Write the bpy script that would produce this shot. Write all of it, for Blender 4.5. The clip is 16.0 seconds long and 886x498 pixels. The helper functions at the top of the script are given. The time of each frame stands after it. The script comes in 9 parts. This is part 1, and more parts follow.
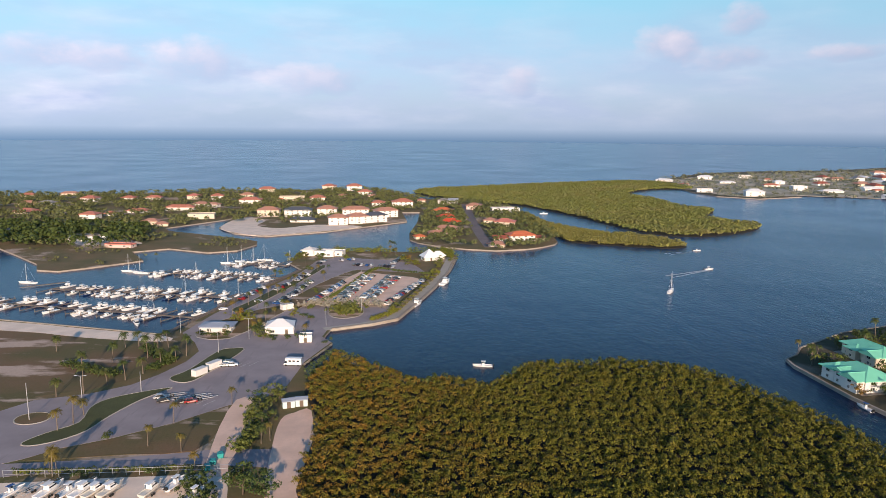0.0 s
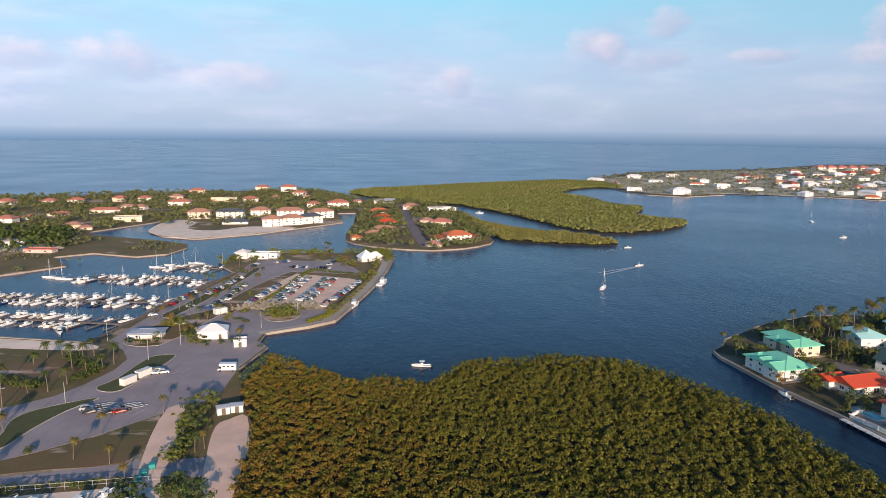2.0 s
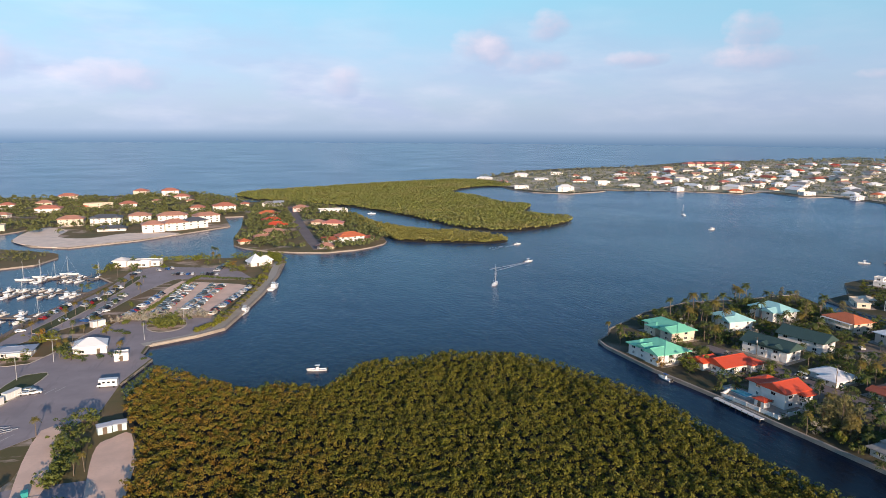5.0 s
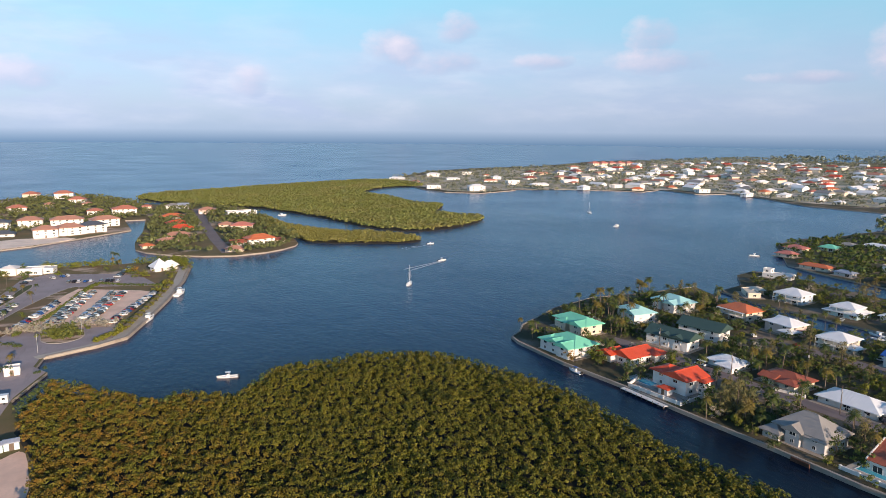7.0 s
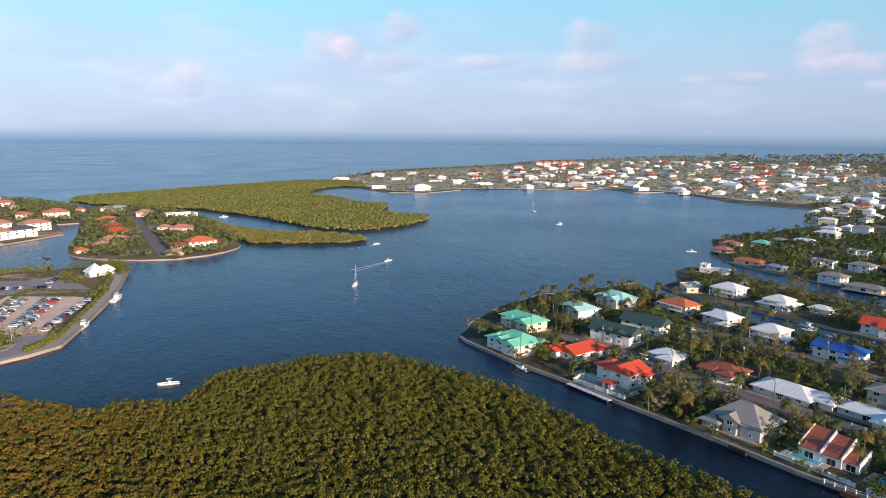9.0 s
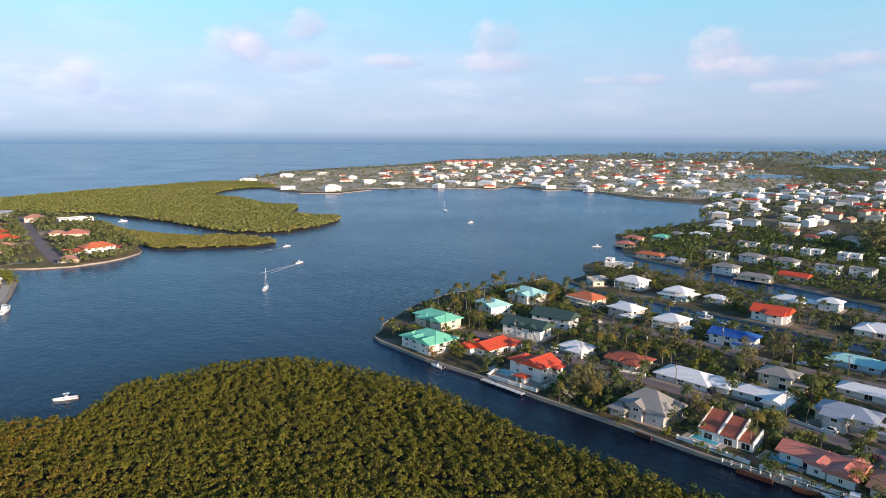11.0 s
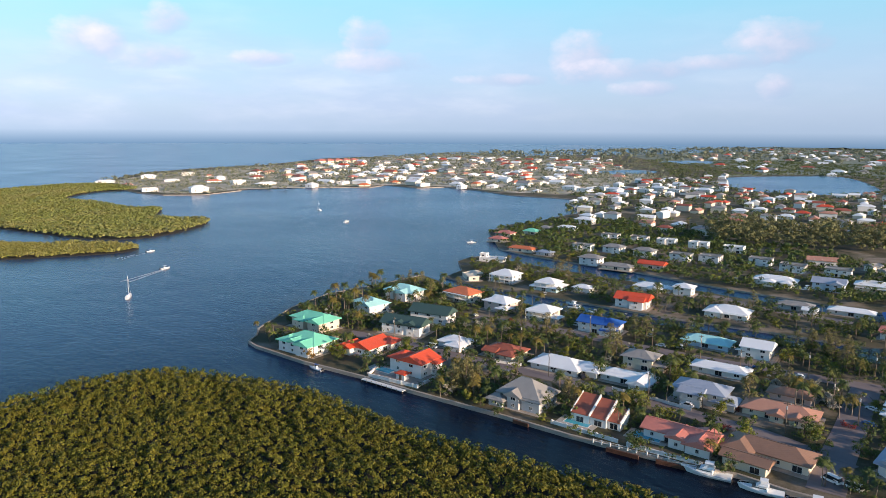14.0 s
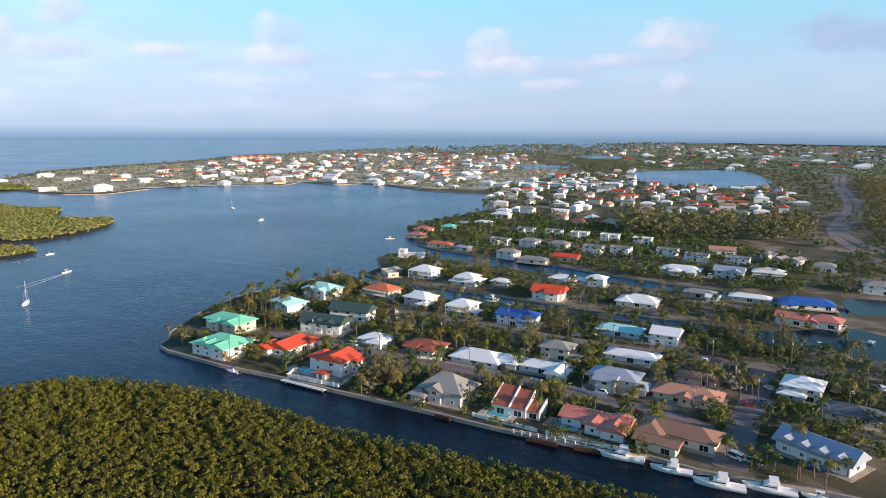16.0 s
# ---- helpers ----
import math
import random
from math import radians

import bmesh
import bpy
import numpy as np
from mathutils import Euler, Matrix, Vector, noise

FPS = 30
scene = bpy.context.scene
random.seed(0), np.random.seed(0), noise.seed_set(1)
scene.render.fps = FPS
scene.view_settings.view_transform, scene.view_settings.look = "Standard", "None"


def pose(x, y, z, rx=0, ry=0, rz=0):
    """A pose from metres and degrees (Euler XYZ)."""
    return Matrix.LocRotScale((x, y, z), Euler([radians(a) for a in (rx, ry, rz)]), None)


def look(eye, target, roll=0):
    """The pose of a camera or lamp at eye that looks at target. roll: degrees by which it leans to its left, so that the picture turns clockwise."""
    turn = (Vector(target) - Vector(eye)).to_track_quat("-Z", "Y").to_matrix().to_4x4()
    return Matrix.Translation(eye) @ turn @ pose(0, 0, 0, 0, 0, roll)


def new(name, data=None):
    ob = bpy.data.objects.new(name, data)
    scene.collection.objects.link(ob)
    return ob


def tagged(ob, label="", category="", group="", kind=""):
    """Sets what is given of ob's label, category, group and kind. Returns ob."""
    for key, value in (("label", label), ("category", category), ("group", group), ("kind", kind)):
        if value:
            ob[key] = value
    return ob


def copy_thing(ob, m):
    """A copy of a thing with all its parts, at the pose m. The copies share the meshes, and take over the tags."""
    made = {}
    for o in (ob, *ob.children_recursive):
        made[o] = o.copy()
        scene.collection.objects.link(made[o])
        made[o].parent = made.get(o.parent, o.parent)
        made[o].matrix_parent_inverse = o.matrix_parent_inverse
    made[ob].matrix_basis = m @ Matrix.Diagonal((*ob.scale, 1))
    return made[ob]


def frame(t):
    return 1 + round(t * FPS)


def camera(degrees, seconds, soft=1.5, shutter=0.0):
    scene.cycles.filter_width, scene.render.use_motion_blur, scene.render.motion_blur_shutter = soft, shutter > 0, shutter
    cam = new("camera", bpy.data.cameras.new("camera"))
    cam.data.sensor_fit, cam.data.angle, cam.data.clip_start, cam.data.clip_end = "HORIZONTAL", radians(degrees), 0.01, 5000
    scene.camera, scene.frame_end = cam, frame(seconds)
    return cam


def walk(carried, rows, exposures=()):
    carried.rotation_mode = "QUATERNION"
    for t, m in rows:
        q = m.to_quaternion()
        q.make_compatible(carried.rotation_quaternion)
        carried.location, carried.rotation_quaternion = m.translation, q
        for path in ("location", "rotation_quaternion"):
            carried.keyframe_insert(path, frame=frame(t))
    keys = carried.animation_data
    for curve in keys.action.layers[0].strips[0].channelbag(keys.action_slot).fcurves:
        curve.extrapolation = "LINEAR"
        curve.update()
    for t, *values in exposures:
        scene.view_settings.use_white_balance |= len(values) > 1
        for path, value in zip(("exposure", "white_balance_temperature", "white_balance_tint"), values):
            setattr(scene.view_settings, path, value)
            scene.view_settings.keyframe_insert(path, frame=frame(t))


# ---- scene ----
# The camera hangs still 90 m over the ground and pans to its right.
EYE_Z = 90
cam = camera(64.90, 16.0, soft=0.85)
TURNS = [  # seconds, heading, tilt, lean
    (0, 0.004, 80.176, 0.499),
    (0.5, -1.109, 80.173, 0.600),
    (1, -2.353, 80.181, 0.582),
    (1.5, -3.717, 80.196, 0.617),
    (2, -5.245, 80.233, 0.590),
    (2.5, -6.849, 80.247, 0.582),
    (3, -8.426, 80.263, 0.568),
    (3.5, -9.925, 80.264, 0.603),
    (4, -11.452, 80.290, 0.505),
    (6.5, -19.184, 80.360, 0.515),
    (7, -21.343, 80.386, 0.545),
    (7.5, -22.391, 80.406, 0.483),
    (8, -23.244, 80.407, 0.481),
    (10.5, -31.207, 80.444, 0.448),
    (11, -33.114, 80.442, 0.427),
    (11.5, -35.016, 80.433, 0.431),
    (12, -36.932, 80.406, 0.431),
    (12.5, -38.637, 80.413, 0.382),
    (13, -40.216, 80.401, 0.355),
    (13.5, -41.774, 80.382, 0.363),
    (14, -43.376, 80.377, 0.358),
    (14.5, -44.966, 80.382, 0.333),
    (15, -46.607, 80.398, 0.417),
    (15.5, -48.394, 80.410, 0.348),
    (16, -50.151, 80.105, 0.372),
]
walk(cam, [(t, pose(0, 0, EYE_Z, 0, 0, h) @ pose(0, 0, 0, p) @ pose(0, 0, 0, 0, 0, r)) for t, h, p, r in TURNS],
     exposures=[(0, 0.33, 6500, 13), (8, 0.49, 6500, 12), (16, 0.74, 6500, 10)])

# ---- daylight: low late-afternoon sun behind the camera ----
SUN_ELEVATION, SUN_HEADING = 13.0, 171.0   # degrees; heading from north (+y), clockwise
world = bpy.data.worlds.new("sky")
scene.world = world
world.use_nodes = True
wn, wl = world.node_tree.nodes, world.node_tree.links
wn.clear()


def wnode(kind, **values):
    n = wn.new(kind)
    for key, value in values.items():
        n.inputs[key].default_value = value
    return n


def wmath(op, a, b=None, c=None, clamp=False):
    n = wn.new("ShaderNodeMath")
    n.operation, n.use_clamp = op, clamp
    for i, v in enumerate((a, b, c)):
        if v is None:
            continue
        if isinstance(v, (int, float)):
            n.inputs[i].default_value = v
        else:
            wl.new(v, n.inputs[i])
    return n.outputs[0]


def wmix(fac, a, b):
    n = wn.new("ShaderNodeMix")
    n.data_type = "RGBA"
    for i, v in ((0, fac), (6, a), (7, b)):
        if isinstance(v, (int, float)):
            n.inputs[i].default_value = v
        elif isinstance(v, tuple):
            n.inputs[i].default_value = (*v, 1)
        else:
            wl.new(v, n.inputs[i])
    return n.outputs[2]


sky = wn.new("ShaderNodeTexSky")
sky.sky_type, sky.sun_disc = "NISHITA", False
sky.sun_elevation, sky.sun_rotation = radians(SUN_ELEVATION), radians(SUN_HEADING)
sky.altitude, sky.air_density, sky.dust_density, sky.ozone_density = 60, 1.0, 1.6, 2.0
coords = wn.new("ShaderNodeTexCoord")
apart = wn.new("ShaderNodeSeparateXYZ")
wl.new(coords.outputs["Generated"], apart.inputs[0])
up = apart.outputs["Z"]
gain = wn.new("ShaderNodeVectorMath")
gain.operation = "SCALE"
wl.new(sky.outputs[0], gain.inputs[0])
gain.inputs["Scale"].default_value = SKY_GAIN = 0.13
# a humid lower sky: lavender haze at the horizon, pale cyan above, the deeper blue overhead
tone = wn.new("ShaderNodeValToRGB")
wl.new(up, tone.inputs[0])
stops = tone.color_ramp.elements
stops[0].position, stops[0].color = 0.0, (0.335, 0.44, 0.605, 1)
stops[1].position, stops[1].color = 1.0, (0.025, 0.075, 0.20, 1)
for where, colour in ((0.03, (0.365, 0.47, 0.64)), (0.085, (0.35, 0.50, 0.69)), (0.18, (0.24, 0.56, 0.71)), (0.36, (0.10, 0.28, 0.48)), (0.6, (0.045, 0.13, 0.29))):
    stops.new(where).color = (*colour, 1)
base = wmix(0.82, gain.outputs[0], tone.outputs[0])


def sky_noise(scale, stretch, detail, offset):
    m = wn.new("ShaderNodeMapping")
    m.inputs["Scale"].default_value = (1, 1, stretch)
    m.inputs["Location"].default_value = offset
    wl.new(coords.outputs["Generated"], m.inputs["Vector"])
    n = wnode("ShaderNodeTexNoise", Scale=scale, Detail=detail, Roughness=0.55)
    wl.new(m.outputs[0], n.inputs["Vector"])
    return n.outputs["Fac"]


# a wide bank of soft cloud low over the sea
low = wmath("MULTIPLY", wmath("MULTIPLY", wmath("SUBTRACT", 0.20, up, clamp=True), 6.0, clamp=True),
            wmath("MULTIPLY", wmath("ADD", up, 0.01), 22.0, clamp=True))
bank = wmath("MULTIPLY", wmath("MULTIPLY", wmath("SUBTRACT", sky_noise(5.0, 3.2, 6.0, (0.3, 0.1, 0.2)), 0.37), 4.6, clamp=True), low, clamp=True)
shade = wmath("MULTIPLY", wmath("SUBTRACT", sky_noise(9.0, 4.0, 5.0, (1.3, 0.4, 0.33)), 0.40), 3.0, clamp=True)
tint = wmix(shade, (0.38, 0.45, 0.62), (0.60, 0.62, 0.72))
side_on = wmath("SUBTRACT", 0.86, wmath("MULTIPLY", apart.outputs["X"], 0.62), clamp=True)   # the bank thins out towards the east
base = wmix(wmath("MULTIPLY", bank, side_on), base, tint)

# single cumulus heads: heading and height in degrees, width and height in degrees
CUMULUS = [(54.1, 5.7, 4.8, 4.0), (57.7, 4.7, 10.2, 1.8), (68.1, 6.5, 6.4, 3.2), (65.0, 5.2, 8.0, 1.2), (37.1, 7.2, 3.7, 3.2), (38.0, 5.4, 8.0, 1.9), (47.7, 4.0, 6.9, 1.1), (22.2, 8.0, 3.2, 2.4), (21.3, 5.4, 5.9, 2.1), (16.8, 6.5, 4.3, 2.7),
           (68.4, 3.3, 2.7, 1.9), (58.9, 3.3, 4.8, 1.3), (78.5, 6.9, 6.9, 3.0), (80.6, 6.2, 5.9, 2.1), (-19.4, 4.8, 8.0, 3.2), (-30.4, 5.0, 8.0, 2.4), (-10.3, 3.7, 8.0, 2.4), (6.1, 3.7, 3.2, 2.4), (18.2, 6.2, 3.2, 2.4), (-25.7, 4.8, 6.9, 2.1), (29.1, 5.4, 5.3, 1.2)]
warp = wmath("MULTIPLY", wmath("SUBTRACT", sky_noise(24.0, 1.7, 7.0, (0, 0, 0)), 0.50), 2.6)
whole = None
for heading, height, wide, tall in CUMULUS:
    a, e = radians(heading), radians(height)
    side = wn.new("ShaderNodeVectorMath")
    side.operation = "DOT_PRODUCT"
    wl.new(coords.outputs["Generated"], side.inputs[0])
    side.inputs[1].default_value = (math.cos(a), -math.sin(a), 0)
    ahead = wn.new("ShaderNodeVectorMath")
    ahead.operation = "DOT_PRODUCT"
    wl.new(coords.outputs["Generated"], ahead.inputs[0])
    ahead.inputs[1].default_value = (math.sin(a), math.cos(a), 0)
    dx = wmath("MULTIPLY", side.outputs["Value"], 1 / radians(wide / 2))
    dz = wmath("MULTIPLY", wmath("SUBTRACT", up, math.sin(e)), 1 / radians(tall / 2))
    r2 = wmath("ADD", wmath("MULTIPLY", dx, dx), wmath("MULTIPLY", dz, dz))
    m = wmath("ADD", wmath("SUBTRACT", 1.2, r2), warp)
    m = wmath("MULTIPLY", wmath("MULTIPLY", m, 0.8, clamp=True), wmath("GREATER_THAN", ahead.outputs["Value"], 0.0))
    # sunlit towards the top left, grey below
    lit = wmath("ADD", wmath("MULTIPLY", dz, 0.35), wmath("ADD", wmath("MULTIPLY", dx, -0.3), wmath("MULTIPLY", warp, 0.35)))
    whole = m if whole is None else wmath("MAXIMUM", whole, m)
    base = wmix(wmath("MULTIPLY", m, 0.82), base, wmix(wmath("ADD", lit, 0.5 if heading < 75 else -0.2, clamp=True), (0.30, 0.39, 0.56), (0.62, 0.60, 0.69)))
# the sea beyond the far rim, fading into haze up to the horizon
rim = wmath("MULTIPLY", up, -1 / 0.0186, clamp=True)
base = wmix(rim, base, (0.120, 0.210, 0.335))
# brighter haze over the western sea, clearer air in the east
veil = wn.new("ShaderNodeVectorMath")
veil.operation = "SCALE"
wl.new(base, veil.inputs[0])
wl.new(wmath("SUBTRACT", 1.07, wmath("MULTIPLY", apart.outputs["X"], 0.20)), veil.inputs["Scale"])
base = veil.outputs[0]
back = wn.new("ShaderNodeBackground")
wl.new(base, back.inputs["Color"])
back.inputs["Strength"].default_value = SKY_STRENGTH = 1.0
end = wn.new("ShaderNodeOutputWorld")
wl.new(back.outputs[0], end.inputs["Surface"])

sun_data = bpy.data.lights.new("sun", "SUN")
sun_data.energy, sun_data.angle, sun_data.color = 5.0, radians(0.6), (1.0, 0.78, 0.585)
sun = new("sun", sun_data)
sh, se = radians(SUN_HEADING), radians(SUN_ELEVATION)
sun.matrix_world = look((0, 0, 300), (-math.sin(sh) * math.cos(se), -math.cos(sh) * math.cos(se), 300 - math.sin(se)))

# ---- materials ----
def material(name, build):
    m = bpy.data.materials.new(name)
    m.use_nodes = True
    nt = m.node_tree
    nt.nodes.clear()
    out = nt.nodes.new("ShaderNodeOutputMaterial")
    b = nt.nodes.new("ShaderNodeBsdfPrincipled")
    nt.links.new(b.outputs[0], out.inputs[0])
    build(Nodes(nt, b))
    return m


class Nodes:
    """Short hands for the nodes of one material."""

    def __init__(self, nt, bsdf):
        self.nt, self.b = nt, bsdf

    def put(self, value, socket):
        if isinstance(value, (int, float)):
            socket.default_value = value
        elif isinstance(value, tuple):
            socket.default_value = (*value, 1) if len(value) == 3 and socket.type == "RGBA" else value
        else:
            self.nt.links.new(value, socket)

    def out(self, **values):
        for key, value in values.items():
            self.put(value, self.b.inputs[key.replace("_", " ")])
        return self

    def place(self, scale=(1, 1, 1), turn=0.0, own=False):
        c = self.nt.nodes.new("ShaderNodeTexCoord" if own else "ShaderNodeNewGeometry")
        m = self.nt.nodes.new("ShaderNodeMapping")
        m.inputs["Scale"].default_value = scale
        m.inputs["Rotation"].default_value = (0, 0, radians(turn))
        self.nt.links.new(c.outputs["Object" if own else "Position"], m.inputs["Vector"])
        return m.outputs[0]

    def noise(self, scale, detail=4, rough=0.55, where=None):
        n = self.nt.nodes.new("ShaderNodeTexNoise")
        n.inputs["Scale"].default_value, n.inputs["Detail"].default_value, n.inputs["Roughness"].default_value = scale, detail, rough
        self.put(where if where is not None else self.place(), n.inputs["Vector"])
        return n.outputs["Fac"]

    def wave(self, scale, where, distort=0.0):
        n = self.nt.nodes.new("ShaderNodeTexWave")
        n.inputs["Scale"].default_value, n.inputs["Distortion"].default_value = scale, distort
        self.put(where, n.inputs["Vector"])
        return n.outputs["Fac"]

    def ramp(self, fac, low, high):
        n = self.nt.nodes.new("ShaderNodeMapRange")
        n.inputs["From Min"].default_value, n.inputs["From Max"].default_value = low, high
        self.put(fac, n.inputs["Value"])
        return n.outputs[0]

    def mix(self, fac, a, b):
        n = self.nt.nodes.new("ShaderNodeMix")
        n.data_type = "RGBA"
        self.put(fac, n.inputs[0]), self.put(a, n.inputs[6]), self.put(b, n.inputs[7])
        return n.outputs[2]

    def math(self, op, a, b):
        n = self.nt.nodes.new("ShaderNodeMath")
        n.operation = op
        self.put(a, n.inputs[0]), self.put(b, n.inputs[1])
        return n.outputs[0]

    def bump(self, height, strength, distance):
        n = self.nt.nodes.new("ShaderNodeBump")
        n.inputs["Strength"].default_value, n.inputs["Distance"].default_value = strength, distance
        self.put(height, n.inputs["Height"])
        self.nt.links.new(n.outputs[0], self.b.inputs["Normal"])

    def chance(self):
        return self.nt.nodes.new("ShaderNodeObjectInfo").outputs["Random"]

    def island(self):
        return self.nt.nodes.new("ShaderNodeNewGeometry").outputs["Random Per Island"]


def plain(name, colour, rough=0.6, vary=0.12, scale=0.8, metal=0.0):
    """A painted or plain surface: blotches at two scales, faint relief."""
    dark = tuple(v * (1 - 2 * vary) for v in colour)

    def build(n):
        fac = n.math("MULTIPLY", n.ramp(n.noise(scale * 0.25, 3), 0.3, 0.7), n.ramp(n.noise(scale * 3, 4), 0.2, 0.75))
        n.out(Base_Color=n.mix(fac, dark, colour), Roughness=rough, Metallic=metal)
        n.bump(n.noise(scale * 6), 0.15, 0.02)
    return material(name, build)


def leaf(name, dark, light, dry=None, patch=0.03, share=0.5):
    """Leaves: each its own shade, drifting into dry tones by wide patches."""
    def build(n):
        c = n.mix(n.island(), dark, light)
        c = n.mix(n.ramp(n.chance(), 0.0, 3.0), c, (light[0] * 1.3, light[1] * 0.9, light[2] * 0.8))
        if dry:
            c = n.mix(n.math("MULTIPLY", n.ramp(n.noise(patch, 3), share, share + 0.18), 0.75), c, dry)
            c = n.mix(n.math("MULTIPLY", n.ramp(n.noise(patch * 6, 3), 0.52, 0.66), 0.5), c, dry)
        n.out(Base_Color=c, Roughness=0.62, Specular_IOR_Level=0.25)
    return material(name, build)


def roofing(name, colour, period=0.45, worn=0.3, rough=0.55, metal=0.0):
    """Seamed or tiled roof: fine ribs in relief, weathered patches."""
    def build(n):
        where = n.place((1, 1, 1), own=True)
        fac = n.math("ADD", n.math("MULTIPLY", n.ramp(n.noise(0.35, 5, where=where), 0.35, 0.7), worn), n.math("MULTIPLY", n.noise(4.0, 3, where=where), worn * 0.6))
        c = n.mix(fac, colour, tuple(v * 0.55 for v in colour))
        n.out(Base_Color=c, Roughness=rough, Metallic=metal)
        n.bump(n.wave(0.5 / period, where, 0.3), 0.5, 0.05)
    return material(name, build)


def sea_water(n):
    shoal = n.ramp(n.noise(0.0016, 4), 0.40, 0.62)
    # canals and the near bight dark, the lagoon lighter: reflection growing with distance, put into the colour; the
    # open sound is a shallow turquoise bank
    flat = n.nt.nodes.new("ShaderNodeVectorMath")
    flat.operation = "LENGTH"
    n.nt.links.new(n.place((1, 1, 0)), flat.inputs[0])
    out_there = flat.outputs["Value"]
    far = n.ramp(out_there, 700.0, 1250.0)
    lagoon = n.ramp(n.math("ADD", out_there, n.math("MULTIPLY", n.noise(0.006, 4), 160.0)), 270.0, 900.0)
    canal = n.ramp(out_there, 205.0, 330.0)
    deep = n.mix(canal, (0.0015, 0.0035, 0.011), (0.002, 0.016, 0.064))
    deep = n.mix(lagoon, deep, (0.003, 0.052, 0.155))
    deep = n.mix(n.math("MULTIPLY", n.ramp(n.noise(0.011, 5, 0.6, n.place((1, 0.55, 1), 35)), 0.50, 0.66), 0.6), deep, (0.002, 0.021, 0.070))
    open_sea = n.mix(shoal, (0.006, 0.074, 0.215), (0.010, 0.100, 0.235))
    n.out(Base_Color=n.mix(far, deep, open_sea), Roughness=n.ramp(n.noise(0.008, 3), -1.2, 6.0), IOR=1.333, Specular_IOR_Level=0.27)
    ripples = n.math("ADD", n.noise(0.55, 4, where=n.place((1, 0.45, 1), 28)), n.math("MULTIPLY", n.noise(0.09, 3, where=n.place((1, 0.4, 1), 20)), 1.6))
    # ripples flatten with distance, so the far water mirrors the low sky
    n.bump(n.math("MULTIPLY", ripples, n.ramp(out_there, 3600.0, 500.0)), 0.55, 0.36)


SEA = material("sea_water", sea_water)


def grass_ground(n):
    c = n.mix(n.ramp(n.noise(0.05, 5), 0.35, 0.65), (0.115, 0.105, 0.032), (0.21, 0.135, 0.060))
    c = n.mix(n.ramp(n.noise(0.02, 6, 0.65), 0.55, 0.62), c, (0.52, 0.39, 0.30))
    c = n.mix(n.math("MULTIPLY", n.noise(1.4, 5), 0.35), c, (0.04, 0.045, 0.018))
    n.out(Base_Color=c, Roughness=0.95)
    n.bump(n.noise(1.2, 5), 0.5, 0.2)


def field_ground(n):
    c = n.mix(n.ramp(n.noise(0.03, 5), 0.4, 0.6), (0.200, 0.115, 0.055), (0.120, 0.100, 0.032))
    c = n.mix(n.ramp(n.noise(0.035, 6, 0.62, n.place((0.5, 1.6, 1), 12)), 0.55, 0.61), c, (0.58, 0.43, 0.34))
    c = n.mix(n.math("MULTIPLY", n.noise(1.0, 5), 0.35), c, (0.045, 0.042, 0.018))
    n.out(Base_Color=c, Roughness=0.95)
    n.bump(n.noise(0.9, 5), 0.5, 0.2)


def suburb_ground(n):
    c = n.mix(n.ramp(n.noise(0.06, 5), 0.35, 0.65), (0.046, 0.046, 0.015), (0.110, 0.078, 0.040))
    c = n.mix(n.ramp(n.noise(0.03, 6, 0.6), 0.50, 0.63), c, (0.27, 0.21, 0.155))
    c = n.mix(n.math("MULTIPLY", n.noise(1.4, 5), 0.5), c, (0.022, 0.027, 0.012))
    n.out(Base_Color=c, Roughness=0.95)
    n.bump(n.noise(1.2, 5), 0.5, 0.2)


# far land with the air's haze mixed into its pale greens
def hazed_ground(n):
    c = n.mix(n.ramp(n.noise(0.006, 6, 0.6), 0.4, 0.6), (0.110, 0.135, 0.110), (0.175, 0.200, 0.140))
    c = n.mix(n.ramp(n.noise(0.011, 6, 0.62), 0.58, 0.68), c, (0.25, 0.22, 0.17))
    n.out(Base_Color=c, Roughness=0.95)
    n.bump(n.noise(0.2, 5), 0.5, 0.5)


def asphalt_mix(colour):
    def build(n):
        c = n.mix(n.ramp(n.noise(0.08, 5, 0.6), 0.35, 0.7), tuple(v * 0.78 for v in colour), colour)
        c = n.mix(n.ramp(n.noise(0.5, 4, where=n.place((1, 0.15, 1), 15)), 0.56, 0.75), c, tuple(v * 0.7 for v in colour))
        n.out(Base_Color=c, Roughness=0.85)
        n.bump(n.noise(6), 0.2, 0.02)
    return build


def sand_mix(colour):
    def build(n):
        c = n.mix(n.ramp(n.noise(0.12, 6, 0.6), 0.30, 0.6), tuple(v * 0.78 for v in colour), colour)
        c = n.mix(n.ramp(n.noise(0.9, 5), 0.5, 0.8), c, tuple(v * 0.86 for v in colour))
        n.out(Base_Color=c, Roughness=0.95)
        n.bump(n.noise(2.5, 5), 0.35, 0.08)
    return build


def shore_lots(n):
    c = n.mix(n.ramp(n.noise(0.02, 5, 0.6), 0.38, 0.60), (0.27, 0.26, 0.15), (0.62, 0.52, 0.42))
    c = n.mix(n.math("MULTIPLY", n.noise(0.3, 4), 0.4), c, (0.17, 0.17, 0.10))
    n.out(Base_Color=c, Roughness=0.95)
    n.bump(n.noise(0.5, 5), 0.5, 0.3)


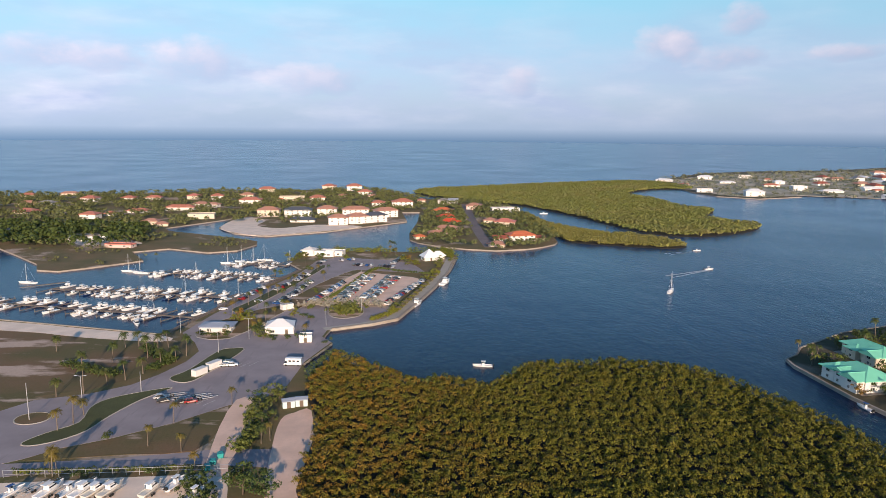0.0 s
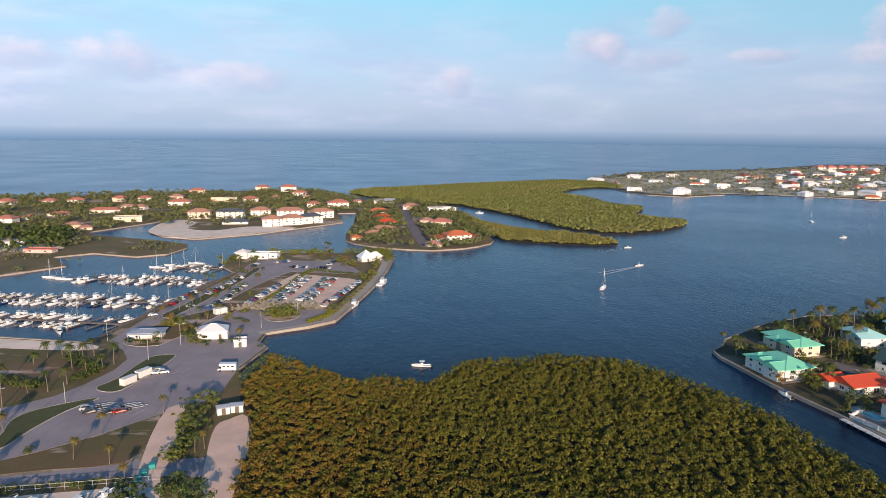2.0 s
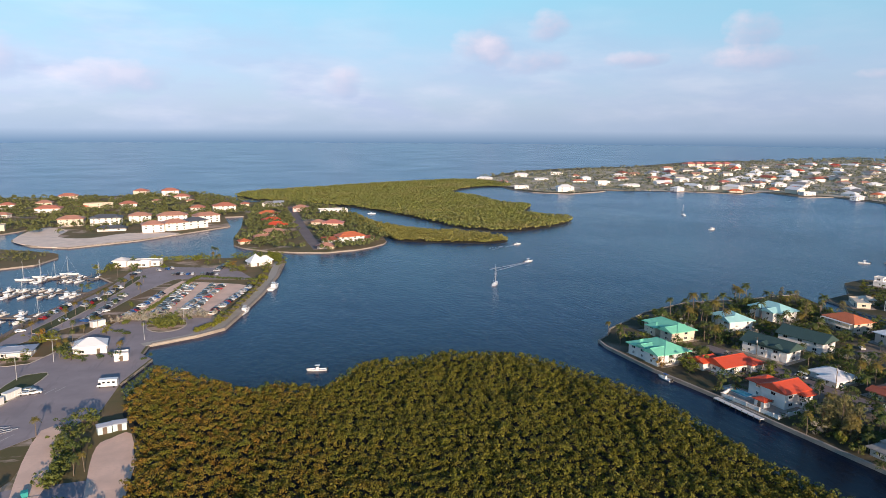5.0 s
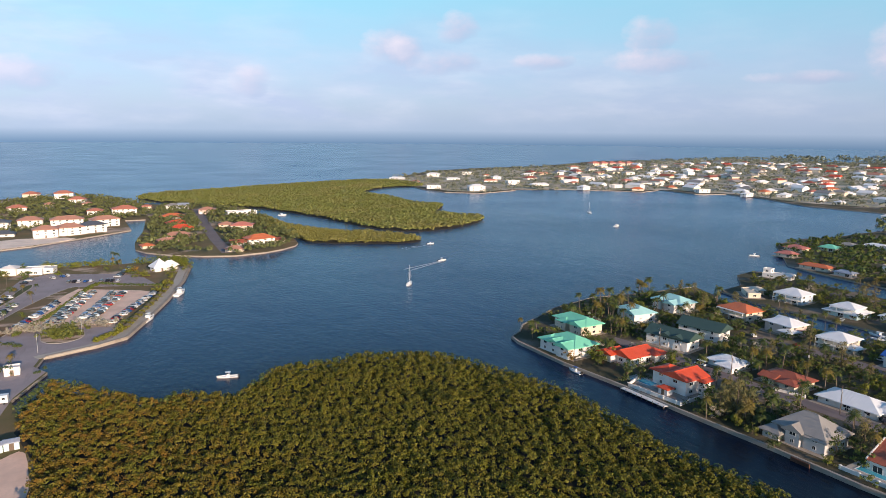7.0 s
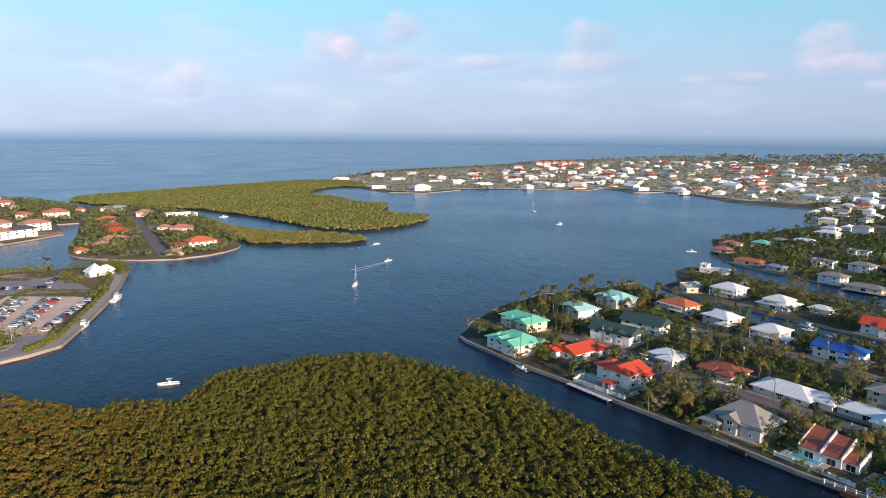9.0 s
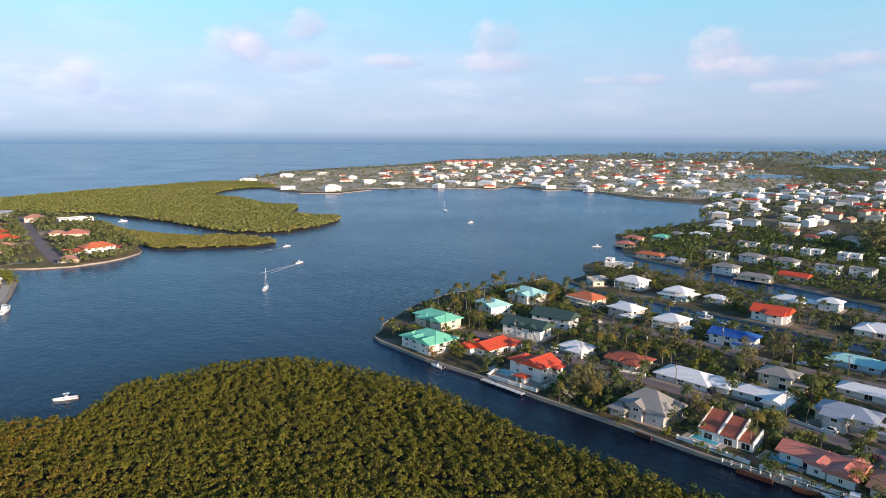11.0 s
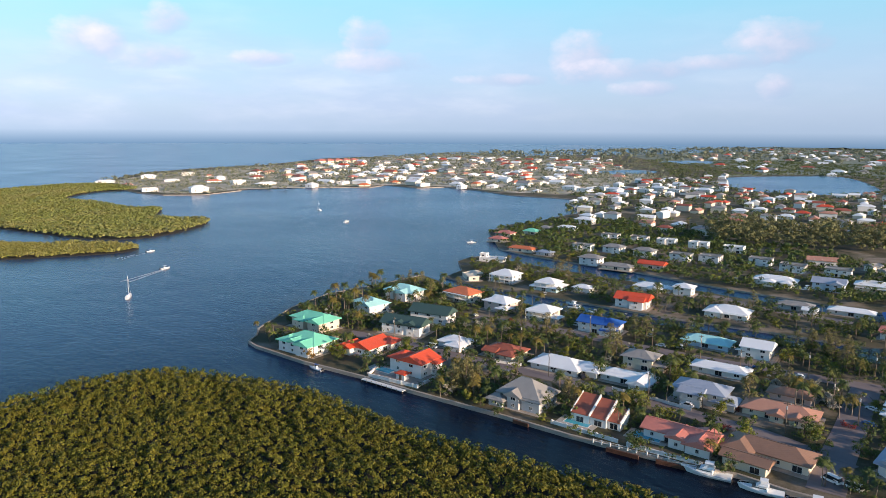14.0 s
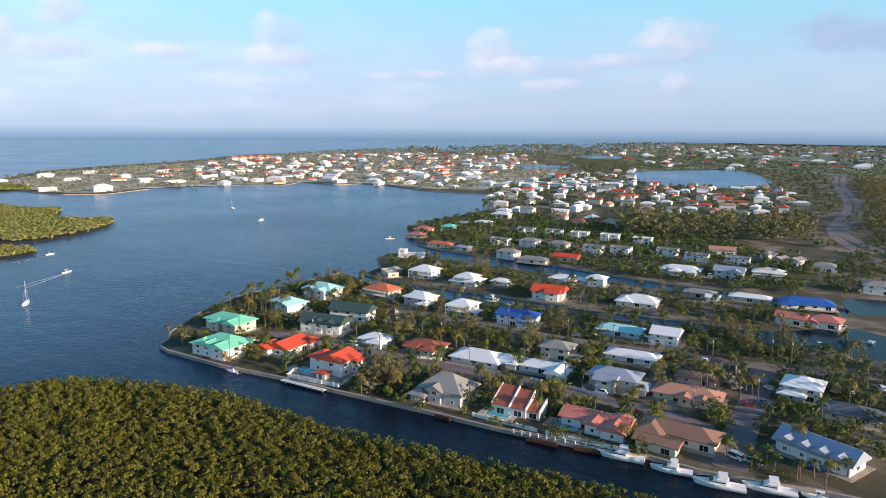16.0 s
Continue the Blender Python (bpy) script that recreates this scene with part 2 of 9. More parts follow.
LOTS = material("shore_lots", shore_lots)
GRASS = material("rough_grass", grass_ground)
FIELD = material("dry_field", field_ground)
YARD = material("garden_ground", suburb_ground)
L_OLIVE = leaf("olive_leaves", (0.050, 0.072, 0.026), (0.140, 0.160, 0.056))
# distance haze is put into these paler, greyer leaf colours
L_HAZY = leaf("hazed_leaves", (0.095, 0.120, 0.075), (0.20, 0.215, 0.145))
FARLAND = material("hazed_ground", hazed_ground)
LAWN = plain("lawn", (0.105, 0.115, 0.034), 0.95, 0.25, 0.6)
ASPHALT = material("asphalt", asphalt_mix((0.335, 0.285, 0.29)))
STREET = material("street_asphalt", asphalt_mix((0.20, 0.162, 0.158)))
SAND = material("coral_sand", sand_mix((0.80, 0.56, 0.43)))
PALE_SAND = material("pale_sand", sand_mix((0.86, 0.70, 0.57)))
CONCRETE = plain("seawall_concrete", (0.46, 0.39, 0.32), 0.85, 0.2, 0.6)
RUST = plain("rusty_sheet_piling", (0.16, 0.060, 0.030), 0.85, 0.3, 0.8)
KERB = plain("kerb_concrete", (0.50, 0.45, 0.38), 0.85, 0.12, 0.8)
DOCK = plain("dock_planks", (0.27, 0.20, 0.15), 0.85, 0.2, 1.0)
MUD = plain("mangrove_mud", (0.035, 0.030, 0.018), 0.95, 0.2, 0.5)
WHITE = plain("white_render", (0.78, 0.74, 0.70), 0.7, 0.05)
CREAM = plain("cream_render", (0.70, 0.60, 0.47), 0.7, 0.06)
PINKISH = plain("pink_render", (0.68, 0.50, 0.44), 0.7, 0.06)
GREYWALL = plain("grey_render", (0.50, 0.48, 0.47), 0.7, 0.06)
BLUEWALL = plain("pale_blue_render", (0.50, 0.58, 0.68), 0.7, 0.06)
AQUAWALL = plain("pale_aqua_render", (0.55, 0.70, 0.70), 0.7, 0.06)
R_GREEN = roofing("green_metal_roof", (0.20, 0.62, 0.42), 0.5, 0.12)
R_AQUA = roofing("aqua_metal_roof", (0.38, 0.68, 0.66), 0.5, 0.12)
R_DARKGREEN = roofing("dark_green_roof", (0.045, 0.085, 0.075), 0.5, 0.25)
R_RED = roofing("red_tile_roof", (0.66, 0.085, 0.030), 0.35, 0.25)
R_FADED = roofing("faded_red_tile_roof", (0.52, 0.19, 0.12), 0.35, 0.25)
R_ORANGE = roofing("orange_tile_roof", (0.62, 0.17, 0.065), 0.35, 0.25)
R_BROWNRED = roofing("brown_red_tile_roof", (0.36, 0.10, 0.055), 0.35, 0.35)
R_TERRA = roofing("terracotta_roof", (0.50, 0.25, 0.17), 0.35, 0.3)
R_BROWN = roofing("brown_shingle_roof", (0.30, 0.165, 0.105), 0.35, 0.35)
R_PINK = roofing("pink_tile_roof", (0.58, 0.20, 0.15), 0.35, 0.3)
R_WHITE = roofing("white_metal_roof", (0.78, 0.78, 0.78), 0.5, 0.08)
R_GREY = roofing("grey_shingle_roof", (0.30, 0.28, 0.26), 0.35, 0.3)
R_DARK = roofing("dark_slate_roof", (0.10, 0.11, 0.13), 0.4, 0.3)
R_BLUE = roofing("blue_metal_roof", (0.025, 0.11, 0.40), 0.5, 0.2)
R_BLUEGREY = roofing("blue_grey_metal_roof", (0.32, 0.36, 0.44), 0.5, 0.2)
FRAME = plain("window_frame_paint", (0.72, 0.70, 0.66), 0.5, 0.04)
DARKGLASS = material("window_glass", lambda n: n.out(Base_Color=(0.018, 0.022, 0.028), Roughness=0.08, Specular_IOR_Level=0.7))
POOL = material("pool_water", lambda n: n.out(Base_Color=n.mix(n.noise(0.5), (0.06, 0.34, 0.46), (0.10, 0.44, 0.55)), Roughness=0.05))
GEL = plain("white_gelcoat", (0.80, 0.79, 0.77), 0.25, 0.03)
CREAMGEL = plain("cream_gelcoat", (0.66, 0.62, 0.54), 0.3, 0.05)
NAVYGEL = plain("navy_gelcoat", (0.02, 0.04, 0.12), 0.25, 0.1)
CANVAS = plain("blue_canvas", (0.04, 0.12, 0.34), 0.8, 0.2)
METAL = plain("aluminium", (0.62, 0.62, 0.62), 0.4, 0.06, metal=0.6)
POLEWOOD = plain("pole_wood", (0.20, 0.15, 0.11), 0.85, 0.2)
RUBBER = plain("rubber", (0.02, 0.02, 0.02), 0.8, 0.2)
BARK = plain("bark", (0.16, 0.12, 0.085), 0.9, 0.3, 1.5)
PALMBARK = plain("palm_bark", (0.26, 0.20, 0.15), 0.9, 0.25, 1.5)
def mangrove_leaf(n):
    c = n.mix(n.island(), (0.032, 0.044, 0.004), (0.140, 0.142, 0.013))
    c = n.mix(n.math("MULTIPLY", n.ramp(n.noise(0.42, 3), 0.42, 0.68), 0.6), c, (0.185, 0.165, 0.020))
    # a rusty stand of drier trees along the western side, single rusty crowns elsewhere
    apart = n.nt.nodes.new("ShaderNodeSeparateXYZ")
    n.nt.links.new(n.place(), apart.inputs[0])
    west = n.ramp(n.math("ADD", apart.outputs["X"], n.math("MULTIPLY", n.noise(0.03, 4), 90.0)), 78.0, 30.0)
    rust = n.math("MULTIPLY", n.ramp(n.noise(0.30, 4), 0.40, 0.66), n.math("ADD", n.math("MULTIPLY", west, 0.62), 0.16))
    c = n.mix(rust, c, (0.230, 0.112, 0.018))
    n.out(Base_Color=c, Roughness=0.62, Specular_IOR_Level=0.25)


L_MANGROVE = material("mangrove_leaves", mangrove_leaf)
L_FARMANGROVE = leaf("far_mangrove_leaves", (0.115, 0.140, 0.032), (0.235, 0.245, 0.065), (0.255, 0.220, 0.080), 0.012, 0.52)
L_DARK = leaf("dark_leaves", (0.022, 0.044, 0.010), (0.080, 0.112, 0.026))
L_MID = leaf("mid_leaves", (0.036, 0.060, 0.012), (0.120, 0.150, 0.030))
L_BRIGHT = leaf("bright_leaves", (0.060, 0.085, 0.010), (0.17, 0.19, 0.025))
L_GOLD = leaf("yellowing_leaves", (0.12, 0.075, 0.012), (0.26, 0.16, 0.025))
L_SILVER = leaf("silver_leaves", (0.14, 0.145, 0.115), (0.34, 0.34, 0.28))
L_PINE = leaf("casuarina_needles", (0.075, 0.080, 0.030), (0.185, 0.175, 0.066))
L_PALM = leaf("palm_fronds", (0.026, 0.046, 0.012), (0.090, 0.115, 0.028))
L_DRYPALM = leaf("yellow_palm_fronds", (0.060, 0.062, 0.014), (0.17, 0.140, 0.030))
L_FLOWER = leaf("flowering_leaves", (0.10, 0.018, 0.020), (0.24, 0.04, 0.03))

# ---- helpers for meshes ----
LAND = 1.0    # height of the dry land over the sea


def mesh_of(name, verts, faces, mats, face_mats=None, smooth=False):
    me = bpy.data.meshes.new(name)
    me.from_pydata(verts, [], faces)
    for m in mats if isinstance(mats, (list, tuple)) else [mats]:
        me.materials.append(m)
    if face_mats:
        me.polygons.foreach_set("material_index", face_mats)
    if smooth:
        me.polygons.foreach_set("use_smooth", [True] * len(me.polygons))
    me.update()
    return me


def part(name, me, parent, label="", at=None):
    ob = new(name, me)
    ob.parent = parent
    if at is not None:
        ob.matrix_basis = at
    if label:
        ob["label"] = label
    return ob


def soften(points, steps=3, closed=True, tight=0.5):
    """A Catmull-Rom curve through the points of a plan."""
    n, out = len(points), []
    for i in range(n if closed else n - 1):
        p = [np.array(points[(i + k) % n if closed else min(max(i + k, 0), n - 1)], float) for k in (-1, 0, 1, 2)]
        for s in range(steps):
            u = s / steps
            a, b = tight * (p[2] - p[0]), tight * (p[3] - p[1])
            out.append(tuple((2 * u**3 - 3 * u**2 + 1) * p[1] + (u**3 - 2 * u**2 + u) * a + (3 * u**2 - 2 * u**3) * p[2] + (u**3 - u**2) * b))
    if not closed:
        out.append(tuple(map(float, points[-1])))
    return out


def slab(name, outline, low, high, mat, side=None):
    """A flat piece of ground with upright sides."""
    bm = bmesh.new()
    top = [bm.verts.new((x, y, high)) for x, y in outline]
    bottom = [bm.verts.new((x, y, low)) for x, y in outline]
    f = bm.faces.new(top)
    f.normal_update()
    if f.normal.z < 0:
        f.normal_flip()
    n = len(top)
    for i in range(n):
        s = bm.faces.new((top[i], bottom[i], bottom[(i + 1) % n], top[(i + 1) % n]))
        s.material_index = 1 if side else 0
    bmesh.ops.triangulate(bm, faces=[f])
    bmesh.ops.recalc_face_normals(bm, faces=bm.faces[:])
    me = bpy.data.meshes.new(name)
    bm.to_mesh(me)
    bm.free()
    me.materials.append(mat)
    if side:
        me.materials.append(side)
    return me


def ground(name, outline, low, high, mat, side=None, label="", category="ground"):
    return tagged(new(name, slab(name, outline, low, high, mat, side)), label, category, kind="structure")


def strip(line, width, closed=False):
    """The outline of a band of that width along a line."""
    pts = [np.array(p, float) for p in line]
    n, one, two = len(pts), [], []
    for i, p in enumerate(pts):
        a = pts[(i - 1) % n] if closed or i else p
        b = pts[(i + 1) % n] if closed or i < n - 1 else p
        d = (b - a) / (np.linalg.norm(b - a) + 1e-9)
        o = np.array((-d[1], d[0])) * width / 2
        one.append(tuple(p + o)), two.append(tuple(p - o))
    return one + two[::-1]


def inside(p, outline):
    x, y = p
    hit, n = False, len(outline)
    for i in range(n):
        (x0, y0), (x1, y1) = outline[i], outline[i - 1]
        if (y0 > y) != (y1 > y) and x < (x1 - x0) * (y - y0) / (y1 - y0) + x0:
            hit = not hit
    return hit


def beam(line, width, low, high):
    """A wall or kerb along an open line: four-sided section, one mesh."""
    pts = [np.array(p, float) for p in line]
    verts, faces = [], []
    for i, p in enumerate(pts):
        a, b = pts[max(i - 1, 0)], pts[min(i + 1, len(pts) - 1)]
        d = (b - a) / (np.linalg.norm(b - a) + 1e-9)
        o = np.array((-d[1], d[0])) * width / 2
        for q, z in ((p + o, low), (p + o, high), (p - o, high), (p - o, low)):
            verts.append((*q, z))
    for i in range(len(pts) - 1):
        for k in range(4):
            faces.append((4 * i + k, 4 * i + (k + 1) % 4, 4 * i + 4 + (k + 1) % 4, 4 * i + 4 + k))
    faces += [(3, 2, 1, 0), tuple(4 * len(pts) - 4 + k for k in range(4))]
    return verts, faces


# ---- sea and land ----
rings = [0, 150, 400, 800, 1600, 2600, 3600, 4400, 4930]
rise = [0] * 9
sv, sf, spokes = [(0, 0, 0)], [], 96
for r, z in zip(rings[1:], rise[1:]):
    sv += [(r * math.sin(2 * math.pi * k / spokes), r * math.cos(2 * math.pi * k / spokes), z) for k in range(spokes)]
for k in range(spokes):
    sf.append((0, 1 + (k + 1) % spokes, 1 + k))
    for j in range(len(rings) - 2):
        a, b = 1 + j * spokes, 1 + (j + 1) * spokes
        sf.append((a + k, a + (k + 1) % spokes, b + (k + 1) % spokes, b + k))
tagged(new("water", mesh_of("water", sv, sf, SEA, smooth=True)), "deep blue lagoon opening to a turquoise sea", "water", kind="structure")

SHORE_MARINA = [(-420, 340), (-204, 311), (-160, 300), (-120, 290), (-118, 297), (-112, 326), (-105, 367), (-95, 403), (-89, 432), (-102, 454), (-104, 494), (-72, 503), (-35, 500), (-6, 502), (7, 502), (10, 480), (5, 436), (-4, 387), (-14, 346), (-21, 319), (-32, 310), (-50, 301), (-51, 288), (-46, 281), (-53, 254)]
SHORE_MANGROVE = [(-48, 240), (-42, 261), (-21, 243), (-8, 230), (-0, 235), (16, 227), (31, 248), (51, 252), (68, 254), (88, 248), (102, 237), (121, 194), (125, 154), (131, 126), (138, 102), (144, 80), (149, 56), (152, 0), (150, -90)]
SHORE_CONDO = [(-700, 520), (-323, 500), (-293, 472), (-264, 444), (-253, 425), (-238, 422), (-223, 435), (-201, 459), (-223, 491), (-202, 506), (-168, 491), (-150, 501), (-143, 527), (-147, 543), (-170, 559), (-206, 578), (-236, 593), (-246, 610), (-223, 649), (-211, 670), (-207, 683), (-200, 616), (-177, 583), (-147, 569), (-101, 598), (-35, 669), (-44, 742), (-25, 744), (-25, 658), (-29, 592), (-27, 555)]
SHORE_ISLAND = [(-27, 557), (-20, 543), (-2, 525), (19, 515), (40, 510), (62, 517), (76, 527), (88, 541), (92, 553), (93, 585), (86, 640), (80, 690), (80, 748), (78, 831), (32, 881), (-18, 891), (-29, 897), (-48, 942), (-77, 1000), (-122, 1033), (-214, 995), (-321, 976), (-438, 922), (-561, 879), (-1100, 960)]
SHORE_FAR_MANGROVE = [(-35, 1013), (-25, 936), (46, 861), (96, 814), (143, 712), (168, 632), (189, 598), (221, 590), (264, 613), (293, 643), (302, 671), (274, 703), (276, 731), (305, 784), (280, 823), (272, 916), (258, 954), (269, 1006), (325, 1069), (383, 1075), (387, 1151), (340, 1220), (203, 1166), (66, 1083)]
SHORE_SUBURB = [(215, -120), (188, 17), (185, 31), (179, 46), (176, 58), (175, 71), (170, 82), (162, 116), (158, 140), (151, 174), (147, 197), (140, 226), (136, 257), (137, 265), (144, 271), (150, 280), (181, 303), (212, 316), (241, 315), (284, 319), (279, 295), (276, 294), (273, 256), (277, 213), (289, 168), (304, 120), (318, 40), (330, -60), (345, -60), (333, 40), (318, 120), (305, 171), (301, 202), (297, 229), (288, 280)]
SHORE_CANAL = [(291, 306), (314, 314), (334, 338), (352, 344), (366, 338), (361, 302), (365, 229), (372, 180), (376, 60), (395, 60), (390, 180), (394, 239), (390, 286), (389, 325), (394, 354)]
SHORE_FAR = [(459, 426), (508, 442), (540, 439), (594, 451), (655, 457), (724, 515), (769, 556), (746, 654), (771, 739), (772, 815), (726, 830), (726, 912), (714, 902), (671, 881), (651, 908), (579, 960), (532, 1018), (502, 1026), (494, 960), (421, 929), (377, 960), (362, 1017), (364, 1098), (367, 1206), (405, 1292), (542, 1477), (694, 1568), (921, 1637), (1272, 1899), (1436, 1917), (1783, 1707), (2162, 1622), (2554, 1478), (2866, 1324), (3460, 1301), (4939, 1513)]
marina_plan = SHORE_MARINA + SHORE_MANGROVE + [(-420, -90)]
ground("ground", marina_plan, -2, LAND, GRASS, CONCRETE, "flat marina land with dry grass and concrete seawall")
SHORE_FINGER = [(86, 600), (97, 579), (101, 560), (111, 550), (133, 541), (164, 531), (184, 532), (192, 543), (185, 562), (168, 585), (146, 598), (118, 631), (98, 671), (90, 727), (76, 745), (76, 690)]
finger_plan = soften(SHORE_FINGER, 3)
ground("ground", finger_plan, -2, 0.25, MUD, MUD, "narrow muddy finger of land under mangroves")
condo_plan = SHORE_CONDO + SHORE_ISLAND
ground("ground", condo_plan, -2, LAND, GRASS, CONCRETE, "low residential peninsula edged by pale seawall")
mangrove_island = soften(SHORE_FAR_MANGROVE, 3)
ground("ground", mangrove_island, -2, 0.25, MUD, MUD, "low muddy island under mangroves")
suburb_plan = SHORE_SUBURB + SHORE_CANAL + SHORE_FAR + [(4600, 1500), (4700, 300), (3000, -1200), (700, -700), (300, -300)]
ground("ground", suburb_plan, -2, LAND, YARD, CONCRETE, "flat suburb land cut by canals, with seawalls")

# ---- plants ----
def leaf_cloud(rng, centres, radii, count, size, flat=0.75, up=0.25):
    """Many small leaf blades over the skins of overlapping clumps: arrays of corners (n, 4, 3)."""
    k = rng.integers(0, len(centres), count)
    d = rng.normal(size=(count, 3))
    d[:, 2] = np.abs(d[:, 2]) * 0.9 - 0.25
    d /= np.linalg.norm(d, axis=1, keepdims=True)
    r = radii[k][:, None] * rng.uniform(0.78, 1.08, (count, 1))
    p = centres[k] + d * r * np.array((1, 1, flat))
    n = d + rng.normal(scale=0.45, size=(count, 3)) + np.array((0, 0, up))
    n /= np.linalg.norm(n, axis=1, keepdims=True)
    a = np.cross(n, rng.normal(size=(count, 3)))
    a /= np.linalg.norm(a, axis=1, keepdims=True)
    b = np.cross(n, a)
    s = size * rng.uniform(0.6, 1.4, (count, 1))
    return np.stack([p - a * s, p - b * s * 0.7, p + a * s, p + b * s * 0.7], 1)


def quad_mesh(name, quads, mats, extra=None):
    """A mesh from loose quads, with other verts, faces and their material indices put before them."""
    v0, f0, m0 = extra or ([], [], [])
    verts = np.concatenate([np.array(v0, float).reshape(-1, 3), quads.reshape(-1, 3)])
    n, base = len(quads), len(v0)
    faces = list(f0) + (np.arange(n * 4).reshape(n, 4) + base).tolist()
    me = mesh_of(name, verts.tolist(), faces, mats, list(m0) + [0] * n)
    return me


def tube(line, radii, sides=6):
    """A tapered stem along a line."""
    verts, faces = [], []
    for i, (p, r) in enumerate(zip(line, radii)):
        a, b = Vector(line[max(i - 1, 0)]), Vector(line[min(i + 1, len(line) - 1)])
        q = (b - a).to_track_quat("Z", "Y")
        for k in range(sides):
            w = 2 * math.pi * k / sides
            verts.append(tuple(Vector(p) + q @ Vector((r * math.cos(w), r * math.sin(w), 0))))
    for i in range(len(line) - 1):
        for k in range(sides):
            faces.append((i * sides + k, i * sides + (k + 1) % sides, (i + 1) * sides + (k + 1) % sides, (i + 1) * sides + k))
    faces.append(tuple(range((len(line) - 1) * sides, len(line) * sides)))
    return verts, faces


def joined(pieces):
    verts, faces = [], []
    for v, f in pieces:
        faces += [tuple(i + len(verts) for i in q) for q in f]
        verts += v
    return verts, faces


TREES = {}


def tree_meshes(kind, k):
    """Trunk and crown of one variant of a tree, ten metres or so high at scale 1."""
    rng = np.random.default_rng(hash_of(kind) + k)
    if kind == "palm":
        h, lean = 6.5 + 1.8 * (k % 3), rng.uniform(-0.9, 0.9, 2)
        line = [(lean[0] * (s / 6) ** 2, lean[1] * (s / 6) ** 2, h * s / 6) for s in range(7)]
        trunk = tube(line, [0.26, 0.20, 0.17, 0.16, 0.15, 0.15, 0.14])
        top, quads = np.array(line[-1]), []
        for f in range(22):   # arching fronds, each a row of paired leaflets
            w, rise = 2 * math.pi * (f * 0.382), rng.uniform(-0.3, 1.35)
            length, out = rng.uniform(2.3, 3.1), np.array((math.cos(w), math.sin(w), 0))
            side = np.array((-math.sin(w), math.cos(w), 0))

            def along(u):
                return top + out * length * u * (1 - 0.15 * max(rise, 0)) + np.array((0, 0, rise * length * u * 0.8 - 1.5 * u * u * length * 0.55))
            for s in range(9):
                u0, u1 = 0.06 + s * 0.104, 0.06 + s * 0.104 + 0.058
                q0, q1 = along(u0), along(u1)
                reach = (0.62 * math.sin(math.pi * min(0.16 + u0 * 0.80, 1)) + 0.10) * rng.uniform(0.85, 1.1)
                for sgn in (1, -1):
                    tip = side * sgn * reach + out * reach * 0.35 + np.array((0, 0, -0.42 * reach))
                    quads.append([q0, q1, q1 + tip, q0 + tip * 0.96])
        return trunk, np.array(quads)
    if kind == "casuarina":
        h = 10.5 + 1.5 * (k % 2)
        trunk = [tube([(0, 0, 0), (0.2, 0.1, h * 0.5), (0.1, 0.3, h * 0.95)], [0.32, 0.2, 0.05])]
        centres, radii = [], []
        for i in range(34):
            z = h * rng.uniform(0.10, 1.0)
            reach = (1.05 - z / h) * 3.6 + 0.7
            w = rng.uniform(0, 6.28)
            e = (reach * rng.uniform(0.4, 1) * math.cos(w), reach * rng.uniform(0.4, 1) * math.sin(w), z)
            centres.append(e), radii.append(rng.uniform(0.6, 1.1))
            if i % 3 == 0:
                trunk.append(tube([(0.1, 0.1, z * 0.8), e], [0.08, 0.02], 4))
        quads = leaf_cloud(rng, np.array(centres), np.array(radii), 1300, 0.27, 1.1, 0.5)
        quads[:, 1::2] = quads[:, 1::2] * 0.45 + quads[:, :1] * 0.275 + quads[:, 2:3] * 0.275
        return joined(trunk), quads
    if kind == "shrub":
        centres = rng.normal(scale=0.7, size=(6, 3)) * (1, 1, 0.35) + (0, 0, 0.85)
        return tube([(0, 0, 0), (0, 0, 0.9)], [0.1, 0.05], 5), leaf_cloud(rng, centres, rng.uniform(0.55, 0.95, 6), 330, 0.14)
    h = {"broadleaf": 2.0, "roundtree": 1.3}[kind] + 0.5 * (k % 3)
    n = 15
    centres = rng.normal(size=(n, 3)) * (1.45, 1.45, 0.9) + (0, 0, h + 1.3)
    centres[:5, 2] = rng.uniform(1.1, 1.7, 5)
    trunk = [tube([(0, 0, 0), (0.1, 0, h * 0.5), (0, 0.1, h)], [0.25, 0.2, 0.14])]
    for c in centres[::2]:
        trunk.append(tube([(0, 0.05, h * 0.8), tuple(c * (0.6, 0.6, 0.9)), tuple(c)], [0.12, 0.07, 0.03], 4))
    return joined(trunk), leaf_cloud(rng, centres, rng.uniform(0.75, 1.3, n), 520, 0.26)


def hash_of(text):
    return sum(ord(ch) * (i + 7) for i, ch in enumerate(text)) % 9973


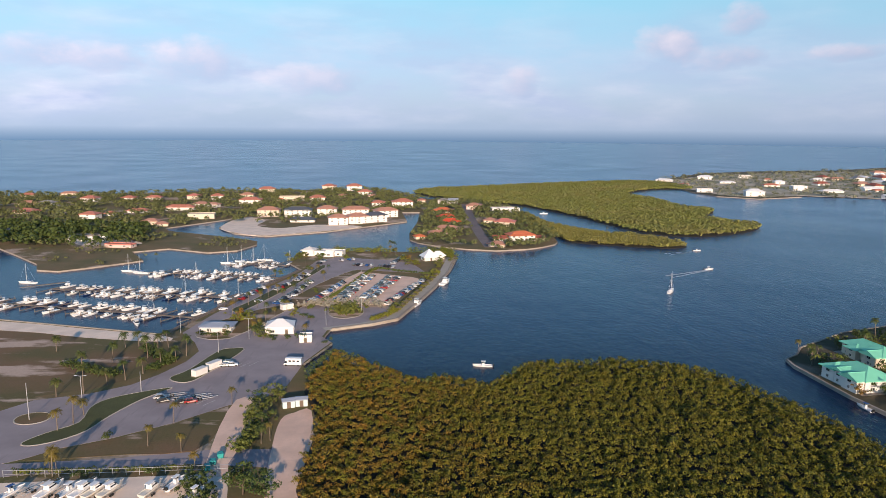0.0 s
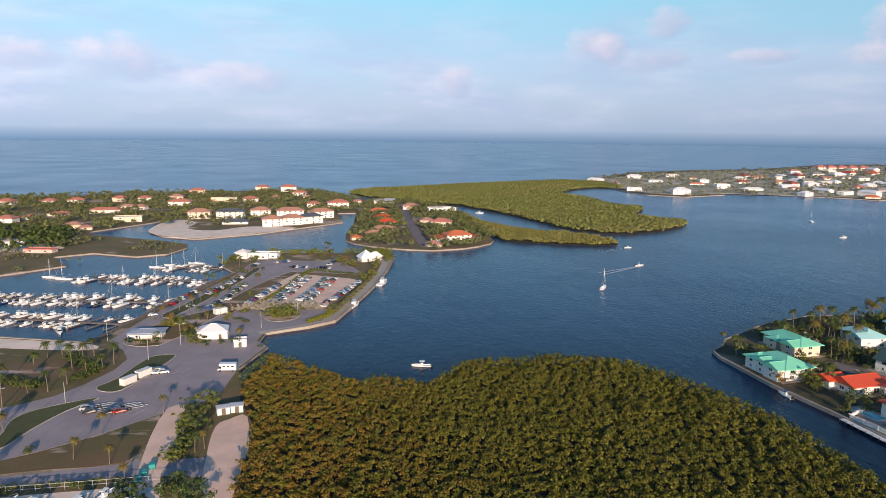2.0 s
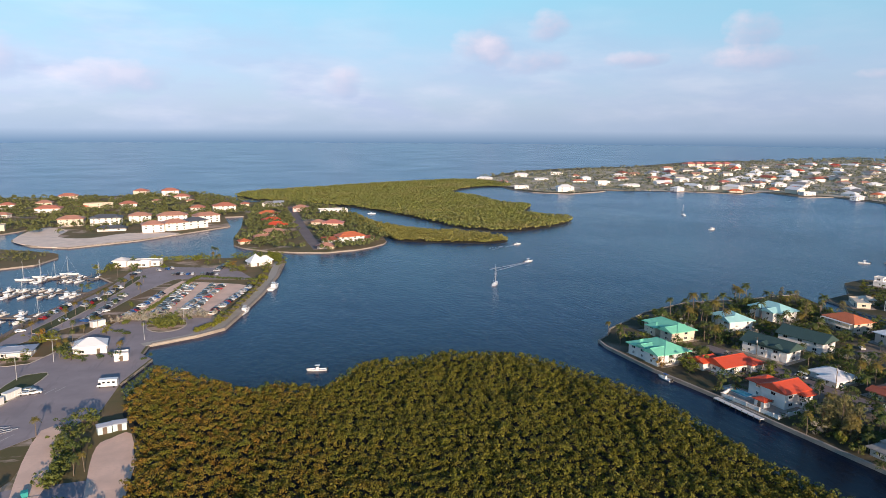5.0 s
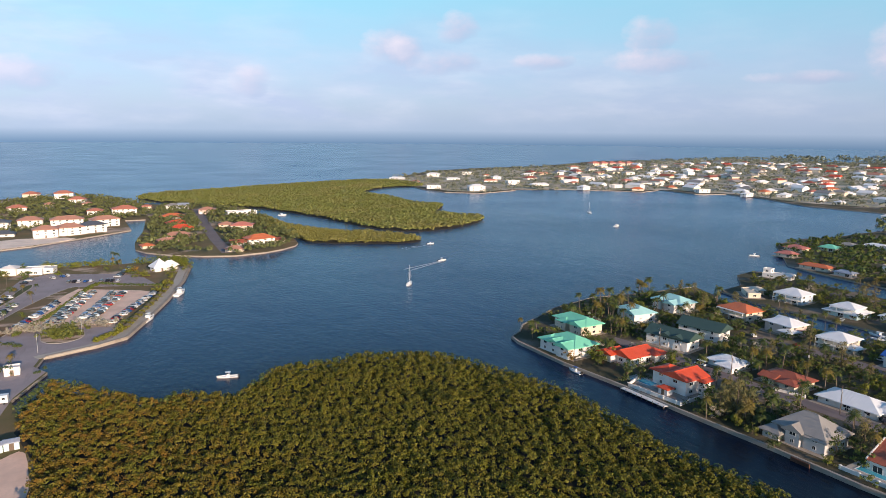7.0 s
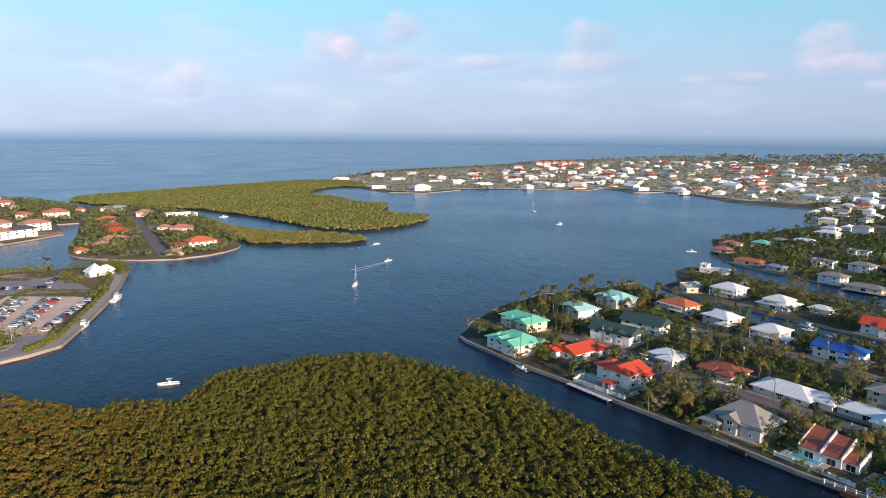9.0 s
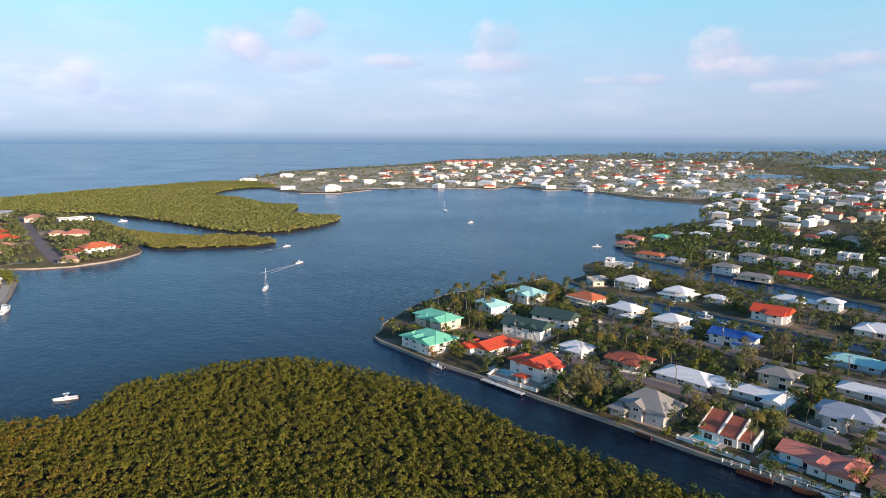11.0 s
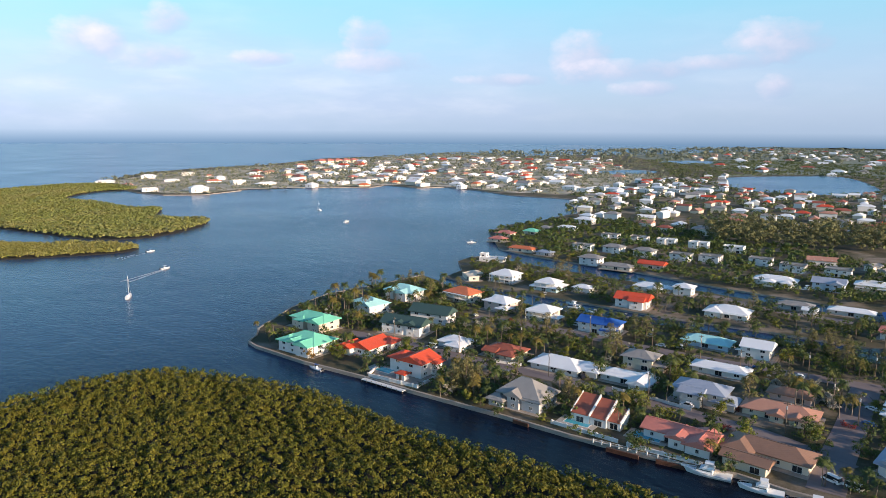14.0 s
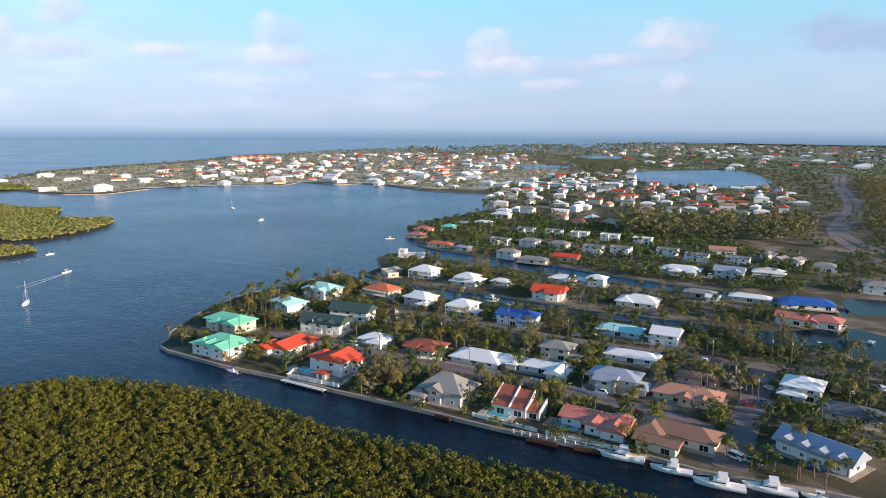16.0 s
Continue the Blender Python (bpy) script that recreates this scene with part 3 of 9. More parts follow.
TREE_KINDS = {  # name: shape, variants, leaf material, bark, label, category
    "coconut_palm": ("palm", 4, L_PALM, PALMBARK, "tall slender palm with arching green fronds", "palm"),
    "dry_palm": ("palm", 3, L_DRYPALM, PALMBARK, "short palm with yellowing fronds and bare trunk", "palm"),
    "dark_tree": ("broadleaf", 4, L_DARK, BARK, "dense dark green broadleaf garden tree", "tree"),
    "green_tree": ("broadleaf", 4, L_MID, BARK, "spreading olive green broadleaf tree", "tree"),
    "bright_tree": ("roundtree", 3, L_BRIGHT, BARK, "low bright green rounded tree", "tree"),
    "golden_tree": ("roundtree", 2, L_GOLD, BARK, "low tree with golden yellow leaves", "tree"),
    "silver_tree": ("roundtree", 2, L_SILVER, BARK, "small silvery grey-leaved buttonwood tree", "tree"),
    "casuarina_tree": ("casuarina", 3, L_PINE, BARK, "tall feathery casuarina with brownish needles", "tree"),
    "shrub": ("shrub", 4, L_DARK, BARK, "low dense dark green shrub", "shrub"),
    "flowering_shrub": ("shrub", 2, L_FLOWER, BARK, "low shrub covered in red flowers", "shrub"),
}
TREE_COUNT = 0


def tree(name, x, y, size=1.0, turn=None, z=LAND, group=""):
    """One tree on the ground; repeats of a variant share their meshes."""
    global TREE_COUNT
    TREE_COUNT += 1
    shape, variants, leaves, bark, label, category = TREE_KINDS[name]
    k = (TREE_COUNT * 7 + int(abs(x) + abs(y))) % variants
    turn = (TREE_COUNT * 137.5) % 360 if turn is None else turn
    m = pose(x, y, z, 0, 0, turn) @ Matrix.Diagonal((size, size, size * (0.92 + 0.16 * ((TREE_COUNT * 0.37) % 1)), 1))
    if (name, k) not in TREES:
        trunk, quads = tree_meshes(shape, k + 10 * list(TREE_KINDS).index(name))
        root = new(name)
        part("trunk", mesh_of("trunk", *trunk, bark, smooth=True), root)
        part("crown", quad_mesh("crown", quads, [leaves]), root)
        TREES[name, k] = tagged(root, label, category, group or name.replace("_", " ") + "s")
        root.matrix_basis = m
        return root
    return copy_thing_free(TREES[name, k], m)


def copy_thing_free(ob, m):
    """copy_thing() with the scale taken from m alone."""
    made = copy_thing(ob, m)
    made.matrix_basis = m
    return made


def thicket(name, spots, heights, sizes, leaves, blades, seed, label, category, size=0.42):
    """Uncountable low growth as one mesh: for each spot a rounded clump of blades."""
    rng = np.random.default_rng(seed)
    spots, n = np.asarray(spots, float), len(spots)
    centres = np.column_stack([spots, heights])
    k = np.repeat(np.arange(n), blades)
    d = rng.normal(size=(n * blades, 3))
    d[:, 2] = np.abs(d[:, 2]) - 0.15
    d /= np.linalg.norm(d, axis=1, keepdims=True)
    p = centres[k] + d * (np.asarray(sizes)[k] * rng.uniform(0.8, 1.05, n * blades))[:, None] * np.array((1, 1, 0.95))
    nn = d + rng.normal(scale=0.28, size=d.shape) + np.array((0, 0, 0.3))
    nn /= np.linalg.norm(nn, axis=1, keepdims=True)
    a = np.cross(nn, rng.normal(size=d.shape))
    a /= np.linalg.norm(a, axis=1, keepdims=True)
    b = np.cross(nn, a)
    s = (size * np.asarray(sizes)[k] * rng.uniform(0.7, 1.35, n * blades))[:, None]
    quads = np.stack([p - a * s, p - b * s * 0.8, p + a * s, p + b * s * 0.8], 1)
    verts = quads.reshape(-1, 3)
    me = bpy.data.meshes.new(name)
    me.vertices.add(len(verts))
    me.vertices.foreach_set("co", verts.ravel())
    me.loops.add(len(verts))
    me.loops.foreach_set("vertex_index", np.arange(len(verts), dtype=np.int32))
    me.polygons.add(len(quads))
    me.polygons.foreach_set("loop_start", np.arange(0, len(verts), 4, dtype=np.int32))
    me.update(calc_edges=True)
    me.materials.append(leaves)
    return tagged(new(name, me), label, category, kind="stuff")


def crowns(name, spots, heights, wide, leaves, blades, size, seed, label, category):
    """Uncountable tree crowns as one mesh: each a lumpy dome of small leaf sprays round several boughs."""
    rng = np.random.default_rng(seed)
    n, boughs = len(spots), 7
    centres = np.column_stack([spots, heights])
    k = np.repeat(np.arange(n), blades)
    which = rng.integers(0, boughs, n * blades)
    turn, spread = rng.uniform(0, 6.28, (n, boughs)), rng.uniform(0.35, 0.85, (n, boughs))
    lift = rng.uniform(-0.35, 0.45, (n, boughs))
    b = np.stack([np.cos(turn) * spread, np.sin(turn) * spread, lift], 2)
    b[:, 0] = (0, 0, 0.35)
    d = rng.normal(size=(n * blades, 3))
    d[:, 2] = np.abs(d[:, 2]) * 1.1 - 0.25
    d /= np.linalg.norm(d, axis=1, keepdims=True)
    r = np.asarray(wide)[k][:, None]
    p = centres[k] + r * (b[k, which] + d * rng.uniform(0.40, 0.58, (n * blades, 1)))
    nn = d + rng.normal(scale=0.5, size=d.shape) + np.array((0, 0, 0.2))
    nn /= np.linalg.norm(nn, axis=1, keepdims=True)
    a = np.cross(nn, rng.normal(size=d.shape))
    a /= np.linalg.norm(a, axis=1, keepdims=True)
    c = np.cross(nn, a)
    s = size * r ** 0.5 * rng.uniform(0.7, 1.4, (n * blades, 1))
    verts = np.stack([p - a * s, p - c * s * 0.6, p + a * s, p + c * s * 0.6], 1).reshape(-1, 3)
    me = bpy.data.meshes.new(name)
    me.vertices.add(len(verts))
    me.vertices.foreach_set("co", verts.ravel())
    me.loops.add(len(verts))
    me.loops.foreach_set("vertex_index", np.arange(len(verts), dtype=np.int32))
    me.polygons.add(len(verts) // 4)
    me.polygons.foreach_set("loop_start", np.arange(0, len(verts), 4, dtype=np.int32))
    me.update(calc_edges=True)
    me.materials.append(leaves)
    return tagged(new(name, me), label, category, kind="stuff")


def scatter(outline, step, seed, keep=None, jitter=0.42):
    """Jittered points of a grid inside an outline."""
    rng = np.random.default_rng(seed)
    pts = np.array(outline, float)
    (x0, y0), (x1, y1) = pts.min(0), pts.max(0)
    gx, gy = np.meshgrid(np.arange(x0, x1, step), np.arange(y0, y1, step))
    g = np.column_stack([gx.ravel(), gy.ravel()]) + rng.uniform(-jitter, jitter, (gx.size, 2)) * step
    hit = np.zeros(len(g), bool)
    n = len(pts)
    for i in range(n):
        (ax, ay), (bx, by) = pts[i], pts[i - 1]
        if ay == by:
            continue
        cross = ((ay > g[:, 1]) != (by > g[:, 1])) & (g[:, 0] < (bx - ax) * (g[:, 1] - ay) / (by - ay) + ax)
        hit ^= cross
    g = g[hit]
    return g[keep(g)] if keep is not None else g


def lumps(g, scale, seed):
    """Smooth random relief between -1 and 1 over plan points."""
    rng = np.random.default_rng(seed)
    out = np.zeros(len(g))
    for i in range(10):
        w, f = rng.uniform(0, 6.28), 6.28 / scale * rng.uniform(0.6, 1.8)
        out += np.sin(g[:, 0] * f * math.cos(w) + g[:, 1] * f * math.sin(w) + rng.uniform(0, 6.28))
    return out / 4.5


# the mangrove in the foreground: a near-black mud sheet painted as understory shade, and thousands of small leaf clumps
mangrove_plan = [(-25, 130), (-36, 160), (-37.5, 200), (-47, 226)] + SHORE_MANGROVE[1:17] + [(140, 60), (60, 60), (-20, 70)]
ground("mangrove_floor", mangrove_plan, 0.2, LAND + 0.12, MUD, MUD, "near-black mud sheet painted as shade under the mangroves")
NEAR_REACH = 138.0   # the canopy grows finer beyond this distance from the middle of the wood
g = scatter(mangrove_plan, 1.72, 5, jitter=0.48)
rng = np.random.default_rng(8)
tops = 3.6 + 0.75 * lumps(g, 26, 3) + 0.5 * lumps(g, 7, 4) + rng.uniform(-0.55, 0.55, len(g))
wide = rng.uniform(0.75, 1.42, len(g))
fine_part = np.hypot(g[:, 0], g[:, 1]) > NEAR_REACH
for chosen, blades, size, seed in ((fine_part, 60, 0.245, 11), (~fine_part, 14, 0.46, 12)):
    crowns("mangrove_canopy", g[chosen], tops[chosen], wide[chosen], L_MANGROVE, blades, size, seed,
           "dense olive and rust-tinged mangrove canopy by the water", "mangrove")
edge = np.array(soften(SHORE_MANGROVE[:18], 14, closed=False))
edge = edge + np.random.default_rng(2).uniform(-0.8, 0.8, edge.shape)
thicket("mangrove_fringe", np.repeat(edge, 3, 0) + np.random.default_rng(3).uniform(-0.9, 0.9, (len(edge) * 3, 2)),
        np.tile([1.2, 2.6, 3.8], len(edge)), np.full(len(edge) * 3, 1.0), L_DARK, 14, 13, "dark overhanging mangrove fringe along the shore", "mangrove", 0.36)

# ---- houses ----
def box_faces(x0, x1, y0, y1, z0, z1, bottom=False):
    v = [(x0, y0, z0), (x1, y0, z0), (x1, y1, z0), (x0, y1, z0), (x0, y0, z1), (x1, y0, z1), (x1, y1, z1), (x0, y1, z1)]
    f = [(4, 5, 6, 7), (0, 1, 5, 4), (1, 2, 6, 5), (2, 3, 7, 6), (3, 0, 4, 7)]
    return v, f + ([(3, 2, 1, 0)] if bottom else [])


def block(x0, x1, y0, y1, z0, z1):
    return box_faces(x0, x1, y0, y1, z0, z1, True)


def hip_roof(w, d, z, rise, over, gable=False):
    """A roof with a fascia and soffit; the ridge runs along the longer side."""
    a, b, t = w / 2 + over, d / 2 + over, 0.28
    turn = d > w
    if turn:
        a, b = b, a
    r = max(a - b, 0.0) if not gable else a
    v = [(-a, -b, z - t), (a, -b, z - t), (a, b, z - t), (-a, b, z - t), (-a, -b, z), (a, -b, z), (a, b, z), (-a, b, z), (-r, 0, z + rise), (r, 0, z + rise)]
    f = [(3, 2, 1, 0), (0, 1, 5, 4), (1, 2, 6, 5), (2, 3, 7, 6), (3, 0, 4, 7), (4, 5, 9, 8), (6, 7, 8, 9), (5, 6, 9), (7, 4, 8)]
    if turn:
        v = [(-y, x, q) for x, y, q in v]
    return v, f


def flat_roof(w, d, z, over):
    """A flat roof behind a low parapet."""
    a, b = w / 2 + over, d / 2 + over
    return joined([block(-a, a, -b, b, z - 0.25, z), block(-a, a, -b, -b + 0.25, z, z + 0.45), block(-a, a, b - 0.25, b, z, z + 0.45),
                   block(-a, -a + 0.25, -b + 0.25, b - 0.25, z, z + 0.45), block(a - 0.25, a, -b + 0.25, b - 0.25, z, z + 0.45)])


def moved(piece, dx, dy, dz=0.0):
    v, f = piece
    return [(x + dx, y + dy, z + dz) for x, y, z in v], f


def window_mesh(w, h):
    """A two-light window: one frame with dark panes set back in it; it faces -y."""
    t = 0.11
    xs, zs = (-w / 2, -w / 2 + t, -t / 3, t / 3, w / 2 - t, w / 2), (0, t, h - t, h)
    verts, faces, mats = [], [], []

    def at(i, j, y):
        verts.append((xs[i], y, zs[j]))
        return len(verts) - 1
    front = [[at(i, j, -0.07) for j in range(4)] for i in range(6)]
    for i in range(5):
        for j in range(3):
            ring = [front[i][j], front[i + 1][j], front[i + 1][j + 1], front[i][j + 1]]
            if j == 1 and i in (1, 3):
                back = [at(i, j, -0.01), at(i + 1, j, -0.01), at(i + 1, j + 1, -0.01), at(i, j + 1, -0.01)]
                faces += [tuple(back)] + [(ring[k], ring[(k + 1) % 4], back[(k + 1) % 4], back[k]) for k in range(4)]
                mats += [1, 0, 0, 0, 0]
            else:
                faces.append(tuple(ring)), mats.append(0)
    rim = [at(0, 0, 0.02), at(5, 0, 0.02), at(5, 3, 0.02), at(0, 3, 0.02)]
    faces += [(front[0][0], rim[0], rim[1], *[front[i][0] for i in range(5, 0, -1)]), (front[0][3], *[front[i][3] for i in range(1, 6)], rim[2], rim[3]),
              (front[0][0], *[front[0][j] for j in range(1, 4)], rim[3], rim[0]), (front[5][3], front[5][2], front[5][1], front[5][0], rim[1], rim[2])]
    return mesh_of("window", verts, faces, [FRAME, DARKGLASS], mats + [0] * 4)


WINDOWS = {"wide": window_mesh(1.9, 1.2), "slim": window_mesh(1.1, 1.2), "door": window_mesh(2.6, 1.95)}
WINDOW_LOW = {"wide": 0.8, "slim": 0.8, "door": 0.05}
DOOR = mesh_of("door", *joined([block(-0.6, 0.6, -0.07, 0.02, 0, 2.15), block(-0.45, 0.45, -0.10, -0.071, 0.1, 2.0)]), POLEWOOD)
section = [(0.02, 0.0), (-0.06, 0.0)]
for k in range(5):
    section += [(-0.06, 0.05 + 0.45 * k), (-0.09, 0.06 + 0.45 * k), (-0.09, 0.44 + 0.45 * k), (-0.06, 0.45 + 0.45 * k)]
section += [(-0.06, 2.32), (0.02, 2.32)]
m = len(section)
GARAGE = mesh_of("garage_door", [(x, y, z) for x in (-1.4, 1.4) for y, z in section],
                 [(k, (k + 1) % m, m + (k + 1) % m, m + k) for k in range(m)] + [tuple(range(m))[::-1], tuple(range(m, 2 * m))], FRAME)
HOUSE_PLACES = []
TERRACE = plain("terrace_paving", (0.46, 0.38, 0.31), 0.85, 0.2, 0.7)


def house(name, label, x, y, turn, w, d, storeys, roof, cover, wall, wings=(), pitch=0.46, over=1.0, fine=True, porch=0, chimney=False, group="", storey=2.2):
    """A house of one body and wings (dx, dy, w, d, storeys, roof): walls, roofs, windows and doors as parts."""
    far_off = math.hypot(x, y)
    HOUSE_PLACES.append((x - 3.0 * x / far_off, y - 3.0 * y / far_off, max(w, d) * 0.5 + 2.6))   # keeps the open side free of trees
    root = new(name)
    root.matrix_basis = pose(x, y, LAND, 0, 0, turn)
    volumes = [(0, 0, w, d, storeys, roof)] + list(wings)
    for n, (dx, dy, vw, vd, vs, vr) in enumerate(volumes):
        h = storey * vs
        body = [moved(box_faces(-vw / 2, vw / 2, -vd / 2, vd / 2, -0.3, h), dx, dy)]
        rise = min(vw, vd) * 0.5 * pitch
        if vr == "gable":
            lo, a, b = min(vw, vd) / 2, vw / 2, vd / 2
            k = rise * lo / (lo + over) - 0.05
            g2 = [(-a, -b, h), (-a, b, h), (-a, 0, h + k), (a, -b, h), (a, b, h), (a, 0, h + k)] if vw >= vd else [(-a, -b, h), (a, -b, h), (0, -b, h + k), (-a, b, h), (a, b, h), (0, b, h + k)]
            body.append(moved((g2, [(0, 1, 2), (3, 5, 4)]), dx, dy))
        if vs >= 2 and fine:
            body.append(moved(block(-vw / 2 - 0.06, vw / 2 + 0.06, -vd / 2 - 0.06, vd / 2 + 0.06, storey - 0.12, storey + 0.12), dx, dy))
        part("wall", mesh_of("wall", *joined(body), wall), root)
        top = flat_roof(vw, vd, h + 0.25, 0.15) if vr == "flat" else hip_roof(vw, vd, h + 0.28, rise, over, vr == "gable")
        pieces = [moved(top, dx, dy, 0.012 * n)]
        if vr != "flat" and fine:   # ridge cap
            r = max(abs(vw - vd) / 2, 0.3) if vr == "hip" else max(vw, vd) / 2 + over
            cap = block(-r, r, -0.14, 0.14, h + 0.20 + rise, h + 0.36 + rise) if vw >= vd else block(-0.14, 0.14, -r, r, h + 0.20 + rise, h + 0.36 + rise)
            pieces.append(moved(cap, dx, dy, 0.012 * n))
        part("roof", mesh_of("roof", *joined(pieces), wall if vr == "flat" and cover is None else (cover or wall)), root)
        gap = 4.6 if fine else 9.0
        for s in range(int(vs + 0.5)):
            for side in range(4):
                long, off = (vw, vd) if side % 2 == 0 else (vd, vw)
                count = max(int((long - 1.2) / gap), 1)
                for i in range(count):
                    u = (i + 0.5) / count * long - long / 2
                    kind = "door" if s == 0 and side == 2 and i % 2 == 1 else ("slim" if (i + side + s) % 3 == 2 else "wide")
                    lx, ly, a = ((u, -off / 2, 0), (off / 2, u, 90), (-u, off / 2, 180), (-off / 2, -u, 270))[side]
                    if any(m != n and abs(dx + lx - q[0]) < q[2] / 2 + 0.2 and abs(dy + ly - q[1]) < q[3] / 2 + 0.2 and s < q[4] for m, q in enumerate(volumes)):
                        continue
                    me, low = WINDOWS[kind], WINDOW_LOW[kind]
                    nm = "window"
                    if fine and n == 0 and s == 0 and side == 0 and i == count // 2:
                        me, low, nm = DOOR, 0.02, "door"
                    elif fine and s == 0 and side == 0 and i == 0 and count > 2:
                        me, low, nm = GARAGE, 0.02, "garage_door"
                    part(nm, me, root, at=pose(dx + lx, dy + ly, s * storey + low, 0, 0, a))
    if porch:   # a veranda on posts along the far (porch > 0) or near long side
        sgn = 1 if porch > 0 else -1
        y0, y1 = sgn * d / 2, sgn * (d / 2 + 2.6)
        lo, hi = min(y0, y1), max(y0, y1)
        for s in range(int(storeys)):
            z = storey * (s + 1) - 0.15
            part("veranda_deck", mesh_of("veranda_deck", *block(-w / 2, w / 2, lo, hi, z, z + 0.18), FRAME), root)
            part("veranda_rail", mesh_of("veranda_rail", *joined([block(-w / 2, w / 2, y1 - 0.05, y1 + 0.05, s * storey + 0.9, s * storey + 1.0)] + [
                block(-w / 2 + k * 0.8, -w / 2 + k * 0.8 + 0.06, y1 - 0.03, y1 + 0.03, s * storey + 0.1, s * storey + 0.9) for k in range(int(w / 0.8))]), FRAME), root)
        for k in range(int(w / 3.5) + 1):
            px = -w / 2 + 0.15 + k * (w - 0.3) / int(w / 3.5)
            part("post", mesh_of("post", *block(px - 0.11, px + 0.11, y1 - 0.11, y1 + 0.11, -0.2, storey * storeys - 0.15), FRAME), root)
    if fine and group == "houses of the canal suburb":
        part("terrace", mesh_of("terrace", *block(-w / 2 - 1.8, w / 2 + 1.8, -d / 2 - 2.2, d / 2 + 2.4, -0.2, 0.07), TERRACE), root, "pale paved terrace")
    if chimney:
        part("chimney", mesh_of("chimney", *joined([block(w * 0.2, w * 0.2 + 0.9, -0.45, 0.45, storey * storeys, storey * storeys + 3.4), block(w * 0.2 - 0.1, w * 0.2 + 1.0, -0.55, 0.55, storey * storeys + 3.4, storey * storeys + 3.6)]), wall), root)
    return tagged(root, label, "house", group)




# ---- houses, place by place ----
# canal-side suburb: first row
house("house", "white two-storey house with sea-green metal roof", 150.0, 238.3, 101, 17.6, 12.0, 2, "hip", R_GREEN, WHITE, group="houses of the canal suburb", wings=((-4.8, 4.2, 7.0, 9.6, 2, "gable"), (1.4, 5.0, 3.6, 6.4, 2.3, "gable"), (6.4, 3.6, 6.0, 9.2, 2, "hip")), pitch=0.50)
house("house", "cream two-storey house with sea-green metal roof", 170.4, 265.3, 101, 20.6, 9.8, 2, "hip", R_GREEN, CREAM, group="houses of the canal suburb", wings=((-6.6, 3.0, 6.6, 9.4, 2, "gable"), (3.0, 3.6, 5.0, 7.2, 1.8, "hip")), pitch=0.50)
house("house", "white two-storey house with aqua metal roof", 206.8, 271.3, 91, 15.4, 10.4, 2, "hip", R_AQUA, WHITE, group="houses of the canal suburb", wings=((-4.8, 2.8, 6.0, 8.2, 2, "gable"),), pitch=0.50)
house("house", "white two-storey house with pale aqua roof", 237.7, 281.5, 101, 17.6, 11.2, 2, "hip", R_AQUA, WHITE, group="houses of the canal suburb", wings=((-4.0, 4.2, 5.8, 8.4, 2, "gable"), (5.0, 3.0, 5.2, 8.0, 2, "hip")), pitch=0.50)
house("house", "white townhouse block under dark green gable roof", 195.5, 230.9, 109, 19.2, 9.6, 2, "gable", R_DARKGREEN, WHITE, group="houses of the canal suburb", pitch=0.62, wings=((-5.0, 2.6, 3.4, 5.0, 2.3, "gable"), (0.6, 2.6, 3.4, 5.0, 2.3, "gable")))
house("house", "white townhouse block under dark green gable roof", 217.8, 237.1, 109, 19.2, 9.6, 2, "gable", R_DARKGREEN, WHITE, group="houses of the canal suburb", pitch=0.62)
house("house", "cream two-storey house with orange tile hip roof", 257.9, 256.7, 95, 16.0, 11.2, 2, "hip", R_ORANGE, CREAM, group="houses of the canal suburb", porch=1)
house("house", "pale pink two-storey house with white roof", 257.8, 229.6, 95, 13.6, 10.4, 2, "hip", R_WHITE, PINKISH, group="houses of the canal suburb", wings=((-5.6, 4.8, 5.6, 5.6, 1, "hip"), (2.4, -3.2, 6.4, 6.4, 2, "gable")))
house("house", "white house with bright red tile gable roof", 167.3, 219.8, 191, 13.6, 9.6, 1, "gable", R_RED, WHITE, group="houses of the canal suburb", storey=3.0, wings=((6.4, -5.6, 7.2, 6.4, 1, "gable"), (-8.0, 3.2, 6.4, 7.2, 1, "hip")))
house("house", "white two-storey waterside house with red tile roof", 164.6, 186.5, 101, 9.2, 10.4, 2, "gable", R_RED, WHITE, group="houses of the canal suburb", pitch=0.48, storey=2.7, wings=((7.4, -0.6, 7.4, 8.6, 1.85, "hip"), (-5.6, -3.0, 2.6, 3.6, 1.7, "gable")))
house("house", "low white bungalow with white metal roof", 198.1, 201.0, 101, 12.0, 8.8, 1, "hip", R_WHITE, WHITE, group="houses of the canal suburb", wings=((-3.2, 4.8, 6.4, 5.6, 1, "hip"),))
house("house", "cream bungalow with red-brown tile roof", 204.7, 179.2, 101, 14.4, 9.6, 1, "hip", R_BROWNRED, CREAM, group="houses of the canal suburb", wings=((-4.0, 4.8, 5.6, 4.8, 1, "hip"), (4.0, 4.0, 4.8, 4.8, 1, "gable")))
house("house", "long white bungalow with bright white roof", 207.4, 154.1, 101, 19.2, 11.2, 1, "hip", R_WHITE, WHITE, group="houses of the canal suburb", wings=((-11.2, -1.6, 9.6, 8.8, 1, "hip"),))
house("house", "cream two-storey house with white hip roof", 260.1, 203.9, 101, 12.0, 10.4, 2, "hip", R_WHITE, CREAM, group="houses of the canal suburb", porch=1, wings=((-7.2, 2.4, 4.8, 5.6, 1, "hip"),))
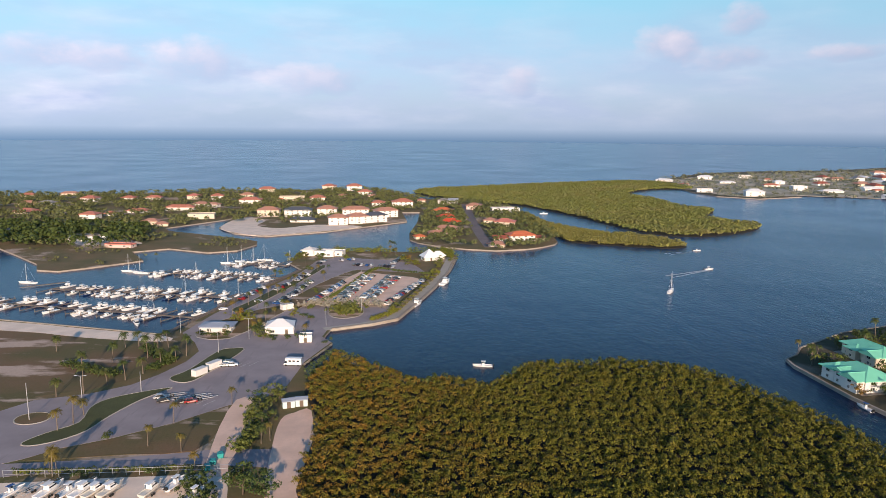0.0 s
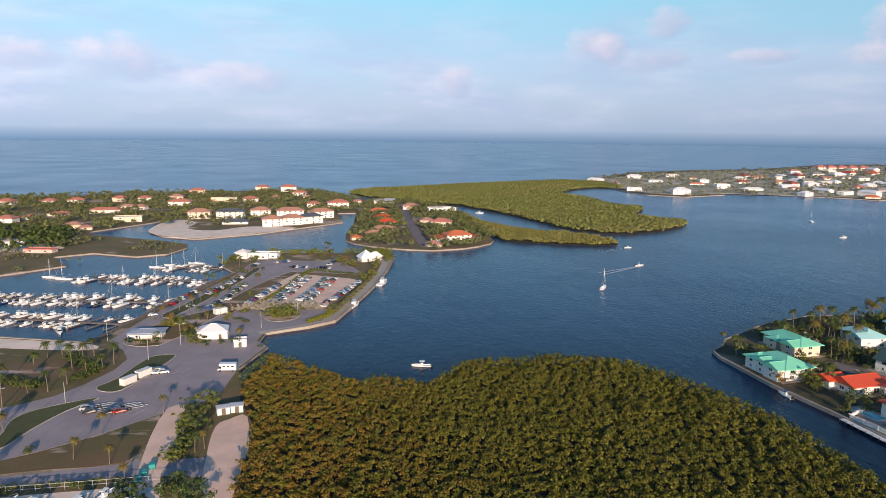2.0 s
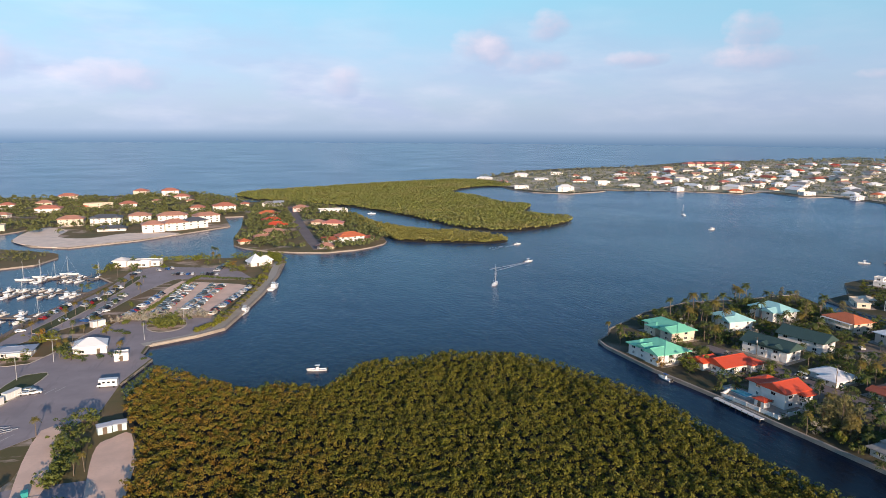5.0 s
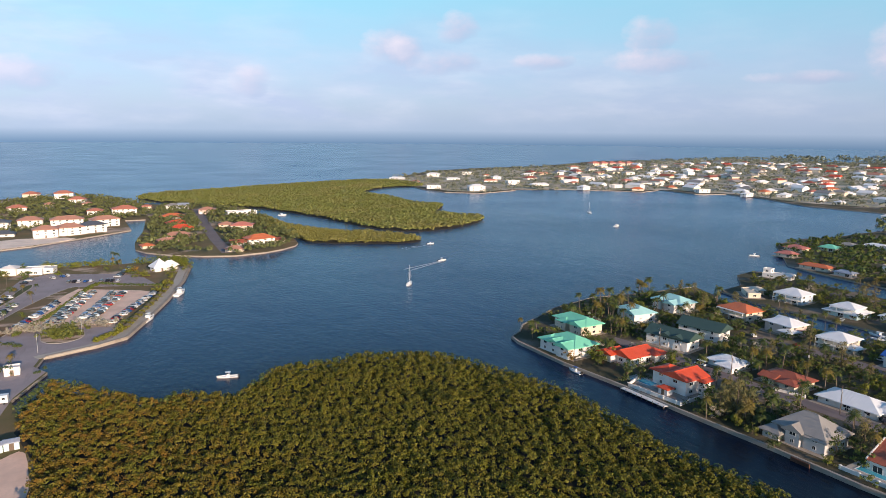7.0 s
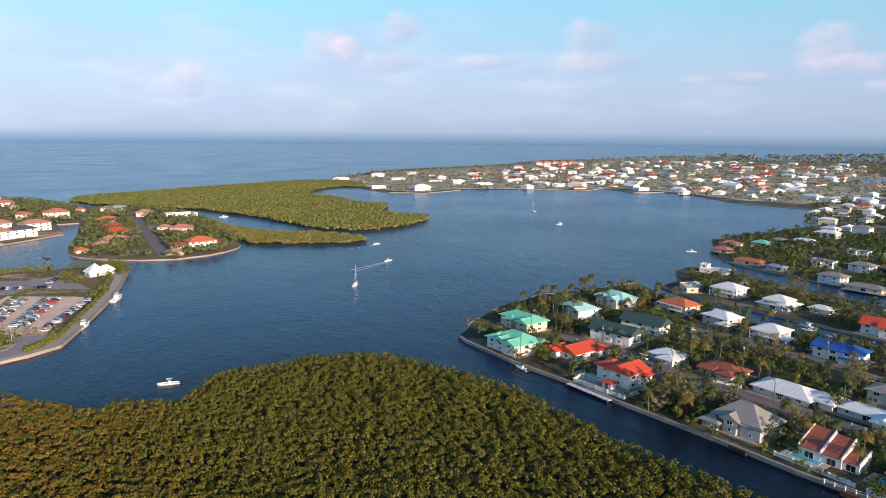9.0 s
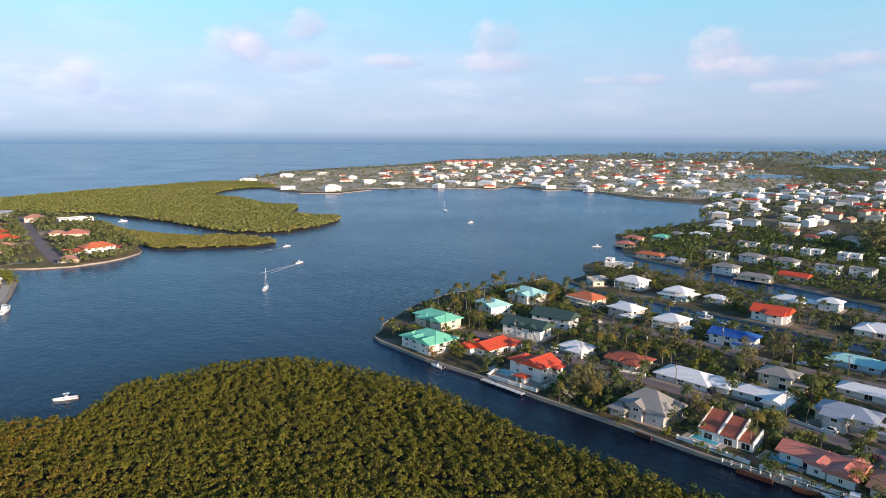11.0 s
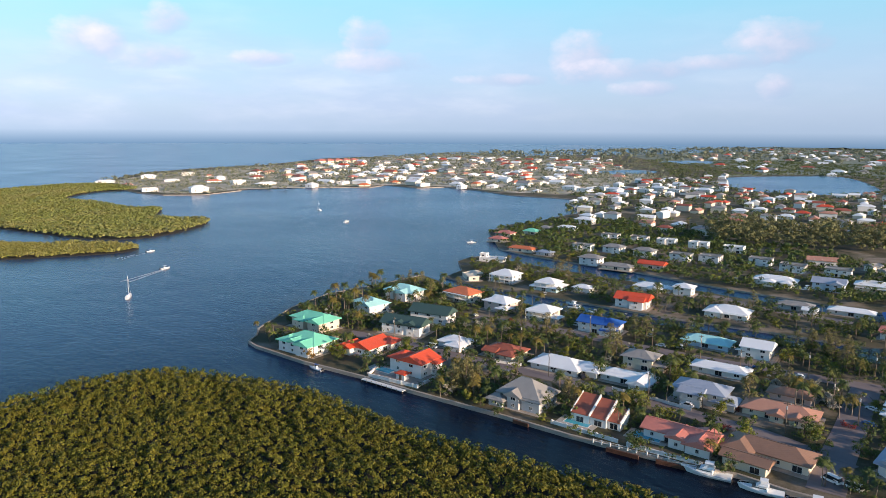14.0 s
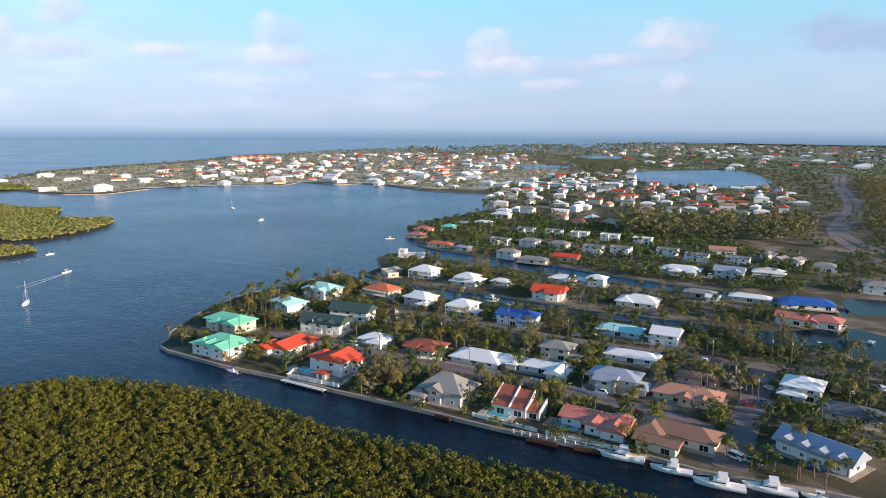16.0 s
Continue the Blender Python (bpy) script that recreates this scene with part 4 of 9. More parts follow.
house("house", "pale aqua two-storey house with white tiered roof", 312.2, 241.7, 101, 11.2, 9.6, 2, "hip", R_WHITE, AQUAWALL, group="houses of the canal suburb", porch=1, wings=((0.0, 0.0, 16.0, 13.6, 1, "hip"),))
house("house", "white verandaed two-storey house with white roof", 310.9, 273.2, 101, 14.4, 11.2, 2, "hip", R_WHITE, BLUEWALL, group="houses of the canal suburb", porch=1)
house("house", "small white bungalow with white roof", 323.0, 225.4, 101, 9.6, 6.4, 1, "hip", R_WHITE, WHITE, group="houses of the canal suburb")
house("house", "white two-storey house with bright red roof", 313.6, 187.7, 106, 16.0, 11.2, 2, "gable", R_RED, WHITE, group="houses of the canal suburb", wings=((-3.2, 4.8, 6.4, 6.4, 2, "gable"),))
house("house", "white house with vivid blue metal roof", 260.5, 176.0, 101, 10.4, 8.8, 2, "gable", R_BLUE, WHITE, group="houses of the canal suburb")
house("house", "white two-storey house with blue hip roof", 263.0, 168.6, 101, 8.8, 9.6, 2, "hip", R_BLUE, WHITE, group="houses of the canal suburb", wings=((-1.6, 5.6, 7.2, 4.0, 1, "flat"),))
house("house", "grey two-storey waterside house with shingled hip roofs", 170.7, 140.2, 101, 14.4, 10.4, 2, "hip", R_GREY, GREYWALL, group="houses of the canal suburb", pitch=0.85, wings=((-4.8, -0.6, 6.0, 12.6, 1.7, "hip"), (7.2, 5.0, 5.0, 5.6, 1, "hip"), (1.2, 3.0, 4.2, 7.4, 2, "gable")))
def stepped_house(x, y, turn):
    """Three white volumes side by side, each with a tiled roof falling to the canal between raised party walls."""
    root = new("house")
    root.matrix_basis = pose(x, y, LAND, 0, 0, turn)
    HOUSE_PLACES.append((x - 2.4, y - 1.6, 9.5))
    for dx, w, d, low, high in ((4.6, 6.0, 8.6, 3.0, 6.6), (-1.2, 5.2, 8.0, 2.8, 6.2), (-6.0, 4.2, 6.6, 2.6, 4.6)):
        y0, y1 = -d / 2, d / 2     # the eaves stand at y1, the tall wall at y0
        prism = [(dx + sx * w / 2, yy, zz) for sx in (-1, 1) for yy, zz in ((y0, -0.2), (y1, -0.2), (y1, low), (y0, high))]
        part("wall", mesh_of("wall", prism, [(0, 1, 2, 3), (7, 6, 5, 4), (1, 5, 6, 2), (0, 3, 7, 4), (2, 6, 7, 3)], WHITE), root)
        for sx in (-1, 1):
            e = dx + sx * w / 2
            v = [(e + q, yy, zz) for q in (-0.17, 0.17) for yy, zz in ((y0 - 0.1, low - 0.4), (y1 + 0.25, low - 0.4), (y1 + 0.25, low + 0.42), (y0 - 0.1, high + 0.55))]
            part("party_wall", mesh_of("party_wall", v, [(3, 2, 1, 0), (4, 5, 6, 7), (1, 2, 6, 5), (0, 4, 7, 3), (2, 3, 7, 6), (0, 1, 5, 4)], WHITE), root)
        v = [(dx + sx * (w / 2 - 0.18), yy, zz + dz) for sx in (-1, 1) for yy, zz in ((y1 + 0.5, low - 0.12), (y0, high)) for dz in (0.04, 0.2)]
        part("roof", mesh_of("roof", v, [(1, 5, 7, 3), (0, 2, 6, 4), (0, 4, 5, 1), (2, 3, 7, 6), (0, 1, 3, 2), (4, 6, 7, 5)], R_BROWNRED), root)
        part("window", WINDOWS["door"], root, at=pose(dx, y1, 0.1, 0, 0, 180))
    return tagged(root, "white stepped house with dark red monopitch roofs", "house", "houses of the canal suburb")


stepped_house(176.5, 115.4, 101)
house("house", "white poolside bungalow with pink tile roof", 183.0, 91.3, 99, 20.0, 8.0, 1, "gable", R_PINK, WHITE, group="houses of the canal suburb", storey=2.7, wings=((-6.8, 2.0, 6.8, 11.2, 1, "gable"), (-0.6, 3.0, 4.6, 7.6, 1.15, "gable")))
house("house", "long cream bungalow with brown shingle roof", 190.7, 68.8, 95, 20.8, 8.8, 1, "hip", R_BROWN, CREAM, group="houses of the canal suburb", storey=2.7, pitch=0.5, wings=((7.2, 2.4, 7.2, 11.2, 1, "hip"), (3.2, 10.4, 11.2, 4.8, 1, "gable")))
house("house", "low white bungalow with white roof", 214.3, 129.1, 101, 17.6, 7.2, 1, "hip", R_WHITE, WHITE, group="houses of the canal suburb", wings=((-6.4, 2.4, 6.4, 10.4, 1, "gable"),))
house("house", "cream two-storey house with brown-grey hip roof", 232.5, 134.5, 101, 11.2, 8.8, 2, "hip", R_GREY, CREAM, group="houses of the canal suburb", wings=((-7.2, 0.0, 4.8, 6.4, 1, "hip"),))
house("house", "long white house with white metal roof", 247.6, 110.0, 101, 19.2, 7.2, 1, "hip", R_WHITE, WHITE, group="houses of the canal suburb")
house("house", "grey two-storey house with blue-grey metal roofs", 217.3, 102.4, 101, 16.0, 9.6, 2, "hip", R_BLUEGREY, GREYWALL, group="houses of the canal suburb", wings=((-8.0, 1.6, 7.2, 7.2, 1, "hip"), (1.6, 5.6, 6.4, 5.6, 2, "gable")))
house("house", "cream bungalow with faded terracotta roof and dormers", 222.6, 78.7, 101, 20.8, 8.8, 1, "hip", R_TERRA, CREAM, group="houses of the canal suburb", pitch=0.5, wings=((0.0, 3.2, 4.0, 6.4, 1, "gable"), (-5.6, 3.2, 4.0, 6.4, 1, "gable")))
house("house", "small pink bungalow with brown roof", 240.1, 81.9, 101, 12.8, 6.4, 1, "hip", R_BROWN, PINKISH, group="houses of the canal suburb")
house("house", "white bungalow with broad white hip roof", 331.2, 144.8, 101, 17.6, 11.2, 1, "hip", R_WHITE, WHITE, group="houses of the canal suburb", storey=2.8, porch=1, wings=((6.4, 1.6, 7.2, 12.8, 1, "hip"),))
house("house", "pale blue bungalow with pale metal roof", 277.3, 129.6, 101, 18.4, 8.8, 1, "hip", R_AQUA, BLUEWALL, group="houses of the canal suburb")
house("house", "white two-storey house with white gable roof", 278.5, 109.2, 191, 9.6, 10.4, 2, "gable", R_WHITE, WHITE, group="houses of the canal suburb", wings=((0.0, -4.8, 6.4, 4.0, 1, "gable"),))
house("house", "white bungalow with white pitched roofs", 353.8, 202.4, 101, 14.4, 8.8, 1, "hip", R_WHITE, WHITE, group="houses of the canal suburb", wings=((-5.6, 2.4, 5.6, 9.6, 1, "gable"), (-10.4, 0.0, 5.6, 6.4, 1, "hip")))
house("house", "small white two-storey house", 358.0, 183.1, 101, 9.6, 8.0, 2, "hip", R_WHITE, WHITE, group="houses of the canal suburb")
house("house", "pink bungalow with crimson gable roof", 413.5, 235.0, 101, 16.0, 8.0, 1, "gable", R_RED, PINKISH, group="houses of the canal suburb", storey=2.9)
house("house", "cream two-storey house with white hip roof", 250.9, 50.0, 95, 11.2, 10.4, 2, "hip", R_WHITE, CREAM, group="houses of the canal suburb", wings=((2.4, 5.6, 7.2, 4.8, 1, "hip"),))
house("house", "white house with blue-grey gable roof and dormers", 203.9, 35.0, 75, 20.0, 8.8, 1, "gable", R_BLUEGREY, WHITE, group="houses of the canal suburb", storey=2.9, pitch=0.75, wings=((-7.2, 2.4, 2.4, 4.8, 1.4, "gable"), (-2.4, 2.4, 2.4, 4.8, 1.4, "gable"), (2.4, 2.4, 2.4, 4.8, 1.4, "gable"), (7.2, 2.4, 2.4, 4.8, 1.4, "gable")))
house("house", "cream bungalow with dark grey roof", 240.6, 34.5, 95, 14.4, 9.6, 1, "hip", R_DARK, CREAM, group="houses of the canal suburb", wings=((-5.6, 0.0, 6.4, 7.2, 1, "hip"),))

# across the inner canals
house("house", "long white bungalow with white roofs by the canal", 423.7, 159.3, 101, 22.4, 10.4, 1, "hip", R_WHITE, WHITE, group="houses of the canal suburb", storey=2.8, wings=((2.4, 7.2, 5.6, 5.6, 1, "hip"), (-7.2, 7.2, 4.8, 4.8, 1, "hip")))
house("house", "pale blue two-storey house with grey gables", 431.7, 132.5, 101, 16.0, 10.4, 2, "gable", R_BLUEGREY, BLUEWALL, group="houses of the canal suburb", wings=((-4.0, 3.2, 6.4, 8.0, 2, "gable"),))
house("house", "yellow house with white roof among palms", 448.8, 114.3, 101, 17.6, 9.6, 1.5, "hip", R_WHITE, CREAM, group="houses of the canal suburb", porch=1)
house("house", "modern white two-storey house with grey flat roof", 479.0, 142.5, 101, 15.2, 8.8, 2, "flat", R_GREY, WHITE, group="houses of the canal suburb", wings=((-4.0, 4.0, 7.2, 4.8, 2, "flat"),))
house("house", "modern white two-storey house with grey flat roof", 473.6, 167.8, 101, 15.2, 8.8, 2, "flat", R_GREY, WHITE, group="houses of the canal suburb", wings=((-4.0, 4.0, 7.2, 4.8, 2, "flat"),))
house("house", "white house with tan gable roof", 512.0, 163.0, 111, 17.6, 8.8, 1.5, "gable", R_TERRA, WHITE, group="houses of the canal suburb")
house("house", "small white cottage with grey gable roof", 514.2, 132.7, 161, 8.8, 6.4, 1.5, "gable", R_GREY, WHITE, group="houses of the canal suburb")
house("house", "small white cottage with grey gable roof", 501.2, 121.3, 161, 8.8, 6.4, 1.5, "gable", R_GREY, WHITE, group="houses of the canal suburb")
house("house", "small white cottage with grey gable roof", 503.8, 112.1, 161, 8.8, 6.4, 1.5, "gable", R_GREY, WHITE, group="houses of the canal suburb")
house("house", "white cottage with grey hip roof", 493.8, 93.7, 101, 12.8, 9.6, 1.5, "hip", R_GREY, WHITE, group="houses of the canal suburb")
house("house", "long low grey bungalow with pale roof", 378.0, 104.6, 101, 19.2, 6.4, 1, "hip", R_WHITE, GREYWALL, group="houses of the canal suburb")
house("house", "low grey bungalow by the canal", 370.6, 128.7, 101, 16.0, 7.2, 1, "hip", R_GREY, GREYWALL, group="houses of the canal suburb")
house("house", "small white gabled outbuilding", 364.9, 119.5, 101, 5.6, 4.8, 1, "gable", R_WHITE, WHITE, group="houses of the canal suburb")
house("house", "bungalow with broad bright blue roof", 384.4, 78.9, 111, 24.0, 11.2, 1, "hip", R_BLUE, WHITE, group="houses of the canal suburb", wings=((8.8, 2.4, 7.2, 11.2, 1, "hip"),))
house("house", "white canal house with salmon tile roof", 347.6, 77.0, 91, 12.0, 8.8, 1.3, "gable", R_PINK, WHITE, group="houses of the canal suburb")
house("house", "white canal house with salmon tile roof", 351.5, 63.6, 91, 12.8, 9.6, 1.3, "hip", R_PINK, WHITE, group="houses of the canal suburb", wings=((4.8, 3.2, 5.6, 6.4, 1, "gable"),))
house("house", "white two-storey house with grey roof", 444.8, 56.2, 101, 14.4, 9.6, 2, "hip", R_GREY, WHITE, group="houses of the canal suburb")

# rows of flat-roofed houses
house("house", "modern white two-storey house with flat roof", 438.2, 307.7, 101, 14.4, 8.0, 2, "flat", R_GREY, WHITE, group="row of modern white houses", wings=((3.2, 2.4, 6.4, 6.4, 2, "flat"),))
house("house", "modern white two-storey house with flat roof", 499.7, 323.9, 101, 14.4, 8.0, 2, "flat", R_GREY, WHITE, group="row of modern white houses", wings=((3.2, 2.4, 6.4, 6.4, 2, "flat"),))
house("house", "modern white two-storey house with flat roof", 506.9, 300.9, 101, 14.4, 8.0, 2, "flat", R_GREY, WHITE, group="row of modern white houses", wings=((3.2, 2.4, 6.4, 6.4, 2, "flat"),))
house("house", "modern white two-storey house with flat roof", 510.0, 278.1, 101, 14.4, 8.0, 2, "flat", None, WHITE, group="row of modern white houses", wings=((3.2, 2.4, 6.4, 6.4, 2, "flat"),))
house("house", "modern white two-storey house with flat roof", 515.2, 253.7, 101, 14.4, 8.0, 2, "flat", None, WHITE, group="row of modern white houses", wings=((3.2, 2.4, 6.4, 6.4, 2, "flat"),))
house("house", "modern white two-storey house with flat roof", 516.1, 226.2, 101, 14.4, 8.0, 2, "flat", None, WHITE, group="row of modern white houses", wings=((3.2, 2.4, 6.4, 6.4, 2, "flat"),))
house("house", "white two-storey house with grey roof", 395.9, 271.0, 101, 14.4, 8.8, 2, "hip", R_GREY, WHITE, group="row of modern white houses", wings=((-3.2, 3.2, 6.4, 5.6, 2, "flat"),))
house("house", "white two-storey house with grey roof", 446.5, 286.1, 101, 14.4, 8.8, 2, "hip", R_GREY, WHITE, group="row of modern white houses", wings=((-3.2, 3.2, 6.4, 5.6, 2, "flat"),))
house("house", "white two-storey house with grey roof", 449.9, 262.3, 101, 14.4, 8.8, 2, "hip", R_GREY, WHITE, group="row of modern white houses", wings=((-3.2, 3.2, 6.4, 5.6, 2, "flat"),))
house("house", "white two-storey house with grey roof", 455.6, 236.9, 101, 14.4, 8.8, 2, "flat", R_GREY, WHITE, group="row of modern white houses", wings=((-3.2, 3.2, 6.4, 5.6, 2, "flat"),))
house("house", "white two-storey house with grey roof", 464.6, 219.5, 101, 14.4, 8.8, 2, "flat", R_GREY, WHITE, group="row of modern white houses", wings=((-3.2, 3.2, 6.4, 5.6, 2, "flat"),))
house("house", "white two-storey house with grey roof", 480.2, 191.3, 101, 14.4, 8.8, 2, "flat", R_GREY, WHITE, group="row of modern white houses", wings=((-3.2, 3.2, 6.4, 5.6, 2, "flat"),))
house("house", "cream bungalow with grey roofs on the canal", 393.1, 248.3, 101, 19.2, 8.0, 1, "hip", R_GREY, CREAM, group="houses of the canal suburb")

# lagoon point
house("house", "cream house with pink-red hip roof", 450.3, 397.7, 101, 14.4, 9.6, 1, "hip", R_PINK, CREAM, group="houses of the canal suburb")
house("house", "cream house with pink-red hip roof", 421.8, 380.0, 101, 12.8, 8.8, 1, "hip", R_PINK, CREAM, group="houses of the canal suburb")
house("house", "house with green metal hip roof", 476.7, 390.1, 101, 12.8, 9.6, 1, "hip", R_GREEN, CREAM, group="houses of the canal suburb")
house("house", "house with grey-beige roof", 502.8, 395.4, 101, 11.2, 8.0, 1, "hip", R_GREY, CREAM, group="houses of the canal suburb")
house("house", "white bungalow with white roofs", 519.5, 383.1, 101, 17.6, 8.0, 1, "hip", R_WHITE, WHITE, group="houses of the canal suburb")
house("house", "long cream bungalow with orange roof", 399.6, 335.8, 101, 19.2, 7.2, 1, "hip", R_ORANGE, CREAM, group="houses of the canal suburb")
house("house", "low grey bungalow by trees", 399.0, 313.5, 101, 11.2, 6.4, 1, "hip", R_BLUEGREY, GREYWALL, group="houses of the canal suburb")
house("house", "white flat-roofed villa with rounded corners", 351.6, 323.6, 111, 14.4, 7.2, 1, "flat", None, WHITE, group="houses of the canal suburb", wings=((5.6, -1.6, 4.8, 4.8, 2, "flat"), (-7.2, 0.0, 5.6, 5.6, 1, "gable")))
house("house", "low cream flat-roofed waterside house", 298.9, 291.5, 61, 14.4, 6.4, 1, "flat", None, CREAM, group="houses of the canal suburb", wings=((6.4, -4.8, 7.2, 6.4, 1, "hip"),))
house("house", "large white two-storey house with white roof", 568.2, 398.2, 101, 17.6, 10.4, 2, "hip", R_WHITE, WHITE, group="houses of the canal suburb")

# condominium peninsula
house("house", "cream villa with faded red tile roof among trees", -521.7, 874.8, 12, 17.6, 10.6, 1, "hip", R_FADED, CREAM, fine=False, group="houses of the far peninsula")
house("house", "cream villa with terracotta roof among trees", -467.9, 783.2, 12, 19.4, 10.6, 1, "hip", R_TERRA, CREAM, fine=False, group="houses of the far peninsula")
house("house", "white villa with grey roof among trees", -449.9, 790.9, -13, 17.6, 8.8, 1, "hip", R_GREY, WHITE, fine=False, group="houses of the far peninsula")
house("house", "cream villa with faded red tile roof among trees", -425.8, 708.5, -9, 21.1, 12.3, 1, "hip", R_FADED, CREAM, fine=False, group="houses of the far peninsula")
house("house", "white villa with dark slate roof among trees", -360.7, 567.4, -12, 15.8, 12.3, 1, "gable", R_DARK, WHITE, fine=False, group="houses of the far peninsula")
house("house", "white villa with faded red tile roof among trees", -417.9, 822.4, -5, 17.6, 12.3, 2, "hip", R_FADED, WHITE, fine=False, group="houses of the far peninsula")
house("house", "white villa with faded red tile roof among trees", -384.3, 850.3, -2, 15.8, 10.6, 1, "hip", R_FADED, WHITE, fine=False, group="houses of the far peninsula")
house("house", "white villa with faded red tile roof among trees", -352.8, 847.9, 6, 17.6, 10.6, 1.5, "hip", R_FADED, WHITE, fine=False, group="houses of the far peninsula")
house("house", "white villa with faded red tile roof among trees", -341.7, 670.3, -5, 15.8, 11.4, 2, "hip", R_FADED, WHITE, fine=False, group="houses of the far peninsula")
house("house", "white villa with faded red tile roof among trees", -334.2, 695.7, 7, 10.6, 8.8, 1, "hip", R_FADED, WHITE, fine=False, group="houses of the far peninsula")
house("house", "white villa with faded red tile roof among trees", -317.1, 721.9, -3, 21.1, 9.7, 1, "hip", R_FADED, WHITE, fine=False, group="houses of the far peninsula")
house("house", "cream villa with terracotta roof among trees", -267.5, 633.4, 1, 14.1, 9.7, 1.5, "hip", R_TERRA, CREAM, fine=False, group="houses of the far peninsula")
house("house", "cream villa with terracotta roof among trees", -253.8, 623.7, 14, 10.6, 7.9, 1, "hip", R_TERRA, CREAM, fine=False, group="houses of the far peninsula")
house("house", "white villa with faded red tile roof among trees", -282.5, 746.1, 5, 29.9, 10.6, 1.5, "hip", R_FADED, WHITE, fine=False, group="houses of the far peninsula")
house("house", "cream villa with pink tile roof among trees", -308.6, 861.4, -7, 14.1, 10.6, 2, "hip", R_PINK, CREAM, fine=False, group="houses of the far peninsula")
house("house", "white villa with terracotta roof among trees", -272.3, 782.0, -6, 15.8, 8.8, 1.5, "hip", R_TERRA, WHITE, fine=False, group="houses of the far peninsula")
house("house", "white villa with terracotta roof among trees", -257.4, 777.1, -9, 12.3, 8.8, 1.5, "hip", R_TERRA, WHITE, fine=False, group="houses of the far peninsula")
house("house", "white villa with faded red tile roof among trees", -280.7, 864.0, 10, 14.1, 10.6, 2, "hip", R_FADED, WHITE, fine=False, group="houses of the far peninsula")
house("house", "cream villa with terracotta roof among trees", -484.3, 902.2, 13, 21.1, 8.8, 1, "hip", R_TERRA, CREAM, fine=False, group="houses of the far peninsula")
house("house", "cream villa with terracotta roof among trees", -319.8, 569.9, -5, 7.0, 6.2, 1, "hip", R_TERRA, CREAM, fine=False, group="houses of the far peninsula")
house("house", "beige flat-roofed villa on the channel", -236.6, 678.0, 12, 24.6, 12.3, 2, "flat", None, CREAM, fine=False, group="houses of the far peninsula")
house("house", "low pink flat-roofed building on cleared land", -239.7, 510.4, -8, 21.1, 7.0, 1, "flat", R_PINK, PINKISH, fine=False, group="houses of the far peninsula")
house("house", "long low white shed on cleared land", -277.0, 538.6, 14, 29.9, 4.4, 1, "flat", None, WHITE, fine=False, group="houses of the far peninsula")
house("house", "villa with faded red tile hip roof behind trees", -245.1, 968.6, 11, 21.1, 12.3, 2, "hip", R_FADED, CREAM, fine=False, group="houses of the far peninsula")
house("house", "villa with faded red tile hip roof behind trees", -168.1, 1026.4, -11, 17.6, 12.3, 2, "hip", R_FADED, CREAM, fine=False, group="houses of the far peninsula")
house("house", "villa with faded red tile hip roof behind trees", -128.2, 1000.6, 9, 21.1, 14.1, 3, "hip", R_FADED, WHITE, fine=False, group="houses of the far peninsula")
house("house", "villa with faded red tile hip roof behind trees", -105.7, 937.6, -2, 17.6, 12.3, 2, "hip", R_FADED, WHITE, fine=False, group="houses of the far peninsula")
house("house", "villa with terracotta hip roof behind trees", -248.6, 882.4, 6, 15.8, 10.6, 2, "hip", R_TERRA, CREAM, fine=False, group="houses of the far peninsula")
house("house", "villa with faded red tile hip roof behind trees", -227.0, 819.0, 0, 24.6, 12.3, 2, "hip", R_FADED, WHITE, fine=False, group="houses of the far peninsula")
house("house", "villa with faded red tile hip roof behind trees", -154.6, 853.5, 10, 17.6, 12.3, 2, "hip", R_FADED, WHITE, fine=False, group="houses of the far peninsula")
house("house", "villa with faded red tile hip roof behind trees", -74.7, 799.5, -2, 14.1, 10.6, 2, "hip", R_FADED, WHITE, fine=False, group="houses of the far peninsula")
house("house", "villa with orange hip roof behind trees", -200.9, 852.6, -3, 8.8, 7.9, 1, "hip", R_ORANGE, CREAM, fine=False, group="houses of the far peninsula")
house("house", "villa with faded red tile hip roof behind trees", -26.2, 829.9, 2, 8.8, 7.9, 2, "hip", R_FADED, CREAM, fine=False, group="houses of the far peninsula")
house("house", "villa with terracotta hip roof behind trees", -131.3, 903.7, 6, 10.6, 7.9, 1, "hip", R_TERRA, CREAM, fine=False, group="houses of the far peninsula")
house("house", "villa with terracotta hip roof behind trees", -91.3, 899.6, 0, 10.6, 7.9, 1, "hip", R_TERRA, CREAM, fine=False, group="houses of the far peninsula")
house("house", "beige villa with unfinished flat roof", -186.7, 857.8, 8, 29.9, 10.6, 2, "flat", None, CREAM, fine=False, group="houses of the far peninsula")
house("house", "white three-storey condominium block with terracotta roof", -176.3, 700.8, 4, 21.1, 12.3, 3, "hip", R_TERRA, CREAM, group="waterfront condominium blocks", fine=True)
house("house", "white three-storey condominium block with terracotta roof", -119.9, 715.6, 6, 19.4, 12.3, 3, "hip", R_TERRA, WHITE, group="waterfront condominium blocks", fine=True)
house("house", "white three-storey condominium block with terracotta roof", -90.4, 712.7, 8, 26.4, 12.3, 3, "hip", R_TERRA, WHITE, group="waterfront condominium blocks", fine=True)
house("house", "white three-storey condominium block with terracotta roof", -59.0, 704.8, 24, 22.9, 12.3, 3, "hip", R_TERRA, WHITE, group="waterfront condominium blocks", fine=True)
